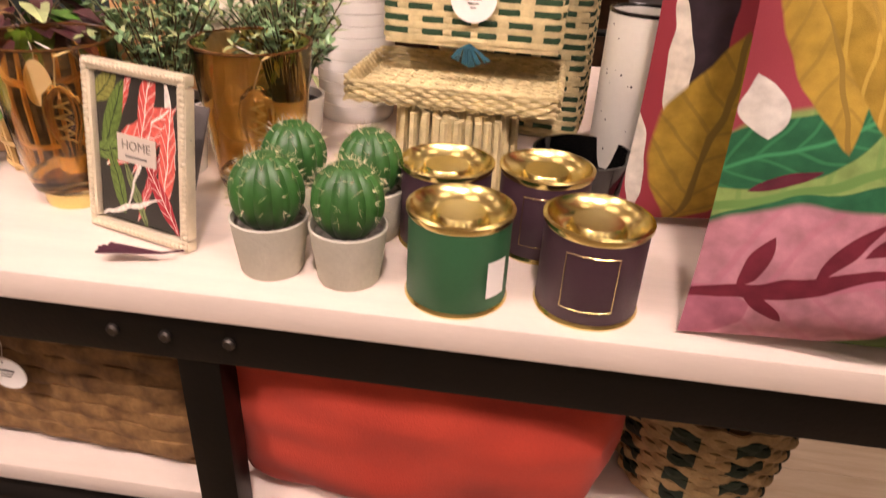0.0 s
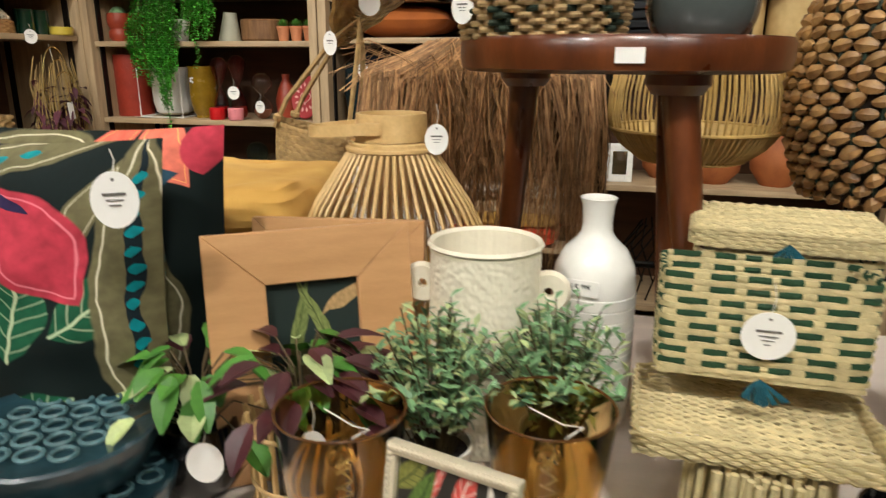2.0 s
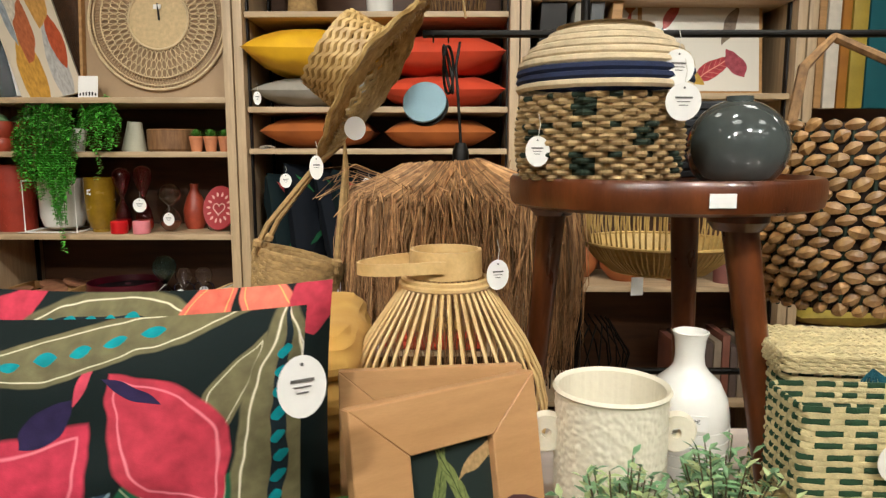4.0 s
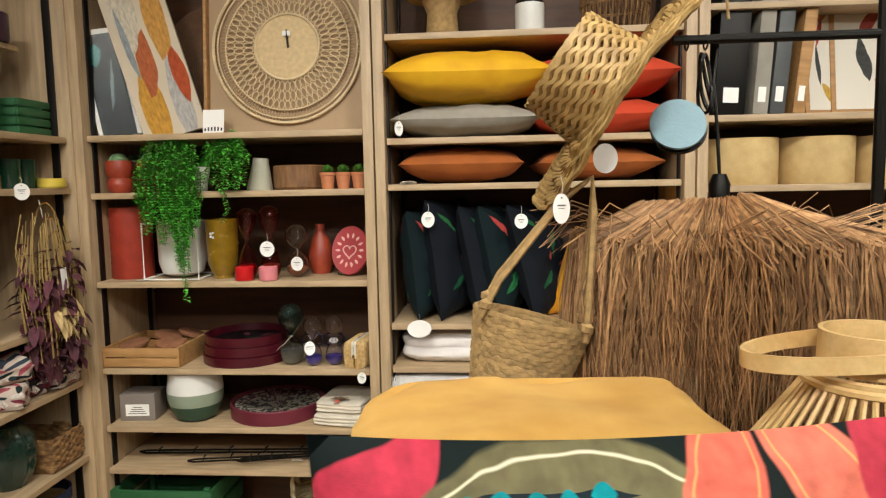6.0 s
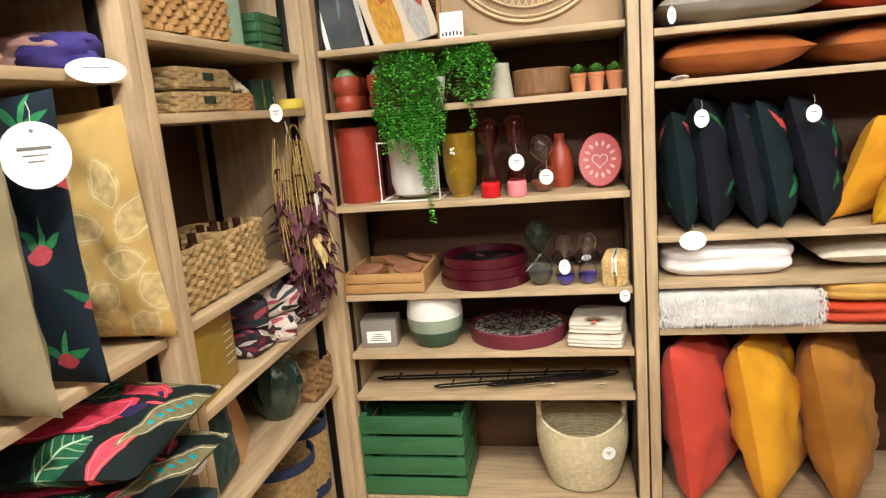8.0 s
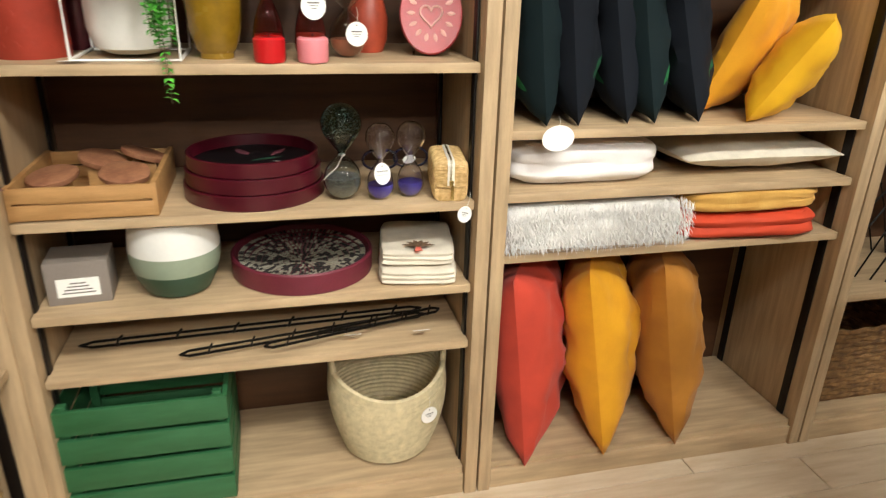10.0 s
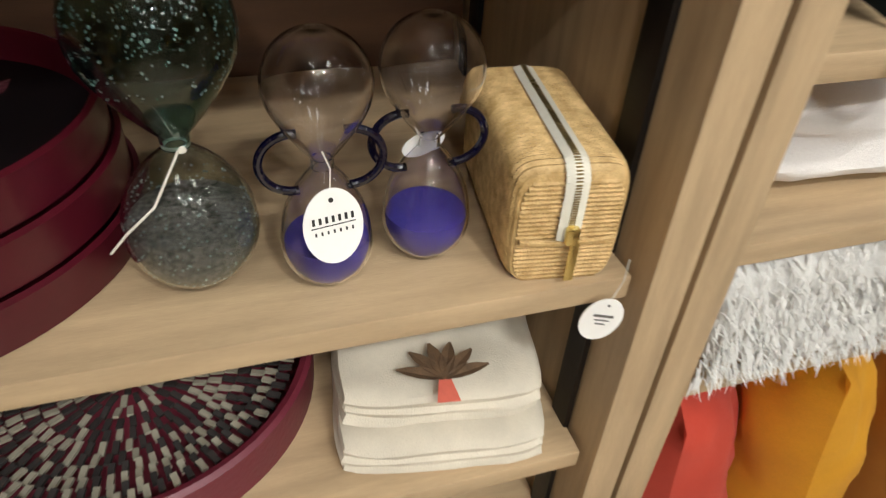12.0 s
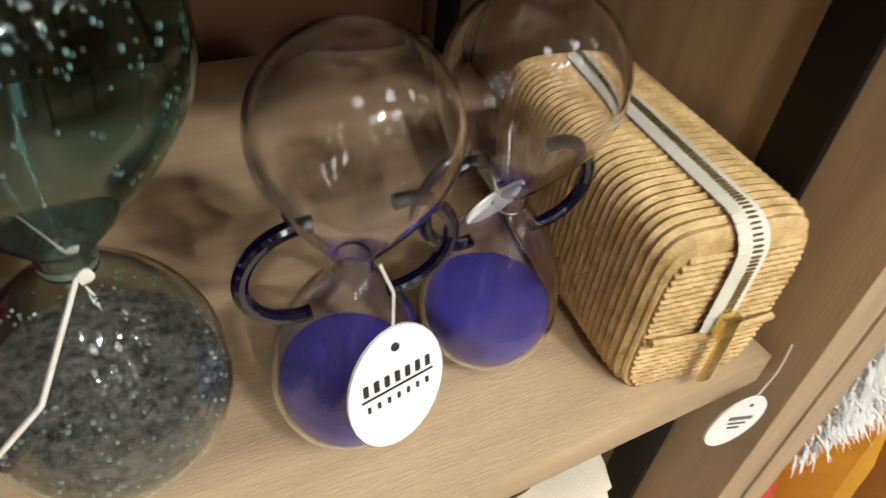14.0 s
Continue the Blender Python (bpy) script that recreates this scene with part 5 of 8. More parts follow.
def bag_ring(y, k, n=96):
    """A rounded-box outline of the bag at that length."""
    pts = []
    for i in range(n):
        a = 2 * math.pi * i / n
        c, w = math.cos(a), math.sin(a)
        px = math.copysign(abs(c) ** 0.36, c) * BW / 2 * k
        tall = BH * (0.2 + 0.8 * k)
        pz = tall / 2 + math.copysign(abs(w) ** 0.36, w) * tall / 2
        pts.append(Vector((px, y, max(0.0, pz))))
    return pts


bm = bmesh.new()
ribs = 34
rings = []
for j in range(ribs * 4 + 1):
    t = j / (ribs * 4)
    near_end = min(1.0, min(t, 1 - t) * 9)
    k = 0.88 + 0.12 * math.sqrt(1 - (1 - near_end) ** 2)
    lift = 0.0009 * math.cos(2 * math.pi * j / 4)
    ring = bag_ring(-BL / 2 + t * BL, k)
    rings.append([bm.verts.new(p + Vector((p.x, 0, p.z - BH / 2)).normalized() * lift * (1.0 if i % 2 else 0.7)) for i, p in enumerate(ring)])
for v in bm.verts:
    v.co.z = max(0.0, v.co.z)
for a, b in zip(rings, rings[1:]):
    for i in range(len(a)):
        bm.faces.new((a[i], a[(i + 1) % len(a)], b[(i + 1) % len(b)], b[i]))
bm.faces.new(rings[0][::-1])
bm.faces.new(rings[-1])
part("body", bm, STRAW_GOLD, bag)
end = bmesh.new()
for k in range(23):
    zz = 0.003 + 0.0037 * k
    half = BW / 2 * 0.855 * max(0.05, 1 - abs(2 * zz / (0.9 * BH) - 1) ** 5) ** 0.2
    tube([(-half + 2 * half * i / 20, -BL / 2 - 0.0002 - 0.0007 * ((i + k) % 2), zz) for i in range(21)], 0.0019, 5, end)
part("end_weave", end, STRAW_GOLD, bag)
part("front_seam", tube([(-BW * 0.41 + BW * 0.82 * i / 12, -BL / 2 - 0.0045, BH * (0.40 - 0.03 * math.sin(math.pi * i / 12))) for i in range(13)], 0.0022, 6), STRAW_GOLD, bag)
zt = [Vector((0, -BL / 2 - 0.0055, BH * (0.40 + 0.08 * q))) for q in range(6)]
zt += [Vector((0, -BL / 2 + 0.0125 - 0.018 * math.cos(radians(a)), BH - 0.0155 + 0.018 * math.sin(radians(a)))) for a in (15, 30, 45, 60, 75, 90)]
zt += [Vector((0, -BL / 2 + 0.0125 + (BL - 0.028) * q / 10, BH + 0.0025)) for q in range(1, 11)]
strip, teeth = bmesh.new(), bmesh.new()
prev = None
for a, b in zip(zt, zt[1:]):
    d = (b - a).normalized()
    out = Vector((0, -d.z, d.y))
    for c in (a, b):
        cur = [strip.verts.new(c + Vector((sx, 0, 0)) + out * up) for sx, up in ((-0.0085, -0.0008), (-0.003, 0.0009), (0.003, 0.0009), (0.0085, -0.0008))]
        if prev:
            for i in range(3):
                strip.faces.new((prev[i], prev[i + 1], cur[i + 1], cur[i]))
        prev = cur
    n = max(1, int((b - a).length / 0.0019))
    for q in range(n):
        c = a.lerp(b, (q + 0.5) / n) + out * 0.0014
        box(0.0046, 0.0009, 0.0009, c - Vector((0, 0, 0.0005)), 0, teeth)
bmesh.ops.remove_doubles(strip, verts=strip.verts, dist=0.00005)
part("zip_tape", strip, surf("ivory_tape", "e2dccb", 0.8, 0.08), bag, "ivory zip tape")
part("zip_teeth", teeth, surf("bronze_zip", "b3a176", 0.3, 0.1, metal=0.9), bag)
part("zip_slider", box(0.010, 0.006, 0.014, (0.001, -BL / 2 - 0.009, BH * 0.40), 0.002), GOLD, bag, "gold zip slider")
part("zip_pull", box(0.007, 0.002, 0.034, (0.004, -BL / 2 - 0.010, BH * 0.40 - 0.033), 0.0008), GOLD, bag, "gold zip pull")
price_tag(bag, (-0.030, -0.014, z - 0.028), -10, 0.034, 0.042, tilt=0, roll=12, bars=3, string=0.035)

tray = thing("lacquer_tray", (-0.515, 0.165, z), "stack of round maroon lacquer trays with floral insides", "tray")
for k, r in enumerate((0.166, 0.160, 0.154)):
    h = 0.034
    pz = k * 0.036
    part("tray", lathe([(0, pz), (r - 0.002, pz), (r, pz + 0.002), (r, pz + h), (r - 0.004, pz + h + 0.002), (r - 0.006, pz + h), (r - 0.006, pz + 0.006), (0, pz + 0.006)], 72), MAROON, tray)
bm = bmesh.new()
uvl = bm.loops.layers.uv.new("print")
bmesh.ops.create_circle(bm, cap_ends=True, segments=64, radius=0.147, matrix=Matrix.Translation((0, 0, 0.0795)))
for f in bm.faces:
    for lp in f.loops:
        lp[uvl].uv = (lp.vert.co.x / 0.3 + 0.5, lp.vert.co.y / 0.3 + 0.5)
part("floral_inlay", bm, printed("dark_flower_print", "0c0608", ((0.25, 0.3, 30, 0.12, 0.05, "c8bcb0", "8a8078"), (0.3, 0.25, 80, 0.12, 0.04, "d8ccc0", ""), (0.2, 0.25, 130, 0.12, 0.04, "c0b4a8", ""), (0.6, 0.5, 20, 0.14, 0.03, "2a4a3a", ""), (0.7, 0.7, 60, 0.12, 0.04, "5a2a34", "8a5a60"), (0.4, 0.75, 110, 0.12, 0.04, "6a3a44", ""), (0.75, 0.35, 140, 0.12, 0.03, "b0a49a", ""), (0.5, 0.2, 10, 0.1, 0.03, "24443a", "")), 0.55), tray)

wbx = thing("wooden_crate", (-0.865, 0.165, z), "shallow raw wood crate with wooden coasters", "crate")
for yy in (-0.155, 0.155):
    for kz in (0.004, 0.042):
        part("slat", box(0.28, 0.010, 0.033, (0, yy, kz), 0.002), RAW_WOOD, wbx)
for xx in (-0.142, 0.142):
    part("end_board", box(0.012, 0.318, 0.076, (xx, 0, 0.002), 0.002), RAW_WOOD, wbx)
part("bottom", box(0.27, 0.30, 0.008, (0, 0, 0.0), 0.001), RAW_WOOD, wbx)
for k, (xx, yy) in enumerate(((-0.08, -0.05), (0.07, -0.06), (0.0, 0.06), (0.09, 0.08))):
    solo("wood_coaster", lathe([(0, 0), (0.052, 0), (0.054, 0.004), (0.054, 0.012), (0.05, 0.014), (0, 0.013)], 30, wobble=0.08), surf("log_slice", "9a6a4a", 0.7, 0.2, 40, 0.3, 200, dark="7a4c34"), pose(-0.865 + xx, 0.165 + yy, z + 0.062 + 0.004 * k, 9 + 3 * k, -6 + 4 * k, 30 * k), "round log slice coaster with bark edge", "coaster", "log coasters")
    part("support", box(0.06, 0.06, 0.058, (xx, yy, 0.008), 0.004), RAW_WOOD, wbx)

z = MID[4]
pot3 = thing("dipped_pot", (-0.712, 0.115, z), "round pot banded in white, sage and forest green", "pot")
pr = [(0, 0), (0.06, 0), (0.075, 0.008), (0.094, 0.045), (0.104, 0.085), (0.105, 0.12), (0.1, 0.16), (0.097, 0.192), (0.093, 0.192), (0.096, 0.15), (0.098, 0.1), (0, 0.03)]
bm = lathe(pr, 56)
bmesh.ops.bisect_plane(bm, geom=bm.verts[:] + bm.edges[:] + bm.faces[:], plane_co=(0, 0, 0.063), plane_no=(0, 0, 1))
bmesh.ops.bisect_plane(bm, geom=bm.verts[:] + bm.edges[:] + bm.faces[:], plane_co=(0, 0, 0.112), plane_no=(0, 0, 1))
for f in bm.faces:
    c = f.calc_center_median().z
    f.material_index = 2 if c < 0.063 else 1 if c < 0.112 else 0
part("body", bm, [WHITE_CERAMIC, SAGE, FOREST], pot3)
bx = thing("gift_box", at(-0.925, 0.115, z, 4), "small grey card box with a pale label", "box")
part("carton", box(0.135, 0.11, 0.105, (0, 0, 0), 0.003), surf("grey_card", "857b72", 0.6, 0.06), bx)
part("label", box(0.09, 0.0015, 0.045, (0, -0.0558, 0.02), 0), WHITE_CARD, bx)
bm = bmesh.new()
for k in range(4):
    box(0.07 - 0.012 * k, 0.0006, 0.003, (0, -0.0568, 0.028 + 0.008 * k), 0, bm)
part("print_lines", bm, surf("grey_print", "7a736c", 0.6), bx)
bkt = thing("lined_basket", (-0.41, 0.185, z), "round maroon tray lined with white flecked weave", "tray")
part("rim", lathe([(0, 0), (0.176, 0), (0.18, 0.003), (0.182, 0.052), (0.178, 0.056), (0.172, 0.054), (0.168, 0.012), (0, 0.010)], 72), surf("plum_lacquer", "6a2433", 0.45, 0.1), bkt)
fl = bmesh.new()
for k in range(11):
    r = 0.015 + k * 0.0142
    n = max(8, int(r * 560))
    for i in range(n):
        a = 2 * math.pi * i / n + 0.3 * k
        zz = 0.014 + 0.034 * (r / 0.168) ** 3
        f0 = len(fl.faces)
        box(0.013, 0.0055, 0.003, (0, 0, 0), 0, fl, m=pose(r * math.cos(a), r * math.sin(a), zz, 0, random.uniform(-14, 14), math.degrees(a)))
        fl.faces.ensure_lookup_table()
        if random.random() < 0.5:
            for f in fl.faces[f0:]:
                f.material_index = 1
tagged(part("woven_lining", fl, [surf("cream_fleck", "8f8878", 0.8, 0.1), surf("dark_fleck", "2a2422", 0.8, 0.1)], bkt), kind="stuff")
tw = thing("packaged_linen", at(-0.118, 0.125, z, -9), "folded linen with palm tree embroidery in clear wrap", "linen")
for k in range(2):
    bm = soft_block(0.2 - 0.008 * k, 0.24, 0.044, 4 + k, 0.003, 10, 0.3, 3)
    part("folded_cloth", bm, LINEN, tw, "", pose(0, 0.02 * k, 0.044 * k))
palm = bmesh.new()
for k, a in enumerate((-72, -40, -12, 14, 42, 72)):
    d = Vector((math.sin(radians(a)), math.cos(radians(a)), 0))
    leaf_blade(palm, Vector((0, -0.085, 0.0945)), d, 0.044, 0.014, up=(0, 0, 1), curl=0.0, n=4)
part("palm_leaves", palm, surf("brown_thread", "6a5138", 0.8, 0.2, 90, 0.5, 600), tw)
bm = box(0.02, 0.024, 0.0016, (0, -0.098, 0.0935), 0)
for v in bm.verts:
    v.co.x *= 1.0 if v.co.y < -0.098 else 0.55
part("palm_trunk", bm, surf("coral_thread", "e0705c", 0.8, 0.1), tw)

z = MID[5]
hooks = thing("wall_hook_rack", at(-0.52, 0.17, z, 3), "flat black wire wall hook rack with small tags", "hook rack", "wire racks")
part("wire", tube([(x, y, 0.006) for x, y in ((-0.42, -0.014), (0.40, -0.014), (0.43, 0.0), (0.40, 0.014), (-0.42, 0.014), (-0.45, 0.0))], 0.0038, 8, closed=True), BLACK_METAL, hooks)
for k in range(6):
    part("hook", tube([(-0.36 + k * 0.14, -0.016, 0.008), (-0.36 + k * 0.14, -0.030, 0.012), (-0.355 + k * 0.14, -0.034, 0.030), (-0.345 + k * 0.14, -0.026, 0.036)], 0.0034, 6), BLACK_METAL, hooks)
copy_thing(hooks, pose(-0.40, 0.085, z + 0.012, 0, 0, 9) @ Matrix.Diagonal((0.72, 0.9, 1, 1)))
copy_thing(hooks, pose(-0.28, 0.075, z + 0.024, 0, 0, 14) @ Matrix.Diagonal((0.55, 0.9, 1, 1)))
price_tag(hooks, (-0.30, 0.05, z + 0.02), 0, 0.045, 0.03, tilt=60, string=0)
price_tag(hooks, (-0.12, 0.04, z + 0.02), 0, 0.045, 0.03, tilt=60, string=0)

z = 0.085
cr = thing("slatted_crate", (-0.822, 0.155, z), "green painted slatted wooden crate", "crate")
for yy in (-0.15, 0.15):
    for k in range(4):
        part("slat", box(0.402, 0.013, 0.068, (0, yy, 0.006 + k * 0.083), 0.002), CRATE_GREEN, cr)
for xx in (-0.196, 0.196):
    for k in range(4):
        part("slat", box(0.012, 0.285, 0.068, (xx, 0, 0.006 + k * 0.083), 0.002), CRATE_GREEN, cr)
    for yy in (-0.133, 0.133):
        part("corner_post", box(0.022, 0.018, 0.33, (xx * 0.905, yy, 0.0), 0.002), CRATE_GREEN, cr)
for k in range(4):
    part("floor_slat", box(0.375, 0.06, 0.008, (0, -0.1 + 0.067 * k, 0.003), 0.001), CRATE_GREEN, cr)
rbk = thing("rope_basket", (-0.192, 0.165, z), "pale coiled rush basket with two loop handles", "basket")
bm = bmesh.new()
pts = []
for i in range(19 * 48):
    t = i / (19 * 48)
    a = 2 * math.pi * (i % 48) / 48
    r = 0.118 + 0.045 * math.sin(math.pi * min(1, t * 1.1) * 0.62)
    dip = 0.02 * (1 - math.cos(2 * a)) * t * t
    pts.append((r * math.cos(a), r * math.sin(a), 0.008 + t * 0.27 - dip + 0.0))
tube(pts, 0.0092, 6, bm)
PALE_RUSH = surf("pale_rush", "d3c39c", 0.8, 0.14, 50, 0.6, 300, piece=0.06)
part("coil", bm, PALE_RUSH, rbk)
part("bottom", lathe([(0, 0.001), (0.115, 0.001), (0.115, 0.008), (0, 0.008)], 36), PALE_RUSH, rbk)
for s in (-1, 1):
    part("handle", tube([(s * 0.153, -0.04, 0.262), (s * 0.158, -0.03, 0.30), (s * 0.16, 0.0, 0.33), (s * 0.158, 0.03, 0.30), (s * 0.153, 0.04, 0.262)], 0.0095, 7), PALE_RUSH, rbk)
price_tag(rbk, (-0.10, 0.012, z + 0.18), 18, 0.05, 0.05)

z = MID[2]
rc = thing("ceramic_cylinder", (-0.946, 0.142, z), "tall brick red ceramic cylinder with zigzag relief", "vase")
bm = lathe([(0, 0), (0.075, 0), (0.077, 0.003), (0.077, 0.268), (0.074, 0.271), (0.07, 0.268), (0.07, 0.02), (0, 0.015)], 48)
part("body", bm, BRICK_RED, rc)
dots = bmesh.new()
for i in range(16):
    for j in range(8):
        a = 2 * math.pi * (i + 0.5 * (j % 2)) / 16
        box(0.0025, 0.002, 0.014, (0, 0, -0.007), 0, dots, m=pose(0.0772 * math.cos(a), 0.0772 * math.sin(a), 0.03 + j * 0.03, 0, 0, math.degrees(a) + 90) @ pose(0, 0, 0, 0, 30 if j % 2 else -30))
part("relief", dots, BRICK_RED, rc)
solo("ceramic_cylinder", lathe([(0, 0), (0.06, 0), (0.062, 0.003), (0.062, 0.25), (0.058, 0.25), (0.056, 0.02), (0, 0.015)], 36), MAROON, (-0.885, 0.30, z), "dark maroon ceramic cylinder", "vase")
wf = thing("pot_stand", (-0.745, 0.14, z), "white pot in a square white wire stand", "plant pot")
for s in (-1, 1):
    part("wire_square", tube([(-0.105, s * 0.10, 0.003), (0.105, s * 0.10, 0.003), (0.105, s * 0.10, 0.21), (-0.105, s * 0.10, 0.21)], 0.004, 6, closed=True), WHITE_CARD, wf)
for xx in (-0.105, 0.105):
    part("wire_bar", tube([(xx, -0.10, 0.004), (xx, 0.10, 0.004)], 0.004, 6), WHITE_CARD, wf)
part("pot", lathe([(0, 0.008), (0.05, 0.008), (0.075, 0.02), (0.087, 0.06), (0.089, 0.215), (0.085, 0.217), (0.082, 0.21), (0.08, 0.06), (0, 0.03)], 48), WHITE_CERAMIC, wf)
price_tag(wf, (-0.84, 0.02, z + 0.004), 0, 0.06, 0.03, tilt=80, bars=2, string=0)
mp = thing("mustard_pot", (-0.571, 0.105, z), "footed mustard glazed pot with a small white motif", "plant pot")
part("body", lathe([(0, 0), (0.036, 0), (0.037, 0.012), (0.044, 0.02), (0.055, 0.06), (0.059, 0.12), (0.06, 0.222), (0.056, 0.222), (0.055, 0.1), (0, 0.03)], 44), OLIVE_GLASS, mp)
for k in range(5):
    a = 2 * math.pi * k / 5
    part("motif_petal", lathe([(0, 0), (0.005, 0.0005), (0, 0.001)], 10, m=pose(-0.012 + 0.009 * math.cos(a), -0.0582, 0.165 + 0.009 * math.sin(a), 90)), WHITE_CARD, mp)
hourglass(-0.46, 0.065, z, 0.262, 0.034, RED_GLASS, RED_WAX, fill=0.45, label="tall ruby glass hourglass with red base")
hourglass(-0.372, 0.06, z, 0.27, 0.035, RED_GLASS, PINK_SAND, fill=0.4, label="tall ruby glass hourglass with pink base")
hourglass(-0.287, 0.11, z, 0.197, 0.041, CLEAR, PINK_SAND, fill=0.4, label="clear hourglass with copper sand")
for x, y, mt, w in ((-0.46, 0.03, RED_WAX, "red"), (-0.370, 0.028, PINK_WAX, "pink")):
    c = thing("jar_candle", (x, y - 0.006 + 0.0, z), f"short {w} candle in a clear glass jar", "candle", "jar candles")
    part("wax", lathe([(0, 0.001), (0.030, 0.001), (0.033, 0.006), (0.033, 0.048), (0.029, 0.052), (0, 0.05)], 32), mt, c)
    part("wick", tube([(0, 0, 0.05), (0.001, 0, 0.06)], 0.0008, 4), INK, c)
price_tag(scene.objects["hourglass.004"], (-0.366, 0.008, z + 0.115), 6, 0.052, 0.056)
price_tag(scene.objects["hourglass.005"], (-0.272, 0.055, z + 0.055), -8, 0.048, 0.052)
solo("bottle_vase", lathe([(0, 0), (0.035, 0), (0.046, 0.03), (0.048, 0.08), (0.034, 0.13), (0.016, 0.165), (0.018, 0.19), (0.014, 0.19), (0.012, 0.165), (0, 0.16)], 36), TERRACOTTA, (-0.225, 0.22, z), "terracotta red bottle vase", "vase")
pl = thing("decorative_plate", pose(-0.092, 0.115, z + 0.004, -14, 0, -10), "oval red plate with a pale heart motif on a stand", "plate")
bm = lathe([(0, 0), (0.5, 0), (0.52, 0.03), (0.5, 0.06), (0.45, 0.055), (0, 0.05)], 48)
for v in bm.verts:
    v.co = Vector((v.co.x * 0.142, -v.co.z * 0.2, v.co.y * 0.18 + 0.092))
part("plate", bm, surf("red_stoneware", "a8363a", 0.4, 0.1), pl)
PALE_PINK = surf("pale_pink_slip", "e6b0a4", 0.5, 0.08)
bm = bmesh.new()
tube([(0.026 * (math.sin(a) ** 3), -0.0128, 0.088 + 0.0017 * (13 * math.cos(a) - 5 * math.cos(2 * a) - 2 * math.cos(3 * a) - math.cos(4 * a))) for a in [2 * math.pi * k / 28 for k in range(28)]], 0.0028, 5, bm, closed=True)
part("heart", bm, PALE_PINK, pl)
for k in range(14):
    a = 2 * math.pi * k / 14
    bm = bmesh.new()
    leaf_blade(bm, (0.037 * math.cos(a), -0.0135, 0.092 + 0.046 * math.sin(a)), (math.cos(a), 0, math.sin(a)), 0.02, 0.011, up=(0, 1, 0), curl=0)
    part("petal_mark", bm, PALE_PINK, pl)
part("stand", tube([(-0.04, 0.05, 0.0), (-0.04, -0.012, 0.004), (-0.04, -0.018, 0.018)], 0.0025, 5), CLEAR, pl)

z = MID[1]
for k, (x, y) in enumerate(((-0.955, 0.10), (-0.83, 0.10), (-0.965, 0.24), (-0.84, 0.24))):
    t = thing("terracotta_pot", (x, y, z), "small rounded terracotta red pot with a dark cactus", "plant pot", "double terracotta pots")
    part("body", lathe([(0, 0), (0.034, 0), (0.046, 0.018), (0.046, 0.04), (0.038, 0.055), (0.047, 0.07), (0.049, 0.095), (0.046, 0.12), (0.042, 0.12), (0.04, 0.1), (0, 0.095)], 36), TERRACOTTA, t)
    part("plant", lathe([(0, 0.095), (0.034, 0.1), (0.036, 0.125), (0.02, 0.145), (0, 0.15)], 20, wobble=0.15), LEAF_DARK, t)
trp = thing("trailing_plant", (-0.655, 0.075, z), "bright green trailing plant hanging over the shelf", "plant")
part("pot", lathe([(0, 0), (0.045, 0), (0.06, 0.09), (0.055, 0.09), (0.05, 0.07), (0, 0.07)], 28), WHITE_CERAMIC, trp)
vs_, vl = bmesh.new(), bmesh.new()
rnd = random.Random(12)


def vine(pts):
    tube(pts, 0.001, 3, vs_)
    for a, b in zip(pts, pts[1:]):
        m = max(2, int((b - a).length / 0.0095))
        for q in range(m):
            c = a.lerp(b, q / m)
            for side in (-1, 1):
                d = Vector((side * rnd.uniform(0.3, 1), rnd.uniform(-1, 0.3), rnd.uniform(-0.5, 0.5)))
                leaf_blade(vl, c, d, rnd.uniform(0.011, 0.016), 0.0135, curl=0.2, n=2)


# the broad clump that hangs over the shelf's edge
for k in range(60):
    x0 = rnd.uniform(-0.175, 0.06)
    out = rnd.uniform(-0.112, -0.05)
    crest = Vector((x0 * 0.9 - 0.01, out * 0.55, rnd.uniform(0.10, 0.205) - 0.5 * abs(x0 + 0.09) ** 1.5))
    drop = rnd.uniform(0.02, 0.17) * (1.0 if x0 > -0.12 else 0.75)
    vine([Vector((-0.04, 0, 0.075)), Vector((x0 * 0.5 - 0.02, out * 0.2, crest.z)), crest, Vector((x0, out - 0.012, 0.05)), Vector((x0 + rnd.uniform(-0.012, 0.012), -0.105, -0.03)), Vector((x0 * 0.8 + rnd.uniform(-0.015, 0.015), -0.105, -0.03 - drop))])
# the long tail
for k in range(13):
    x0 = rnd.uniform(-0.05, 0.02)
    vine([Vector((-0.02, 0, 0.08)), Vector((x0, -0.05, 0.13)), Vector((x0, -0.10, 0.02)), Vector((x0 * 0.8, -0.106, -0.12)), Vector((x0 * 0.45 + rnd.uniform(-0.01, 0.01), -0.106, -rnd.uniform(0.2, 0.30)))])
vine([Vector((-0.01, -0.106, -0.2)), Vector((-0.004, -0.106, -0.32)), Vector((-0.002, -0.106, -0.40))])
# the loose arching sprays beside it
for k in range(26):
    x0 = rnd.uniform(0.10, 0.255)
    top = rnd.uniform(0.15, 0.215)
    vine([Vector((0.02, 0, 0.08)), Vector((x0 * 0.55, -0.02, top - 0.02)), Vector((x0 * 0.8, -0.05, top)), Vector((x0, -0.085, top - 0.05)), Vector((x0 - rnd.uniform(0.0, 0.03), -0.10, rnd.uniform(0.0, 0.11)))])
vine([Vector((0.10, -0.08, 0.04)), Vector((0.155, -0.10, -0.01)), Vector((0.165, -0.104, -0.07)), Vector((0.135, -0.104, -0.115))])
tagged(part("stem_bundle", vs_, STEM, trp), kind="stuff")
part("foliage", vl, VINE, trp)
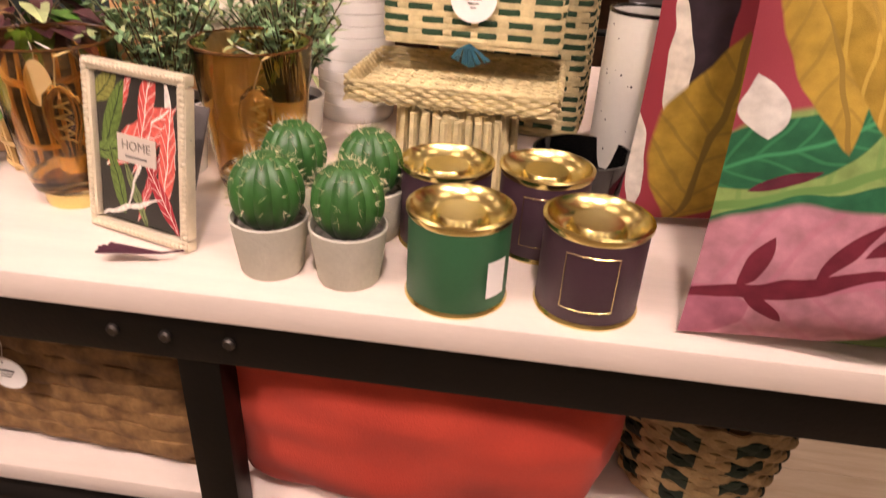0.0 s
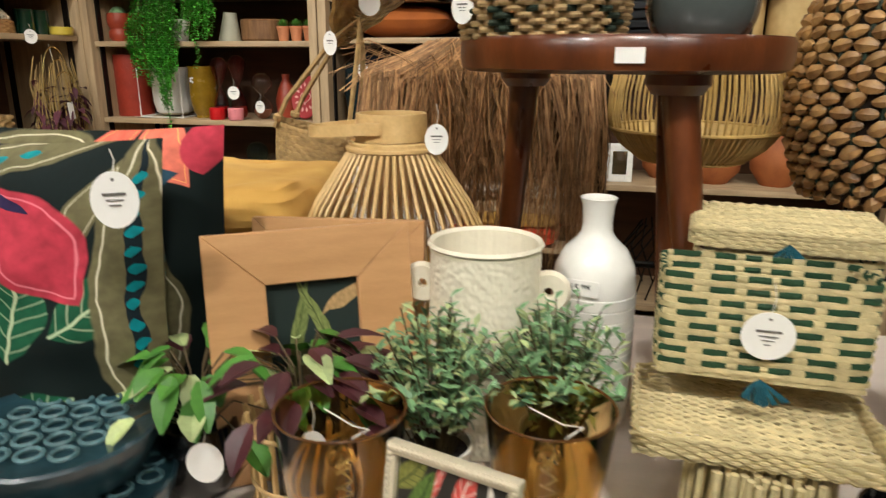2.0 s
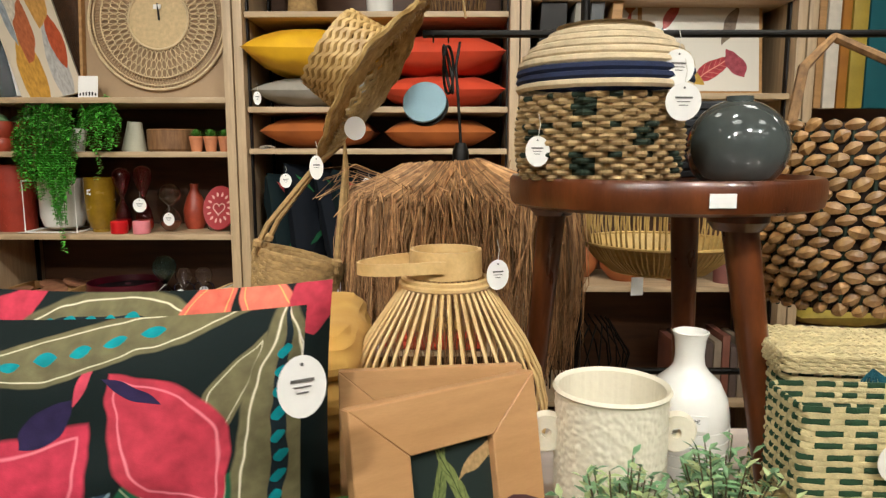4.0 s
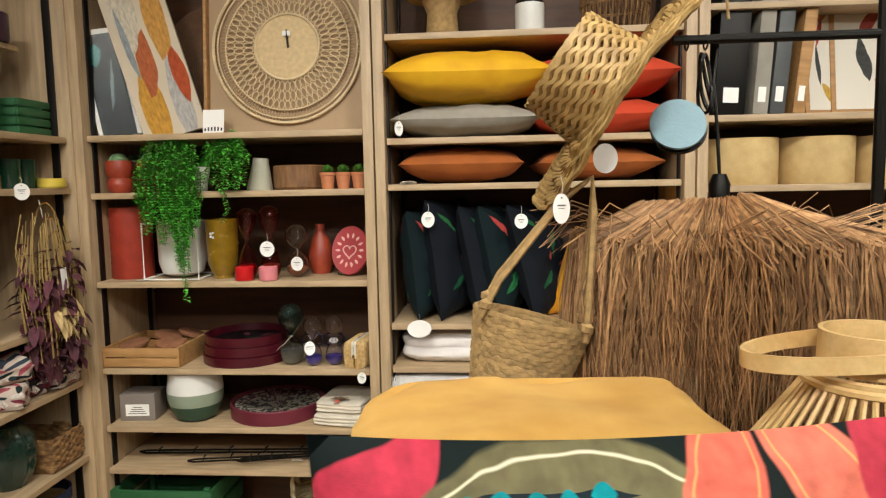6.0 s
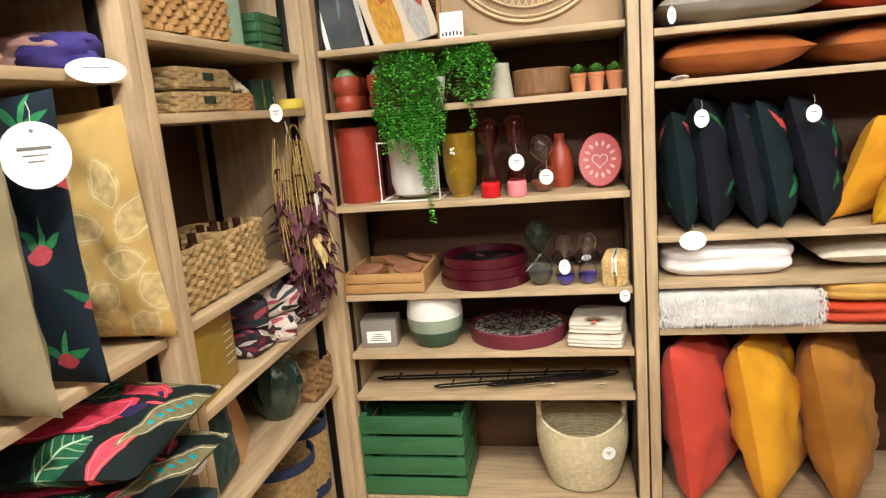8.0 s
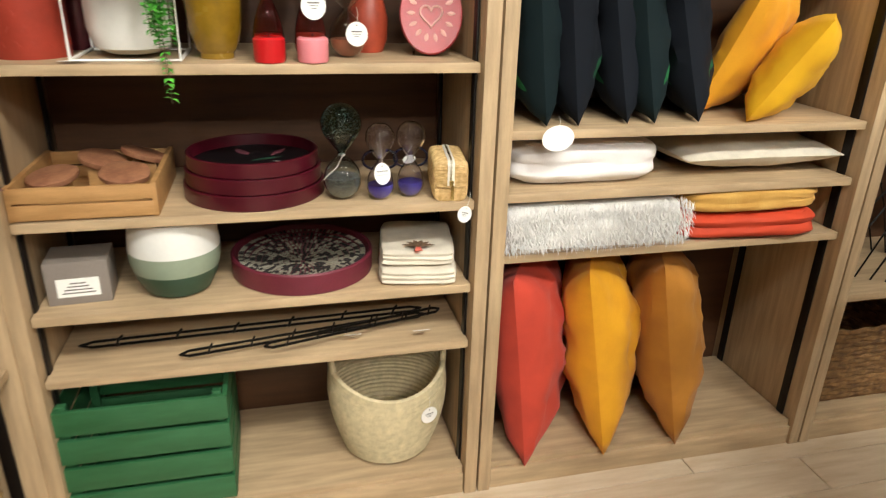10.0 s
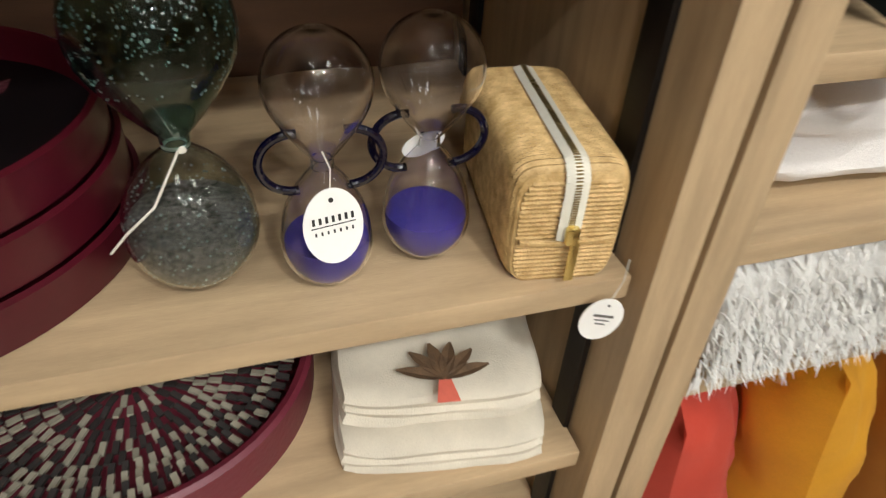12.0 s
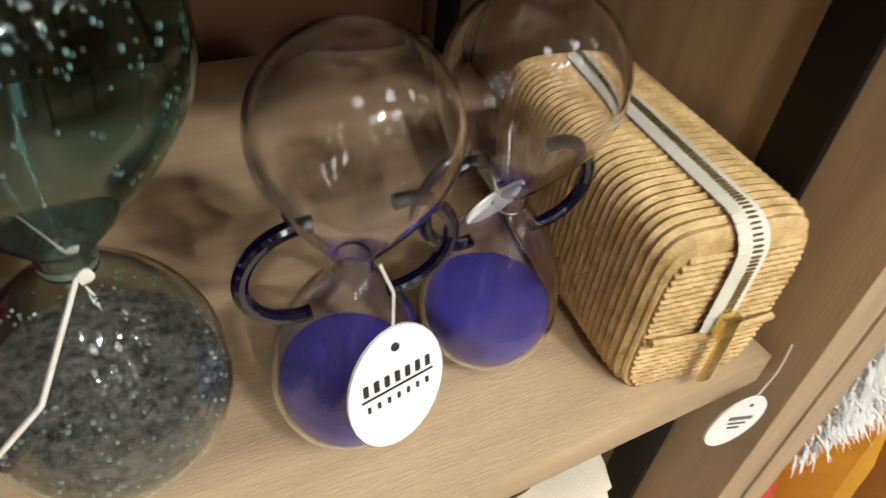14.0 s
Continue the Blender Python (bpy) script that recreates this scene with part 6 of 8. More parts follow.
solo("leaning_vase", lathe([(0, 0), (0.046, 0), (0.048, 0.005), (0.03, 0.1), (0.028, 0.118), (0.024, 0.118), (0.02, 0.1), (0, 0.09)], 30), surf("greige_ceramic", "b9b7a2", 0.6, 0.08), pose(-0.415, 0.10, z, 0, 4, 0), "pale tapered ceramic vase", "vase")
lg = thing("wooden_bowl", (-0.275, 0.15, z), "oval hand-cut wooden bowl of raw log", "bowl")
bm = lathe([(0, 0), (0.09, 0), (0.098, 0.01), (0.1, 0.085), (0.094, 0.09), (0.088, 0.082), (0.085, 0.03), (0, 0.025)], 48, wobble=0.04)
part("body", bm, surf("log_wood", "8a6440", 0.65, 0.2, 14, 0.3, 100, stretch=(6, 6, 1), dark="6a4a2c"), lg)
for k in range(3):
    t = thing("succulent_pot", (-0.152 + 0.058 * k, 0.075, z), "tiny terracotta pot with green succulent", "plant", "succulent pots")
    part("pot", lathe([(0, 0), (0.02, 0), (0.026, 0.048), (0.028, 0.05), (0.028, 0.06), (0.024, 0.06), (0.023, 0.05), (0, 0.048)], 28), surf("pale_terracotta", "c98258", 0.7, 0.1, 20, 0.2, 160), t)
    bm = bmesh.new()
    for q in range(34):
        a, e = 2.4 * q, radians(15 + 65 * (q / 34))
        leaf_blade(bm, (0, 0, 0.054), (math.cos(a) * math.cos(e), math.sin(a) * math.cos(e), math.sin(e)), 0.036, 0.012, curl=-0.15)
    part("rosette", bm, LEAF_GREEN, t)

z = MID[0]
bfr = thing("wall_disc_frame", pose(-0.30, 0.10, z + 0.001, -5, 0, 0), "woven rattan disc mounted on a boxed panel in clear wrap", "wall decoration")
part("panel", box(0.62, 0.02, 0.66, (0, 0.025, 0), 0.003), surf("kraft_panel", "b09574", 0.7, 0.05, 8, 0.1, 100), bfr)
for xx in (-0.305, 0.305):
    part("frame_side", box(0.012, 0.03, 0.66, (xx, 0.0, 0), 0.002), RAW_WOOD, bfr)
RING = surf("pale_wicker", "dfc79c", 0.6, 0.12, 30, 0.2, 200)
for r, w in ((0.278, 0.006), (0.262, 0.003), (0.232, 0.003), (0.12, 0.005)):
    part("hoop", tube(arc((0, 0.0, 0.315), r, 0, 355, 72, "xz"), w, 6, closed=True), RING, bfr)
for radius, count, rx, rz in ((0.146, 46, 0.0088, 0.019), (0.181, 54, 0.0094, 0.019), (0.214, 62, 0.0098, 0.017)):
    lace = bmesh.new()
    for k in range(count):
        m = pose(0, 0, 0.315, 0, 360 * k / count) @ Matrix.Translation((0, 0, radius))
        tube([m @ Vector((rx * math.cos(a), 0.002 * (k % 2), rz * math.sin(a))) for a in [2 * math.pi * q / 12 for q in range(12)]], 0.0021, 4, lace, closed=True)
    part("lacing", lace, RING, bfr)
sp = bmesh.new()
tube([(rr * math.cos(a), 0.002, 0.315 + rr * math.sin(a)) for a, rr in [(2 * math.pi * k / 260, 0.234 if k % 2 else 0.276) for k in range(260)]], 0.0018, 4, sp, closed=True)
part("edge_lacing", sp, RING, bfr)
part("centre_disc", lathe([(0, 0), (0.118, 0), (0.12, 0.003), (0, 0.006)], 60, m=pose(0, 0.006, 0.315, 90)), surf("wicker_disc", "d8bd8e", 0.7, 0.1, 60, 0.6, 300), bfr)
part("cord", tube([(0.0, -0.006, 0.375), (0.004, -0.008, 0.34), (0.006, -0.006, 0.31)], 0.004, 5), INK, bfr)
part("cord_tag", box(0.03, 0.001, 0.018, (0.0, -0.009, 0.352), 0), WHITE_CARD, bfr)
cd = solo("shelf_card", box(0.078, 0.0015, 0.085, (0, 0, 0), 0), WHITE_CARD, pose(-0.555, 0.035, z + 0.001, -8, 0, 0), "white square shelf card", "card")
bm = bmesh.new()
for k in range(6):
    box(0.006, 0.0006, random.uniform(0.006, 0.016), (-0.03 + k * 0.012, -0.0012, 0.008), 0, bm)
part("print_marks", bm, INK, cd)
cv = thing("canvas_print", pose(-0.71, 0.075, z + 0.001, -4, -16, 14), "abstract ochre and rust canvas print leaning", "painting")
part("stretcher", box(0.225, 0.025, 0.72, (0, 0.014, 0), 0.003), surf("canvas_edge", "d8cdb8", 0.8, 0.05), cv)
bm = flat_uv(0.224, 0.718, 0.0)
part("picture", bm, printed("abstract_print", "cdbfa8", ((0.3, 0.15, 80, 0.3, 0.2, "cf9a3e", ""), (0.75, 0.15, 95, 0.26, 0.16, "bcb8b2", ""), (0.4, 0.38, 60, 0.2, 0.14, "b8673e", ""), (0.85, 0.30, 100, 0.18, 0.12, "b8532e", ""), (0.3, 0.68, 80, 0.25, 0.2, "d8cdb8", ""), (0.75, 0.60, 70, 0.25, 0.18, "cf9a4e", ""), (0.45, 0.9, 60, 0.2, 0.2, "c08a6a", ""), (0.2, 0.5, 100, 0.2, 0.06, "9aa0a4", ""))), cv)
cv = thing("glazed_print", pose(-0.925, 0.075, z + 0.001, -4, -10, 18), "dark framed print behind glass with white edge", "picture frame")
part("frame", box(0.15, 0.022, 0.40, (0, 0.012, 0), 0.003), WHITE_CARD, cv)
part("picture", flat_uv(0.118, 0.38, -0.001), printed("dark_print", "10191a", ((0.3, 0.8, 20, 0.2, 0.1, "3f7a78", ""), (0.6, 0.5, 60, 0.3, 0.05, "5a6a6a", "")), 0.1), cv)
rt = thing("wicker_disc", pose(-0.60, 0.24, z + 0.001, -6, 0, 0), "dark brown wicker disc leaning at the back", "wall decoration")
sp = bmesh.new()
tube([((0.008 + 0.0088 * k / 40) * math.cos(2 * math.pi * k / 40) * 1.0, 0, 0.27 + (0.008 + 0.0088 * k / 40) * math.sin(2 * math.pi * k / 40)) for k in range(40 * 29)], 0.0055, 5, sp)
part("coil", sp, surf("brown_wicker", "6e4a2c", 0.7, 0.2, 40, 0.3, 200), rt)

# ---- goods on the right bay ----
z = RIGHT[0]
lmp = thing("rattan_lamp", (0.27, 0.17, z), "small straw table lamp on a bundled stem", "lamp")
part("base", lathe([(0, 0), (0.085, 0), (0.06, 0.03), (0.055, 0.1), (0.075, 0.15), (0, 0.15)], 40), JUTE, lmp)
part("shade", lathe([(0.075, 0.15), (0.13, 0.155), (0.12, 0.26), (0.08, 0.34), (0.075, 0.335), (0.11, 0.26)], 40), RATTAN, lmp)
wj = thing("storage_jar", (0.585, 0.13, z), "white cylinder jar with a dark lid", "jar")
part("body", lathe([(0, 0), (0.05, 0), (0.052, 0.004), (0.052, 0.11), (0, 0.11)], 36), WHITE_CERAMIC, wj)
part("lid", lathe([(0, 0.111), (0.048, 0.111), (0.048, 0.13), (0.01, 0.132), (0.01, 0.145), (0, 0.146)], 30), BLACK_GLAZE, wj)
wbk = thing("wire_basket", (0.89, 0.17, z), "brown wicker open basket", "basket")
for k in range(34):
    a = 2 * math.pi * k / 34
    part("stake", tube([(0.11 * math.cos(a), 0.11 * math.sin(a), 0), (0.13 * math.cos(a + 0.12), 0.13 * math.sin(a + 0.12), 0.2)], 0.003, 4), HYACINTH, wbk)
for zz in (0.005, 0.1, 0.2):
    part("hoop", tube(arc((0, 0, zz), 0.11 + 0.1 * zz, 0, 350, 36, "xy"), 0.005, 5, closed=True), HYACINTH, wbk)
z = RIGHT[1]


def flat_cushion(x, y, z, w, d, t, mt, label, seed, turn=0, roll=0):
    return solo("scatter_cushion", cushion(w, d, t, seed=seed, wrinkle=0.009), mt, pose(x, y + d / 2, z + t * 0.53, 90, 0, turn), label, "cushion", "shelf cushions")


flat_cushion(0.355, 0.20, z, 0.53, 0.42, 0.12, GREY_LINEN, "grey linen cushion lying flat", 21)
flat_cushion(0.345, 0.165, z + 0.117, 0.58, 0.46, 0.185, YELLOW_SATIN, "bright yellow cushion lying flat on another", 22, 3)
flat_cushion(0.83, 0.21, z, 0.50, 0.42, 0.125, ORANGE_RED, "orange red cushion lying flat", 23)
flat_cushion(0.84, 0.20, z + 0.12, 0.52, 0.44, 0.16, ORANGE_RED, "orange red cushion lying flat on another", 24, -3)
price_tag(scene.objects["scatter_cushion"], (0.13, -0.035, z + 0.03), 25, 0.03, 0.05, string=0.03)
z = RIGHT[2]
flat_cushion(0.335, 0.22, z, 0.45, 0.38, 0.13, RUST, "rust orange cushion lying flat", 25)
flat_cushion(0.80, 0.22, z, 0.44, 0.38, 0.12, RUST, "rust orange cushion lying flat", 26, 4)
price_tag(scene.objects["scatter_cushion.004"], (0.155, -0.01, z + 0.004), 20, 0.06, 0.028, tilt=60, bars=2, string=0)
z = RIGHT[3]
for x, y, w, lean, turn, mt, lb, sd in ((0.165, 0.22, 0.40, 7, 78, GREEN_PRINT, "green jungle print velvet cushion standing on edge", 31), (0.265, 0.21, 0.44, 8, 72, NAVY_PRINT, "navy jungle print velvet cushion standing on edge", 32),
                                      (0.41, 0.22, 0.42, 12, 70, NAVY_PRINT, "navy velvet cushion standing on edge", 33), (0.475, 0.215, 0.42, 12, 72, GREEN_PRINT, "green cushion with leaf and tassel print on edge", 34), (0.62, 0.21, 0.43, 16, 66, NAVY_PRINT, "navy velvet cushion leaning on edge", 35)):
    solo("scatter_cushion", cushion(0.40, w, 0.15, seed=sd, wrinkle=0.016), mt, pose(x + 0.055, y, z + 0.003, 0, 0, turn) @ pose(0, 0, 0, -0.95 * lean, 0, 0), lb, "cushion", "shelf cushions")
solo("scatter_cushion", cushion(0.40, 0.36, 0.14, seed=36), AMBER_VELVET, pose(0.80, 0.27, z + 0.004, 22, 0, 40), "amber velvet cushion slumped on the shelf", "cushion", "shelf cushions")
solo("scatter_cushion", cushion(0.36, 0.30, 0.14, seed=37), YELLOW_SATIN, pose(0.845, 0.15, z + 0.004, 30, 0, 48), "bright yellow cushion slumped on the shelf", "cushion", "shelf cushions")
price_tag(scene.objects["scatter_cushion.007"], (0.22, 0.0, z + 0.37), 4, 0.046, 0.056)
price_tag(scene.objects["scatter_cushion.010"], (0.545, 0.0, z + 0.36), 4, 0.046, 0.052)
price_tag(scene.objects["scatter_cushion.006"], (0.185, -0.035, z - 0.012), 6, 0.085, 0.062, bars=0, string=0.02)


def roll_bundle(w, d, h, mt, m, label, fur=0, seed=0, layers=3):
    ob = solo("folded_blanket", soft_block(w, d, h, seed, 0.008, 14, 0.5, layers), mt, m, label, "blanket", "folded blankets")
    if fur:
        bm = bmesh.new()
        r = random.Random(seed)
        for k in range(fur):
            s = r.choice((0, 0, 1))
            x, y, zz = r.uniform(-w / 2, w / 2) * 0.98, -d / 2 * 0.98, r.uniform(0.02, h * 0.97)
            if s:
                y, zz = r.uniform(-d / 2, 0), h * 0.99
            d3 = Vector((r.uniform(-0.8, 0.8), -0.8, r.uniform(-0.9, 0.4)))
            leaf_blade(bm, (x, y, zz), d3, r.uniform(0.008, 0.018), 0.0019, curl=0.9, n=3)
        tagged(part("fur", bm, mt, ob), kind="stuff")
    return ob


z = RIGHT[4]
roll_bundle(0.42, 0.30, 0.112, WHITE_THROW, at(0.315, 0.185, z), "rolled white fleece blanket", seed=41, layers=2)
flat_cushion(0.84, 0.24, z, 0.50, 0.40, 0.10, LINEN, "natural linen cushion with a straw trim", 42)
part("straw_trim", box(0.3, 0.05, 0.004, (0, 0, 0), 0.001), JUTE, scene.objects["scatter_cushion.013"], "", pose(0.02, -0.052, 0.17, 90))
z = RIGHT[5]
roll_bundle(0.52, 0.32, 0.125, WHITE_FUR, at(0.335, 0.14, z), "folded white faux fur throw with tassels", 5200, 43, 0)
roll_bundle(0.44, 0.28, 0.075, ORANGE_RED, at(0.80, 0.12, z, -3), "folded orange red cotton throw", seed=44, layers=2)
roll_bundle(0.43, 0.27, 0.068, MUSTARD, at(0.805, 0.125, z + 0.075, 2), "folded mustard yellow cotton throw", seed=45, layers=2)
z = 0.085
for x, lean, mt, lb, sd in ((0.275, -7, CORAL, "coral red velvet cushion standing on edge", 51), (0.52, -10, AMBER_VELVET, "amber yellow velvet cushion standing on edge", 52), (0.755, -11, OCHRE_VELVET, "ochre velvet cushion standing on edge", 53)):
    solo("scatter_cushion", cushion(0.48, 0.58, 0.22, seed=sd, wrinkle=0.026, ears=0.06), mt, pose(x, 0.17, z + 0.004, 0, 0, 64) @ pose(0, 0, 0, lean, 0, 0), lb, "cushion", "velvet floor cushions")

# ---- rack behind the table and what hangs on it ----
rack = thing("hanging_rack", (0, 0, 0), "black steel hanging rack with two rails", "rack")
RY = -1.03
part("rail", tube([(0.80, RY, 1.807), (2.62, RY, 1.807)], 0.009, 10), BLACK_METAL, rack)
part("lower_rail", tube([(1.19, RY, 0.99), (2.62, RY, 0.99)], 0.009, 10), BLACK_METAL, rack)
for x in (1.18, 2.6):
    part("post", tube([(x, RY, 0.0), (x, RY, 2.3)], 0.011, 10), BLACK_METAL, rack)
    part("foot", box(0.05, 0.5, 0.02, (x, RY, 0.0), 0.003), BLACK_METAL, rack)
for x in (0.825, 0.86, 1.375, 1.75):
    part("hook", tube([(x, RY, 1.80)] + [(x, RY + 0.014 * math.sin(a), 1.802 + 0.014 * math.cos(a)) for a in [radians(k * 30) for k in range(10)]], 0.002, 5), BLACK_METAL, rack)

gl_ = thing("grass_pendant", (0.89, -1.03, 1.035), "shaggy brown raffia pendant lampshade on a black cord", "lamp")
part("dome", lathe([(0.03, 0.462), (0.10, 0.455), (0.18, 0.435), (0.235, 0.395), (0.25, 0.33), (0.245, 0.2), (0.235, 0.2), (0.238, 0.33), (0.222, 0.39), (0.17, 0.425), (0.03, 0.45)], 40), RAFFIA, gl_)
st_ = bmesh.new()
rnd = random.Random(77)
for k in range(2300):
    # the strands hang in tufts
    tuft = k // 9
    a = tuft * 2.399963 + rnd.gauss(0, 0.055)
    s = 0.15 + 0.85 * ((tuft * 0.618034) % 1.0)
    r0 = 0.235 * s
    z0 = 0.462 - 0.055 * s ** 3
    rr = 0.252 + 0.020 * math.sin(tuft * 1.7) + rnd.uniform(-0.014, 0.026)
    ln_ = rnd.uniform(0.22, 0.46)
    aa = a + rnd.gauss(0, 0.10)
    w1, w2 = rnd.gauss(0, 0.075), rnd.gauss(0, 0.12)
    pts = [Vector((r0 * math.cos(a), r0 * math.sin(a), z0 + rnd.uniform(0, 0.02)))]
    for q, (f, drop, turn) in enumerate(((0.97, 0.0, 0.0), (1.03, 0.33, w1), (1.05, 0.66, 0.4 * w1 + 0.6 * w2), (1.0 + rnd.uniform(-0.14, 0.08), 1.0, w2))):
        pts.append(Vector((rr * f * math.cos(aa + turn), rr * f * math.sin(aa + turn), 0.398 + rnd.uniform(-0.018, 0.016) - ln_ * drop)))
    thick = rnd.choice((0.0011, 0.0016, 0.0022, 0.0030))
    tube(pts, lambda t: thick * (1.15 - t), 3, st_)
for k in range(90):
    a = rnd.uniform(0, 2 * math.pi)
    r0, r1 = 0.2, rnd.uniform(0.30, 0.37)
    zz = rnd.uniform(0.40, 0.47)
    tube([Vector((r0 * math.cos(a), r0 * math.sin(a), zz - 0.02)), Vector((0.28 * math.cos(a + 0.1), 0.28 * math.sin(a + 0.1), zz + 0.008)), Vector((r1 * math.cos(a + 0.2), r1 * math.sin(a + 0.2), zz - rnd.uniform(-0.01, 0.06)))], 0.0012, 3, st_)
tagged(part("fringe", st_, RAFFIA, gl_), kind="stuff")
part("socket", lathe([(0, 0.45), (0.018, 0.45), (0.02, 0.50), (0.012, 0.52), (0, 0.52)], 20), BLACK_METAL, gl_)
part("cord", tube([(0, 0, 0.52), (-0.006, 0.004, 0.62), (-0.012, 0.01, 0.70), (-0.002, 0.02, 0.757)], 0.0035, 6), BLACK_METAL, gl_)
loop = bmesh.new()
for q in range(4):
    tube([(-0.02 + 0.012 * math.cos(a + q) - 0.01, 0.0 + 0.02 * math.sin(a * 2 + q) * 0.5, 0.69 + 0.055 * math.sin(a)) for a in [2 * math.pi * k / 20 for k in range(20)]], 0.0032, 5, loop, closed=True)
part("cord_coil", loop, BLACK_METAL, gl_, "coiled spare black cord")
for k, mt in enumerate((surf("pale_blue_card", "7f9ca6", 0.6, 0.04), BLACK_METAL)):
    bm = lathe([(0, 0), (0.050, 0), (0.052, 0.003), (0.051, 0.008), (0, 0.008)], 40)
    part("label_disc", bm, mt, gl_, "round label disc", pose(-0.085 + 0.005 * k, -0.02 + 0.012 * k, 0.612 - 0.008 * k, 66, 16, -14))

hat = thing("straw_hat", Matrix.Translation((0.680, -1.05, 1.705)) @ Matrix(((0.58, 0, -0.815, 0), (0, 1, 0, 0), (0.815, 0, 0.58, 0), (0, 0, 0, 1))), "wide-brimmed braided straw sun hat hanging sideways", "hat")
bm = bmesh.new()
HAT_STRAW = surf("glossy_braided_straw", "c2a368", 0.5, 0.25, 30, 0.5, 260, dark="8a6a38", piece=0.05)
pts = []
turns = 32
for i in range(turns * 75):
    t = i / (turns * 75)
    a = 2 * math.pi * i / 75
    s = t * 0.335
    if s < 0.09:
        r, zz = 0.012 + s, 0.118 - 0.25 * s * s
    elif s < 0.185:
        r, zz = 0.1 + (s - 0.09) * 0.12, 0.116 - (s - 0.09) * 1.2
    else:
        r = 0.112 + (s - 0.185) * 0.92
        zz = 0.004 - 0.25 * (s - 0.185) ** 1.5 + 0.012 * math.sin(3 * a) * (s - 0.185) / 0.15
    wob = noise.noise((i * 0.31, t * 40, 0.7))
    k = 1 + 0.007 * math.cos(i * math.pi / 2) + 0.006 * wob
    pts.append((r * k * math.cos(a), r * k * math.sin(a), zz + 0.0034 * math.cos(i * math.pi / 2 + 1) + 0.003 * wob))
tube(pts, 0.0072, 5, bm, flat=0.6)
part("braid", bm, HAT_STRAW, hat)
part("hat_cord", tube([(0.262, 0, -0.02), (0.28, 0.01, -0.06), (0.24, 0.02, -0.1)], 0.003, 5), JUTE, hat)
price_tag(hat, (0.655, -1.16, 1.585), 20, 0.048, 0.052, bars=0, string=0)

hb = thing("straw_bag", pose(0.492, -1.165, 1.165, 0, 14, 0), "small woven straw bucket bag on rope handles", "bag")
part("body", weave(lambda t: 0.082 + 0.024 * t, 0.0, 0.15, 15, 44, 0.0035, depth=0.62, amp=0.7), JUTE, hb)
part("bottom", lathe([(0, 0), (0.08, 0), (0.08, 0.004), (0, 0.004)], 28, m=Matrix.Diagonal((1, 0.62, 1, 1))), JUTE, hb)
for yy in (-0.045, 0.045):
    part("rope_handle", tube([(-0.092, yy, 0.13), (-0.075, yy, 0.20), (0.0, yy * 0.3, 0.36), (0.042, 0.0, 0.41), (0.058, yy * 0.3, 0.35), (0.082, yy, 0.20), (0.094, yy, 0.13)], 0.0062, 6), JUTE, hb)
    for xx in (-0.088, 0.09):
        part("knot", lathe([(0, -0.012), (0.011, -0.006), (0.012, 0.004), (0, 0.012)], 10, m=Matrix.Translation((xx, yy, 0.155))), JUTE, hb)
price_tag(hb, (0.575, -1.20, 1.50), 12, 0.03, 0.052, bars=2)

rp = thing("rattan_pendant", (1.375, -1.03, 1.25), "open slatted yellow rattan pendant lampshade", "lamp")
rs = [(0.115, 0.0), (0.155, 0.03), (0.182, 0.065), (0.19, 0.1), (0.188, 0.15), (0.176, 0.205), (0.15, 0.25)]
bm = bmesh.new()
tube([(r, 0, zz) for r, zz in rs], 0.0026, 4, bm)
slat2 = mesh_of(bm, "slat", RATTAN)
for k in range(84):
    o = new("slat", slat2)
    o.parent = rp
    o.matrix_basis = pose(0, 0, 0, 0, 0, 360 * k / 84 + random.uniform(-0.9, 0.9))
for r, zz in ((0.115, 0.0), (0.184, 0.068), (0.15, 0.25)):
    part("hoop", tube(arc((0, 0, zz), r, 0, 354, 60, "xy"), 0.004, 6, closed=True), RATTAN, rp)
part("liner", lathe([(0.11, 0.004), (0.150, 0.032), (0.178, 0.066), (0.176, 0.066), (0.148, 0.03), (0.11, 0.002)], 48, close=True), RATTAN, rp)
part("cord", tube([(0, 0, 0.25), (0, 0, 0.557)], 0.0035, 6), BLACK_METAL, rp)
part("cross_bar", tube([(-0.15, 0, 0.25), (0.15, 0, 0.25)], 0.003, 5), BLACK_METAL, rp)
part("paper_label", box(0.034, 0.001, 0.05, (0, 0, 0), 0, m=pose(-0.006, 0.155 - 0.0, -0.10, 0, 0, 8)), WHITE_CARD, rp)

cb = thing("chunky_basket", (1.76, -1.16, 1.2), "big chunky woven water hyacinth bag with dark stakes", "basket")
CHUNKY = surf("glossy_hyacinth", "b48d58", 0.4, 0.22, 40, 0.5, 260, dark="7d5832", piece=0.3)


def chunky_half(t):
    return 0.14 + 0.085 * math.sin(math.pi * (0.12 + 0.72 * t))


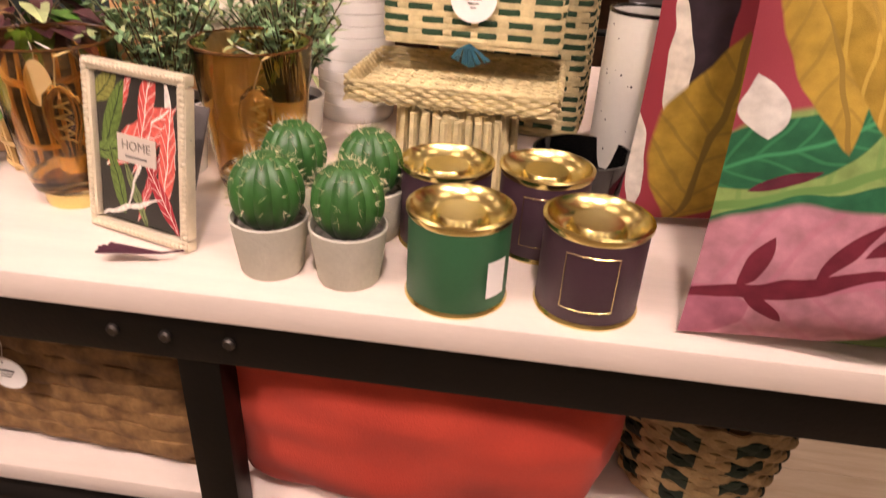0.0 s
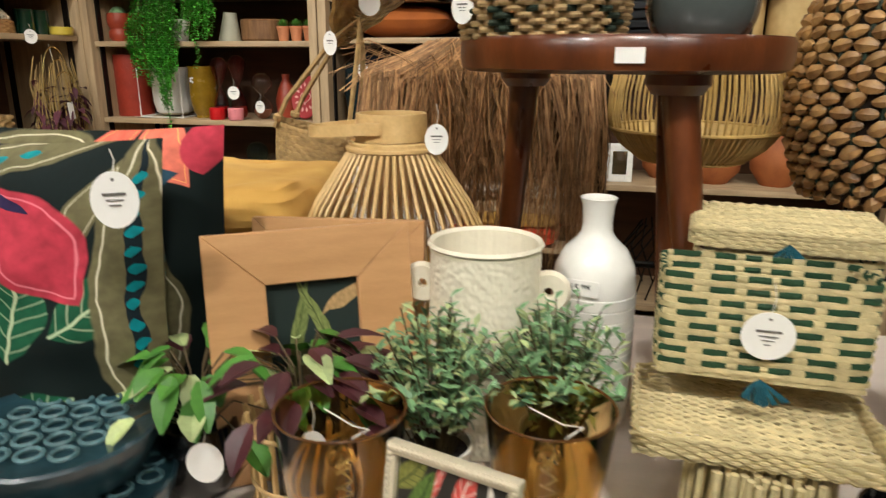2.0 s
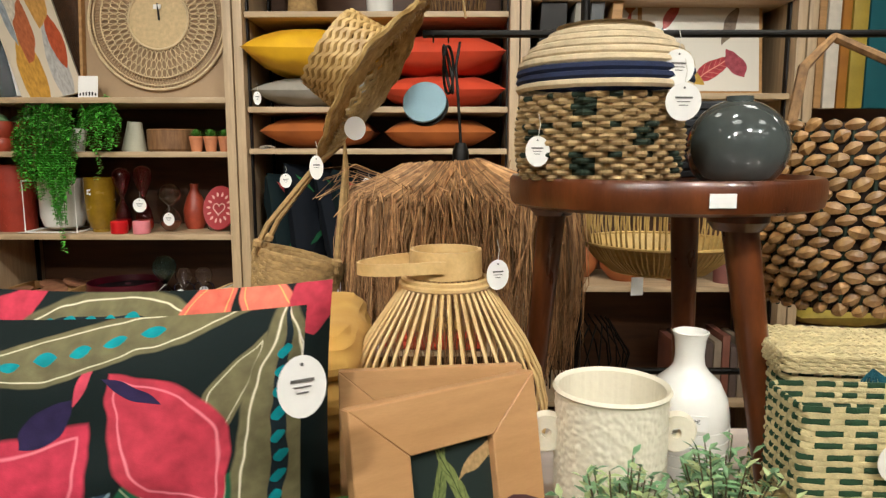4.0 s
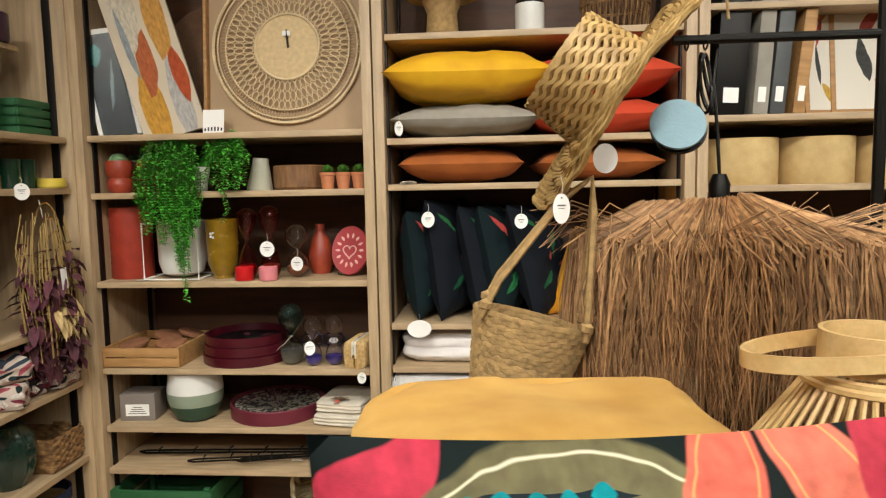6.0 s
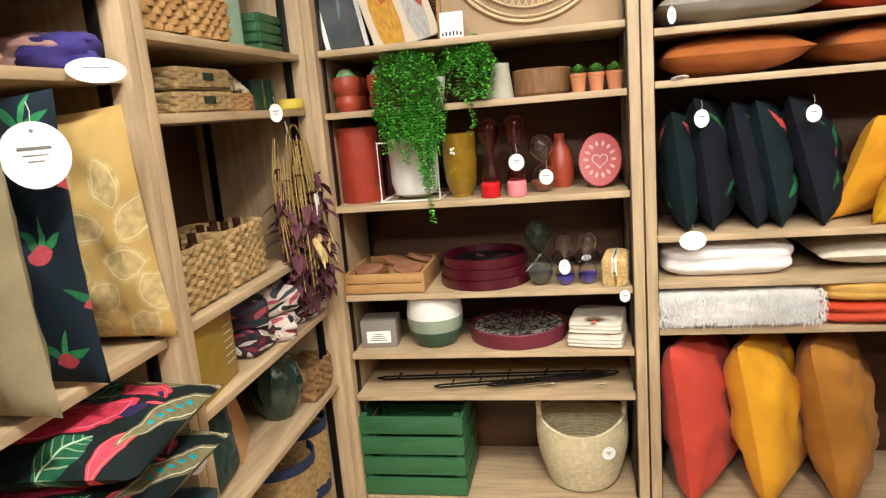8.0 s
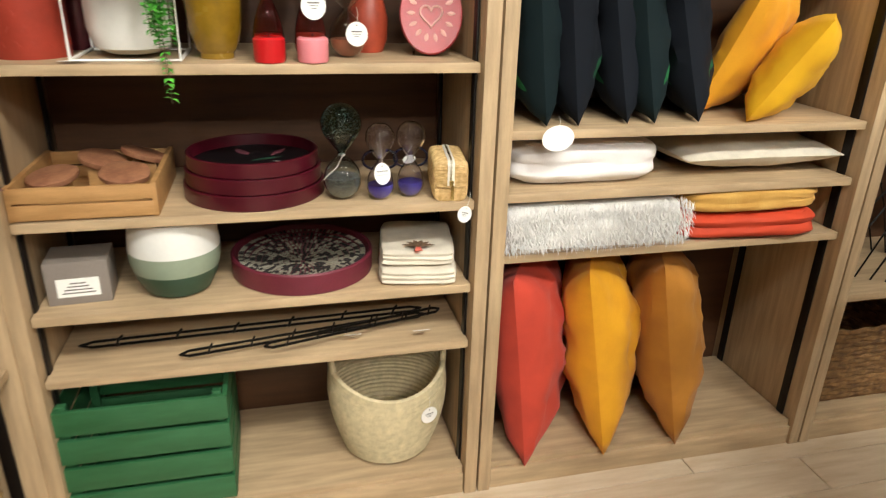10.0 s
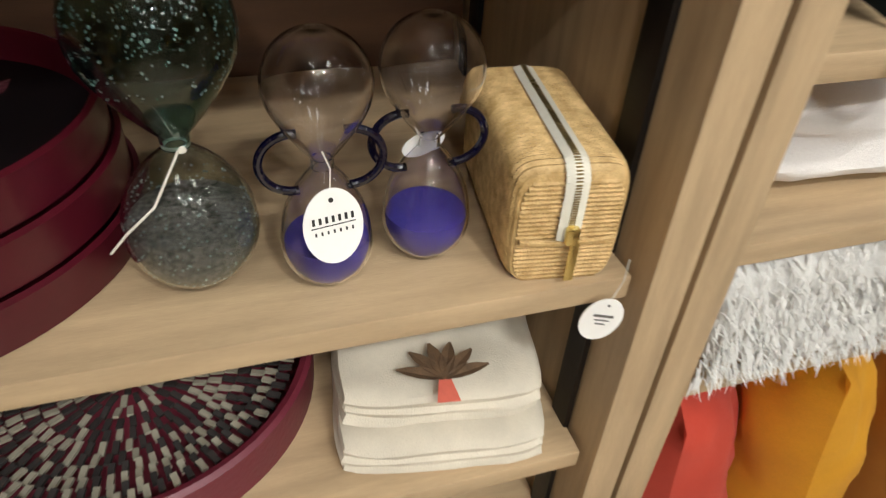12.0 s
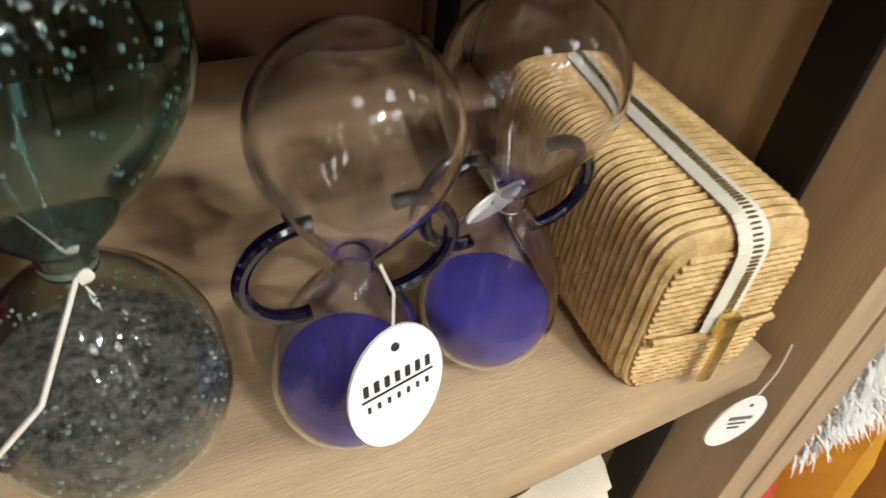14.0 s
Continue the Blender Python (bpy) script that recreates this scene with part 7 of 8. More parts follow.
part("liner", lathe([(0, 0.004)] + [(chunky_half(k / 12) - 0.014, 0.004 + 0.39 * k / 12) for k in range(13)] + [(chunky_half(1) - 0.022, 0.39), (0, 0.02)], 40, m=Matrix.Diagonal((1, 0.9, 1, 1))), surf("dark_liner", "2c1d12", 0.8, 0.2), cb)
knots = bmesh.new()
rnd = random.Random(19)
for j in range(17):
    t = (j + 0.5) / 17
    count = 30
    for i in range(count):
        a = 2 * math.pi * (i + 0.5 * (j % 2)) / count
        r = chunky_half(t)
        m = pose(r * math.cos(a), 0.9 * r * math.sin(a), 0.40 * t, rnd.uniform(-8, 8), rnd.uniform(-22, 22), math.degrees(a) + 90)
        length, fat = r * 2.5 / count * rnd.uniform(0.95, 1.2), 0.0148 * rnd.uniform(0.85, 1.15)
        rings = []
        for u in (-1.0, -0.6, 0.0, 0.6, 1.0):
            w = fat * (1 - 0.75 * u * u)
            rings.append([knots.verts.new(m @ Vector((u * length, 0.9 * w * math.cos(b), w * math.sin(b) + 0.003 * u))) for b in [2 * math.pi * q / 6 for q in range(6)]])
        for ra, rb_ in zip(rings, rings[1:]):
            for q in range(6):
                knots.faces.new((ra[q], ra[(q + 1) % 6], rb_[(q + 1) % 6], rb_[q]))
tagged(part("woven_knots", knots, CHUNKY, cb, "plump glossy hyacinth knots"), kind="stuff")
for i in range(30):
    a = 2 * math.pi * i / 30
    part("stake", tube([(chunky_half(k / 8) * 0.985 * math.cos(a), 0.9 * chunky_half(k / 8) * 0.985 * math.sin(a), 0.40 * k / 8) for k in range(9)], 0.0045, 5), DARK_GRASS, cb)
part("handle", tube([(-0.15, 0, 0.38), (-0.11, 0.04, 0.52), (0.0, 0.13, 0.6), (0.11, 0.04, 0.52), (0.15, 0, 0.38)], 0.012, 7), HYACINTH, cb)

# ---- third and fourth bay ----
z = 1.755
for k, (x, w, h, mt, lean) in enumerate(((1.245, 0.10, 0.45, BLACK_METAL, 3), (1.345, 0.05, 0.48, GREY_LINEN, 4), (1.40, 0.05, 0.40, surf("slate_frame", "4a4c4c", 0.5, 0.1), 5), (1.47, 0.04, 0.44, RAW_WOOD, 6))):
    f = thing("framed_print", pose(x, 0.17, z + 0.002, 0, lean, 0), "framed print stored on edge in clear wrap", "picture frame", "stored framed prints")
    part("frame", box(w, 0.30, h, (0, 0, 0), 0.004), mt, f)
    part("label", box(w * 0.5, 0.001, 0.05, (0, -0.1508, 0.04), 0), WHITE_CARD, f)
for x, w, h, rot in ((1.62, 0.20, 0.42, 10), (1.86, 0.50, 0.46, 2)):
    f = thing("botanical_print", pose(x, 0.10, z + 0.002, -7, 0, rot), "framed botanical flower print behind glass", "picture frame", "botanical prints")
    part("frame", box(w, 0.02, h, (0, 0.012, 0), 0.003), RAW_WOOD, f)
    bm = flat_uv(w - 0.03, h - 0.03, -0.0005)
    bmesh.ops.translate(bm, verts=bm.verts, vec=(0, 0, 0.015))
    part("picture", bm, printed("flower_print", "d9d2c4", ((0.25, 0.7, 60, 0.16, 0.05, "b0524a", ""), (0.2, 0.4, 100, 0.2, 0.05, "4a4a48", ""), (0.6, 0.2, 30, 0.2, 0.08, "b3474c", "d98a7a"), (0.8, 0.25, 120, 0.16, 0.08, "a8505a", ""), (0.4, 0.15, 150, 0.16, 0.06, "c9a24a", ""), (0.75, 0.6, 70, 0.2, 0.05, "8a7a6a", ""), (0.3, 0.85, 10, 0.16, 0.06, "b8744e", "")), 0.08), f)
z = 1.52
for x, r in ((1.335, 0.13), (1.60, 0.125), (1.86, 0.12)):
    d = thing("drum_shade", (x, 0.19, z), "natural woven raffia drum lampshade", "lampshade", "drum lampshades")
    part("shade", lathe([(r, 0), (r + 0.002, 0.003), (r + 0.002, 0.16), (r, 0.163), (r - 0.003, 0.16), (r - 0.003, 0.003)], 56, close=True), surf("raffia_cloth", "cdb27c", 0.8, 0.08, 20, 0.5, 260, dark="b99c66"), d)
    part("ring", tube(arc((0, 0, 0.16), r - 0.004, 0, 352, 40, "xy"), 0.003, 5, closed=True), BLACK_METAL, d)
z = 1.0
for x, y, r, h in ((1.60, 0.16, 0.105, 0.2), (1.83, 0.15, 0.10, 0.235), (1.42, 0.24, 0.085, 0.16)):
    t = thing("clay_pot", (x, y, z), "round terracotta clay pot with small lugs", "pot", "clay pots")
    part("body", lathe([(0, 0), (r * 0.55, 0), (r * 0.95, h * 0.25), (r, h * 0.45), (r * 0.85, h * 0.72), (r * 0.5, h * 0.88), (r * 0.52, h), (r * 0.44, h), (r * 0.4, h * 0.86), (0, h * 0.84)], 44), surf("raw_terracotta", "a5602f", 0.7, 0.12, 16, 0.2, 140, dark="8a4a22"), t)
    for s in (-1, 1):
        part("lug", tube(arc((s * r * 0.93, 0, h * 0.6), h * 0.09, -90, 90, 8, "xz") if s > 0 else arc((s * r * 0.93, 0, h * 0.6), h * 0.09, 90, 270, 8, "xz"), 0.008, 6), surf("lug_terracotta", "9a5829", 0.7, 0.1), t)
for x in (2.0, 2.1):
    solo("mauve_pot", lathe([(0, 0), (0.045, 0), (0.052, 0.1), (0.048, 0.1), (0.044, 0.02), (0, 0.02)], 30), surf("mauve_clay", "7a4a42", 0.7, 0.1), (x, 0.1, z), "small plain mauve clay pot", "pot", "mauve clay pots")
mr = thing("mosaic_frame", pose(1.215 + 0.03, 0.07, z, -6, 0, 3), "small mirror in a white shell mosaic frame", "mirror")
part("frame", box(0.10, 0.012, 0.15, (0, 0.008, 0), 0.002), WHITE_CERAMIC, mr)
part("mirror", box(0.056, 0.002, 0.09, (0, 0.0008, 0.03), 0), surf("mirror_silver", "c8ccd0", 0.05, 0.0, metal=1.0, bump=0), mr)
for k in range(4):
    for q in range(6):
        if (k in (0, 3)) or q in (0, 5):
            part("shell_tile", box(0.02, 0.003, 0.02, (-0.0375 + 0.025 * k, -0.0005, 0.003 + 0.0247 * q), 0.001), WHITE_GLAZE, mr)
z = 0.52
for k in range(9):
    solo("book", box(0.03, 0.2, random.uniform(0.2, 0.27), (0, 0, 0), 0.002), surf("book_cover", ("7a4a3a", "5a4a42", "8a7a66")[k % 3], 0.6, 0.12), pose(1.80 + 0.034 * k, 0.15, z), "upright book with worn cover", "book", "row of books")
cg = thing("wire_cage", (1.45, 0.19, z), "dark twig wire basket", "basket")
for k in range(22):
    a = 2 * math.pi * k / 22
    part("twig", tube([(0.16 * math.cos(a), 0.14 * math.sin(a), 0), (0.19 * math.cos(a + 0.3), 0.16 * math.sin(a + 0.3), 0.16), (0.1 * math.cos(a + 0.7), 0.1 * math.sin(a + 0.7), 0.3)], 0.0035, 4), BLACK_METAL, cg)
z = 0.085
for x, w, h, mt, lb in ((1.40, 0.36, 0.28, HYACINTH, "brown woven storage basket"), (1.86, 0.38, 0.30, SEAGRASS, "square woven seagrass storage basket")):
    b = thing("storage_basket", (x, 0.2, z), lb, "basket", "floor baskets")
    part("body", weave(lambda t: w / 2, 0, h, 16, 30, 0.008, square=0.6, depth=0.8, seg=90), mt, b)
    part("bottom", box(w * 0.96, w * 0.76, 0.008, (0, 0, 0), 0.001), mt, b)
z = 1.075
for k, (mt, w) in enumerate(((RAW_WOOD, 0.03), (LINEN, 0.05), (OCHRE_VELVET, 0.035), (surf("yellow_silk", "b39a3a", 0.5, 0.15, 10, 0.3, 300), 0.06), (surf("teal_cloth", "0e5a62", 0.8, 0.1, 10, 0.3, 400), 0.10), (LINEN, 0.05), (MUSTARD, 0.07), (surf("teal_cloth_dark", "0b4850", 0.8, 0.1, 10, 0.3, 400), 0.09))):
    x = 2.275 + sum((0.035, 0.055, 0.04, 0.065, 0.105, 0.055, 0.075, 0.095)[:k])
    bm = box(w, 0.05, 0.80, (0, 0, 0), 0.006)
    solo("hanging_cloth", bm, mt, (x + w / 2, 0.06, 1.70), "long cloth panel hanging in folds", "curtain", "hanging cloths")
    hk = part("hanger_rod", tube([(0, 0, 0.80), (0, 0, 0.92)], 0.003, 5), BLACK_METAL, scene.objects["hanging_cloth" + (f".{k:03d}" if k else "")])
z = 0.81
for x, y, mt, lb, zz in ((2.48, 0.18, surf("yellow_jacquard", "b0983c", 0.6, 0.15, 30, 0.3, 300), "yellow jacquard cushion lying flat", z + 0.0), (2.49, 0.18, surf("lime_jacquard", "b8a84a", 0.6, 0.15, 30, 0.3, 300), "lime jacquard cushion lying flat", z + 0.115), (2.90, 0.18, GREEN_PRINT, "dark green jungle print cushion lying flat", z)):
    flat_cushion(x, y, zz, 0.42, 0.38, 0.12, mt, lb, int(x * 100) % 60)

# ---- side shelving ----
X0 = -1.07
z = 1.735
for y in (-0.745, -0.52):
    b = thing("seagrass_box", at(X0 - 0.17, y, z, 90), "tall woven seagrass storage box", "basket", "seagrass boxes")
    part("body", weave(lambda t: 0.105, 0, 0.27, 15, 30, 0.006, square=1.0, depth=1.25, seg=120), surf("golden_seagrass", "c39a62", 0.75, 0.2, 30, 0.4, 240, dark="a37c48"), b)
    part("bottom", box(0.2, 0.25, 0.008, (0, 0, 0), 0.001), SEAGRASS, b)
mb = thing("mint_bottle", (X0 - 0.12, -0.30, z), "matt mint green ceramic bottle", "vase")
part("body", lathe([(0, 0), (0.05, 0), (0.055, 0.006), (0.055, 0.2), (0.048, 0.222), (0.04, 0.228), (0.04, 0.25), (0.03, 0.25), (0, 0.24)], 40), surf("mint_ceramic", "9db8a0", 0.7, 0.05, 10, 0.1, 120), mb)
sc = thing("small_crate", at(X0 - 0.14, -0.125, z, 90), "small green slatted wooden crate", "crate")
for yy in (-0.09, 0.09):
    for k in range(4):
        part("slat", box(0.165, 0.008, 0.024, (0, yy, 0.004 + k * 0.031), 0.001), CRATE_GREEN, sc)
for xx in (-0.08, 0.08):
    for k in range(4):
        part("slat", box(0.008, 0.17, 0.024, (xx, 0, 0.004 + k * 0.031), 0.001), CRATE_GREEN, sc)
part("bottom", box(0.16, 0.17, 0.006, (0, 0, 0), 0.001), CRATE_GREEN, sc)
jr = thing("purple_jar", (X0 - 0.12, -0.20, 2.02 + 0.02), "dark purple glass jar candle", "candle")
z = 1.555
part("jar", lathe([(0, 0), (0.045, 0), (0.05, 0.01), (0.05, 0.09), (0.045, 0.095), (0, 0.095)], 30), surf("purple_glaze", "3a1c34", 0.3, 0.1, coat=0.4), jr)
part("shelf_peg", box(0.1, 0.16, 0.018, (-0.02, 0, -0.02), 0.002), OAK, jr)
for k in range(2):
    tr = thing("woven_tray", at(X0 - 0.15, -0.62, z + 0.058 * k, 90 + 3 * k), "woven seagrass tray with cut-out handles", "tray", "seagrass trays")
    part("body", weave(lambda t: 0.155, 0.0, 0.056, 5, 44, 0.0045, square=1.0, depth=0.8, seg=176, amp=0.7), SEAGRASS, tr)
    part("floor_board", box(0.30, 0.24, 0.006, (0, 0, 0), 0.001), SEAGRASS, tr)
    # a solid dark block in the wall paints the shade of the handle cut-out
    part("dark_slot_block", box(0.056, 0.004, 0.020, (0, -0.1285, 0.022), 0.002), DARK_GRASS, tr)
bd = thing("bead_garland", (X0 - 0.13, -0.34, z), "pile of pale wooden bead garlands in a basket", "garland")
part("basket", weave(lambda t: 0.085, 0, 0.055, 6, 26, 0.004, depth=0.8), RAW_WOOD, bd)
part("bottom", lathe([(0, 0), (0.084, 0), (0.084, 0.05), (0, 0.05)], 24, m=Matrix.Diagonal((1, 0.78, 1, 1))), RAW_WOOD, bd)
bm = bmesh.new()
for k in range(64):
    a = k * 0.42
    bmesh.ops.create_icosphere(bm, subdivisions=1, radius=0.011, matrix=Matrix.Translation(((0.07 - 0.0007 * k) * math.cos(a), (0.055 - 0.0006 * k) * math.sin(a), 0.06 + 0.0007 * k)))
part("beads", bm, surf("pale_beads", "d9cbb0", 0.6, 0.08), bd)
price_tag(bd, (X0 + 0.012, -0.30, z - 0.01), 60, 0.05, 0.055, string=0.02)
for y in (-0.2, -0.12):
    g = thing("glass_jar", (X0 - 0.10, y, z), "dark green glass tumbler", "glass", "green glasses")
    part("body", lathe([(0, 0), (0.034, 0), (0.036, 0.004), (0.036, 0.1), (0.033, 0.1), (0.032, 0.008), (0, 0.008)], 28), surf("green_glass_dark", "1f4030", 0.1, 0.1, coat=0.6), g)
yj = thing("yellow_pan", at(X0 - 0.03, -0.085, z, 80), "small yellow enamel dish with a handle", "dish")
part("dish", lathe([(0, 0), (0.04, 0), (0.045, 0.006), (0.045, 0.034), (0.041, 0.034), (0.04, 0.01), (0, 0.01)], 30), surf("yellow_enamel", "d8c04a", 0.35, 0.06, coat=0.3), yj)
part("handle", tube([(0.044, 0, 0.026), (0.07, 0, 0.03)] + [(0.083 + 0.011 * math.cos(a), 0, 0.03 + 0.011 * math.sin(a)) for a in [math.pi + 2 * math.pi * k / 10 for k in range(10)]], 0.005, 6), surf("yellow_enamel_handle", "d8c04a", 0.35, 0.06), yj)
z = 1.077
for y, w, h in ((-0.75, 0.23, 0.165), (-0.50, 0.22, 0.17)):
    b = thing("willow_basket", at(X0 - 0.15, y, z, 90), "woven pale willow basket with bottles inside", "basket", "willow baskets")
    part("body", weave(lambda t: w / 2, 0, h, 12, 30, 0.005, square=0.7, depth=1.05, seg=120, amp=0.8), surf("pale_willow", "b89a68", 0.7, 0.2, 40, 0.4, 300, piece=0.1, dark="94774a"), b)
    part("bottom", box(w * 0.95, w * 0.98, 0.008, (0, 0, 0), 0.001), SEAGRASS, b)
    for k in range(5):
        solo("small_bottle", lathe([(0, 0), (0.026, 0), (0.028, 0.005), (0.028, 0.12), (0.012, 0.14), (0.012, 0.165), (0, 0.166)], 20), surf("brown_bottle", "3a2018", 0.2, 0.1, coat=0.4), (X0 - 0.10 - 0.055 * (k % 2), y - 0.075 + 0.037 * k, z + 0.009), "small dark bottle in a basket", "bottle", "dark bottles")
bq = thing("dried_bouquet", (X0 + 0.02, -0.19, z - 0.02), "hanging bunch of dried plum and cream flowers", "dried flowers")
rnd = random.Random(31)
stx, dl, pale = bmesh.new(), bmesh.new(), bmesh.new()
for k in range(58):
    a = rnd.uniform(0, 6.28)
    top = Vector((0.045 * math.cos(a) - 0.02, 0.09 * math.sin(a), 0.30 + rnd.uniform(-0.02, 0.12)))
    low = Vector((0.05 * math.cos(a) - 0.01, 0.11 * math.sin(a), rnd.uniform(-0.14, 0.2)))
    tube([top, top.lerp(low, 0.5) + Vector((0.012 * math.cos(a), 0.03 * math.sin(a), 0)), low], 0.0018, 4, stx)
    for q in range(5):
        leaf_blade(dl, low + Vector((0, 0, 0.03 * q)), (rnd.uniform(-1, 1), rnd.uniform(-1, 1), rnd.uniform(-1, 0.3)), rnd.uniform(0.04, 0.075), rnd.uniform(0.02, 0.036), curl=0.5, n=3)
for k in range(15):
    c = Vector((0.035, rnd.uniform(-0.06, 0.08), rnd.uniform(0.02, 0.14)))
    for q in range(6):
        leaf_blade(pale, c, (rnd.uniform(-0.5, 0.8), rnd.uniform(-0.7, 0.7), -1), rnd.uniform(0.06, 0.10), 0.026, curl=0.2, n=4)
tagged(part("stem_bundle", stx, surf("dry_stem", "a98a4e", 0.7, 0.15), bq), kind="stuff")
part("plum_leaves", dl, surf("dried_plum", "5a2a36", 0.8, 0.25, 40, 0.3, 200, piece=0.35), bq)
part("cream_petals", pale, surf("dried_cream", "cdb078", 0.8, 0.15, 40, 0.3, 200, piece=0.2), bq)
for k in range(3):
    part("hoop", tube(arc((0.005, -0.02 + 0.02 * k, 0.29 - 0.05 * k), 0.075, 0, 350, 28, "yz", 0.16), 0.0028, 5, closed=True), GOLD, bq)
part("wrap_card", box(0.002, 0.03, 0.07, (0.055, 0.0, 0.16), 0, m=pose(0, 0, 0, 6, 0, 0)), WHITE_CARD, bq)
part("hanging_loop", tube([(-0.02, 0.0, 0.40), (-0.03, 0.0, 0.46)], 0.002, 4), STRING, bq)
z = 0.85
gf = thing("gold_folder", at(X0 - 0.03, -0.76, z, 96), "gold embossed gift bag standing upright", "gift bag")
part("bag", box(0.24, 0.06, 0.20, (0, 0.03, 0), 0.003), surf("embossed_gold_paper", "a8892e", 0.45, 0.12, 20, 0.3, 120, metal=0.3), gf)
for k in range(6):
    part("emboss_line", box(0.05, 0.001, 0.003, (0.08, -0.0004, 0.05 + 0.02 * k), 0), CHAMPAGNE, gf)
SCARF = [printed("leaf_scarf_print", ground, tuple((0.08 + 0.21 * (k % 5) + 0.06 * (k // 5 % 2), 0.08 + 0.19 * (k // 5), 47 * k % 180, 0.15, 0.05, ("e4dcd0", "7a2c3c", "d6c8bc", "2b4450", "a8505a", "1c2a2c")[k % 6], "" if k % 3 else "5a2a34") for k in range(25)))
         for ground in ("3a2630", "b8a89c")]
for k in range(7):
    solo("patterned_scarf", soft_block(0.15, 0.15, 0.085, 60 + k, 0.012, 9, 0.4, 1), SCARF[k % 2], pose(X0 - 0.10 + 0.03 * (k % 2), -0.48 + 0.125 * (k % 4), z + 0.084 * (k // 4), 0, 0, 30 * k), "crumpled patterned cotton scarf in a pile", "scarf", "pile of scarves")
z = 0.56
gv = thing("melon_vase", (X0 - 0.11, -0.30, z), "dark green ribbed melon-shaped vase", "vase")
bm = lathe([(0, 0), (0.05, 0), (0.08, 0.05), (0.092, 0.11), (0.08, 0.17), (0.05, 0.21), (0.04, 0.21), (0, 0.19)], 64)
for v in bm.verts:
    a = math.atan2(v.co.y, v.co.x)
    k = 1 - 0.06 * abs(math.cos(a * 6))
    v.co.x *= k
    v.co.y *= k
part("body", bm, surf("dark_green_glaze", "1c352c", 0.2, 0.15, 12, 0.05, 80, coat=0.5), gv)
wk = thing("wicker_tray", at(X0 - 0.13, -0.12, z, 90), "open wicker tray basket", "basket")
part("body", weave(lambda t: 0.09, 0, 0.13, 9, 28, 0.005, square=0.9, depth=1.3, seg=112), HYACINTH, wk)
part("bottom", box(0.17, 0.22, 0.008, (0, 0, 0), 0.001), HYACINTH, wk)
solo("green_cushion", cushion(0.24, 0.26, 0.09, seed=71), surf("bottle_green_velvet", "12332b", 0.75, 0.12, 9, 0.2, 400, sheen=0.4), pose(X0 - 0.08, -0.76, z + 0.003, -6, 0, 95), "bottle green velvet cushion standing upright", "cushion")
solo("kraft_board", box(0.012, 0.2, 0.24, (0, 0, 0), 0.002), TAN_WOOD, pose(X0 - 0.12, -0.53, z + 0.002, 0, -14, 20), "plain tan wooden board leaning", "board")
z = 0.085
for y, r, h in ((-0.30, 0.125, 0.36), (-0.115, 0.105, 0.40)):
    b = thing("rim_basket", (X0 - 0.14, y - 0.02, z), "seagrass basket with navy blue rim", "basket", "navy rimmed baskets")
    part("body", weave(lambda t: r * (0.86 + 0.14 * t), 0, h * 0.86, 22, 30, 0.005), JUTE, b)
    part("bottom", lathe([(0, 0), (r * 0.85, 0), (r * 0.85, 0.006), (0, 0.006)], 28), JUTE, b)
    part("rim", lathe([(r, h * 0.86), (r + 0.007, h * 0.86), (r + 0.007, h * 0.95), (r, h * 0.95)], 36, close=True), NAVY_ROPE, b)
    part("band", lathe([(r * 0.87, 0.10), (r * 0.87 + 0.012, 0.10), (r * 0.87 + 0.013, 0.14), (r * 0.87, 0.14)], 36, close=True), NAVY_ROPE, b)
for y, x, s in ((-0.60, 0.06, 1.0), (-0.76, 0.12, 0.9)):
    zv = thing("striped_vase", (X0 - x - 0.02, y, z), "white bottle vase with black hand-painted lines", "vase", "striped vases")
    part("body", lathe([(0, 0), (0.07 * s, 0), (0.09 * s, 0.05), (0.092 * s, 0.12), (0.06 * s, 0.17), (0.03 * s, 0.2), (0.026 * s, 0.27), (0.036 * s, 0.31), (0.03 * s, 0.31), (0.02 * s, 0.27), (0, 0.25)], 44), WHITE_GLAZE, zv)
    for k in range(22):
        a = 2 * math.pi * k / 22
        part("painted_line", tube([(r * s * math.cos(a), r * s * math.sin(a), zz) for r, zz in ((0.0912, 0.06), (0.0928, 0.12), (0.0605, 0.171), (0.031, 0.201), (0.0268, 0.27))], 0.0017, 4), INK, zv)

# second side bay
z = 1.64
for k in range(2):
    solo("slipper", soft_block(0.10, 0.24, 0.07, 80 + k, 0.012, 9, 0.5), surf("blush_felt", "a8837a", 0.9, 0.15), pose(X0 - 0.15, -1.28 + 0.16 * k, z, 0, 0, 80 + 20 * k), "blush pink felt slipper", "slipper", "pair of slippers")
solo("knit_hat", soft_block(0.14, 0.12, 0.07, 84, 0.012, 9, 0.5), surf("violet_knit", "33286e", 0.9, 0.15), pose(X0 - 0.06, -1.09, z, 0, 0, 30), "violet and teal knitted hat", "hat")
solo("dark_bag", soft_block(0.25, 0.22, 0.1, 85, 0.02, 9, 0.5), surf("black_cloth", "1a1618", 0.85, 0.1), pose(X0 - 0.2, -1.42, z), "dark cloth bag lying flat", "bag")
price_tag(scene.objects["knit_hat"], (X0 + 0.04, -1.13, z - 0.005), 60, 0.11, 0.05, tilt=-20, bars=2, string=0)
JACQUARD = printed("gold_scroll_jacquard", "b7985a", tuple((0.12 + 0.25 * (k % 4) + 0.1 * (k // 4 % 2), 0.08 + 0.16 * (k // 4), 35 + 70 * (k % 3), 0.12, 0.085, "cdb47c", "oe0cb96") for k in range(22)))
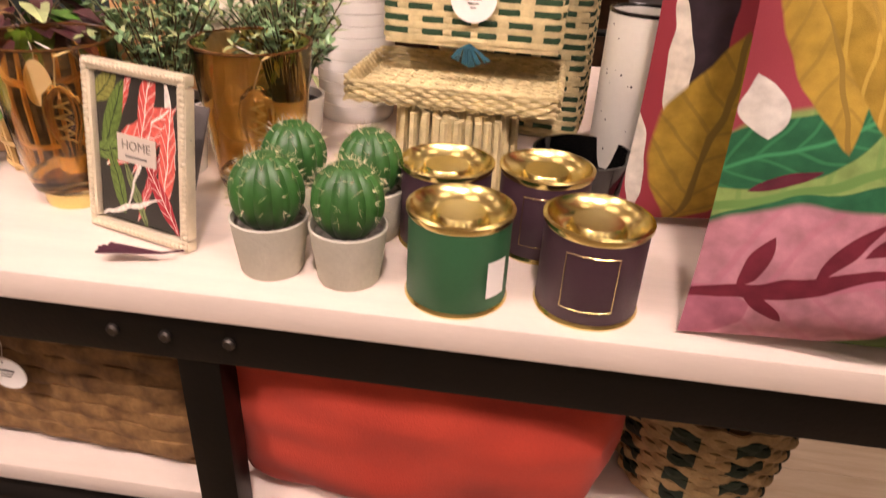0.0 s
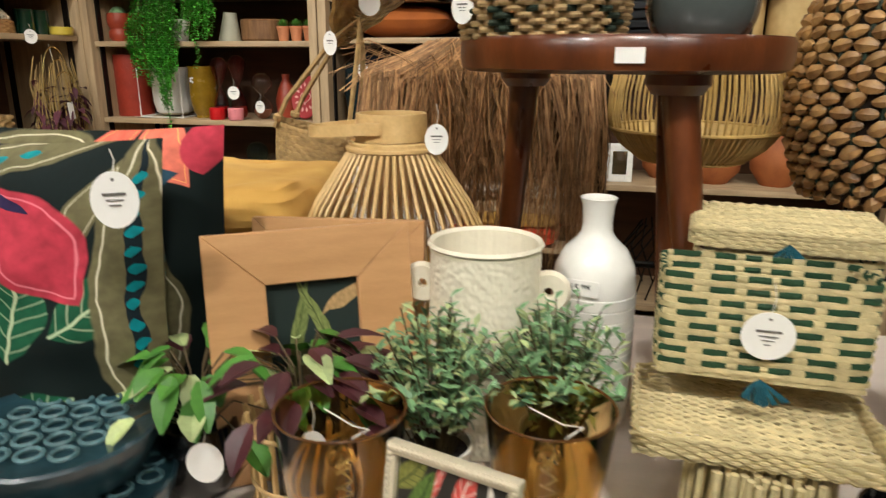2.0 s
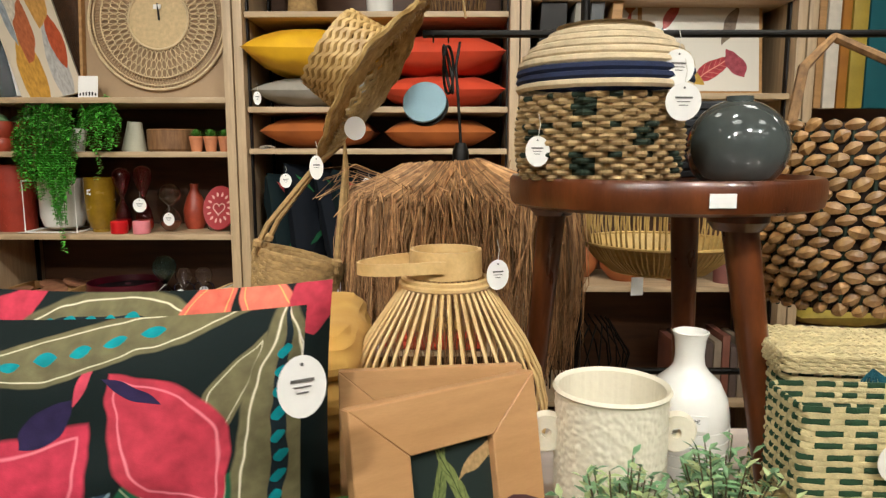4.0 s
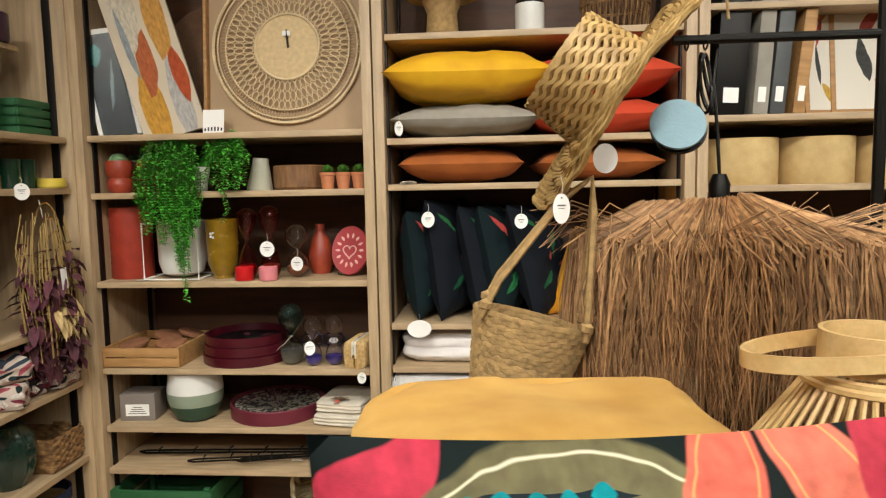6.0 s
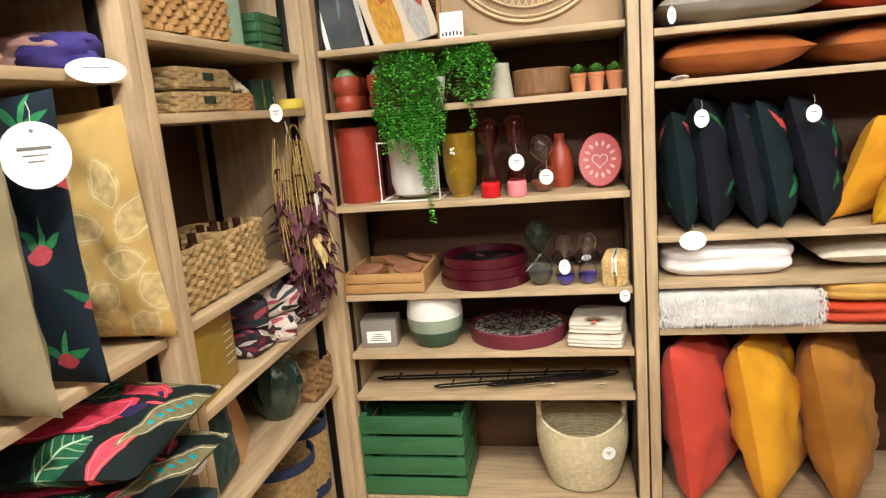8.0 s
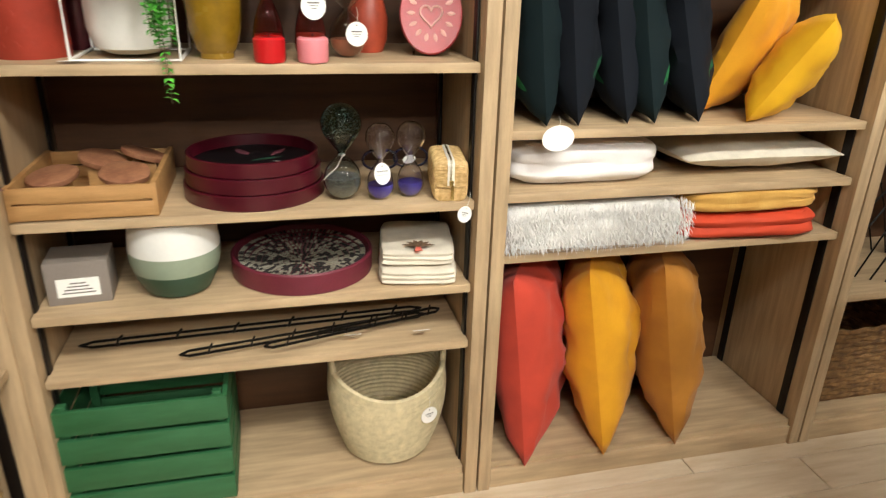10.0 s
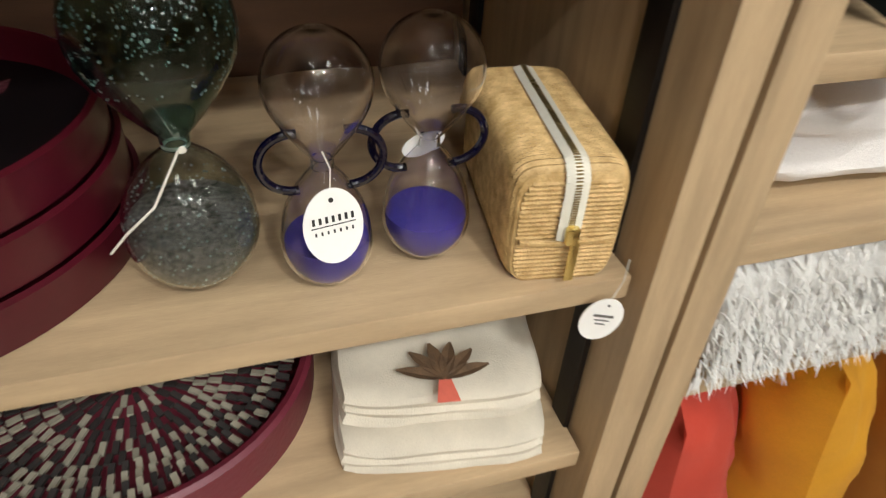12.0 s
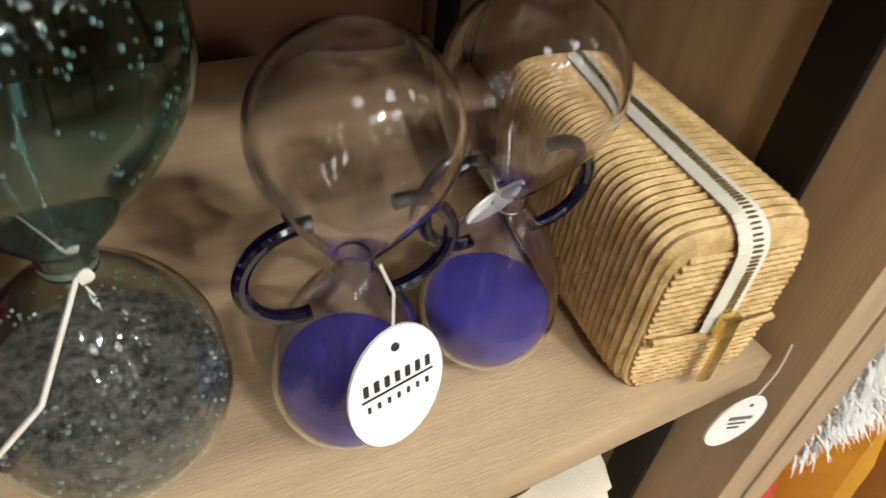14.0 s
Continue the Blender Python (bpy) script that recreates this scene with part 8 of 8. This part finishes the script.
FLORAL = printed("dark_sprig_print", "0d1a24", tuple((0.15 + 0.35 * (i % 3) + 0.17 * (j % 2) + 0.05 * math.cos(radians(a)), 0.1 + 0.2 * j + 0.04 * math.sin(radians(a)), a, 0.075, 0.016, c, "")
                 for j in range(5) for i in range(3) for a, c in ((20, "2c7a48"), (75, "3c8a55"), (140, "24663e"))) + tuple((0.15 + 0.35 * (i % 3) + 0.17 * (j % 2), 0.09 + 0.2 * j, 0, 0.05, 0.03, "b0444c", "") for j in range(5) for i in range(3)))
for y, w, mt, lb, h, out, lean in ((-1.035, 0.10, JACQUARD, "gold scroll jacquard cushion standing on edge", 0.50, 0.03, 9), (-1.285, 0.05, FLORAL, "dark navy scarf with green sprigs hanging", 0.52, 0.045, 1),
                                   (-1.425, 0.08, surf("olive_cloth", "8a7d5e", 0.85, 0.1, 10, 0.3, 300, dark="766a4c"), "long beige linen bag hanging upright", 0.52, 0.06, 2), (-1.56, 0.10, surf("taupe_cloth", "7a6648", 0.85, 0.1, 10, 0.3, 300), "taupe cloth bag hanging upright", 0.5, 0.03, 0)):
    solo("edge_cushion", cushion(0.36, h, w + 0.05, seed=int(-y * 100), wrinkle=0.022), mt, pose(X0 - 0.17 + out, y, 1.08, lean, 0, 8), lb, "cushion", "side shelf textiles")
price_tag(scene.objects["edge_cushion.001"], (X0 + 0.065, -1.345, 1.495), 40, 0.10, 0.105, bars=3)
z = 0.80
for k in range(2):
    solo("scatter_cushion", cushion(0.40, 0.40, 0.10, seed=90 + k), TROPIC, pose(X0 - 0.27, -1.22, z + 0.055 + 0.10 * k, 90, 0, 92 + 5 * k), "dark tropical print cushion lying flat", "cushion", "side shelf cushions")
price_tag(scene.objects["scatter_cushion.018"] if "scatter_cushion.018" in scene.objects else scene.objects["edge_cushion"], (X0 + 0.06, -1.06, z + 0.03), 60, 0.06, 0.09, bars=0)
z = 0.45
for k, mt in enumerate((surf("teal_velvet", "0d3c46", 0.75, 0.12, 9, 0.2, 400, sheen=0.5), surf("yellow_fringe", "c9a24a", 0.85, 0.1), surf("teal_velvet_dark", "0b3038", 0.75, 0.12, 9, 0.2, 400, sheen=0.5))):
    solo("folded_shawl", soft_block(0.34, 0.40, 0.09, 95 + k, 0.014, 10, 0.5, 3), mt, pose(X0 - 0.10 + 0.05 * (k == 2), -1.2, z + 0.092 * k, 0, 0, 8 * k), "folded velvet shawl in a pile", "shawl", "pile of shawls")
price_tag(scene.objects["folded_shawl.002"], (X0 + 0.16, -1.14, z + 0.27), 50, 0.07, 0.05, tilt=-40, bars=0, string=0)

# ---- floor boards ----
PL, PW = 1.2, 0.145
plank = mesh_of(box(PL - 0.004, PW - 0.003, 0.012, (0, 0, -0.012), 0.0015, segs=1), "plank", FLOOR_WOOD, False)
rest = bmesh.new()
for j in range(59):
    y = 0.5 - PW * (j + 0.5)
    for i in range(8):
        x = -1.6 + (0.37 * j) % PL + PL * (i - 0.5)
        if x > 5.6:
            continue
        if -1.7 < x < 2.6 and y > -3.4:
            o = new("plank", plank)
            o.parent = FLOOR
            o.matrix_basis = Matrix.Translation((x, y, 0))
        else:
            box(PL - 0.004, PW - 0.003, 0.012, (x, y, -0.012), 0, rest)
tagged(part("far_planks", rest, FLOOR_WOOD, FLOOR), kind="stuff")
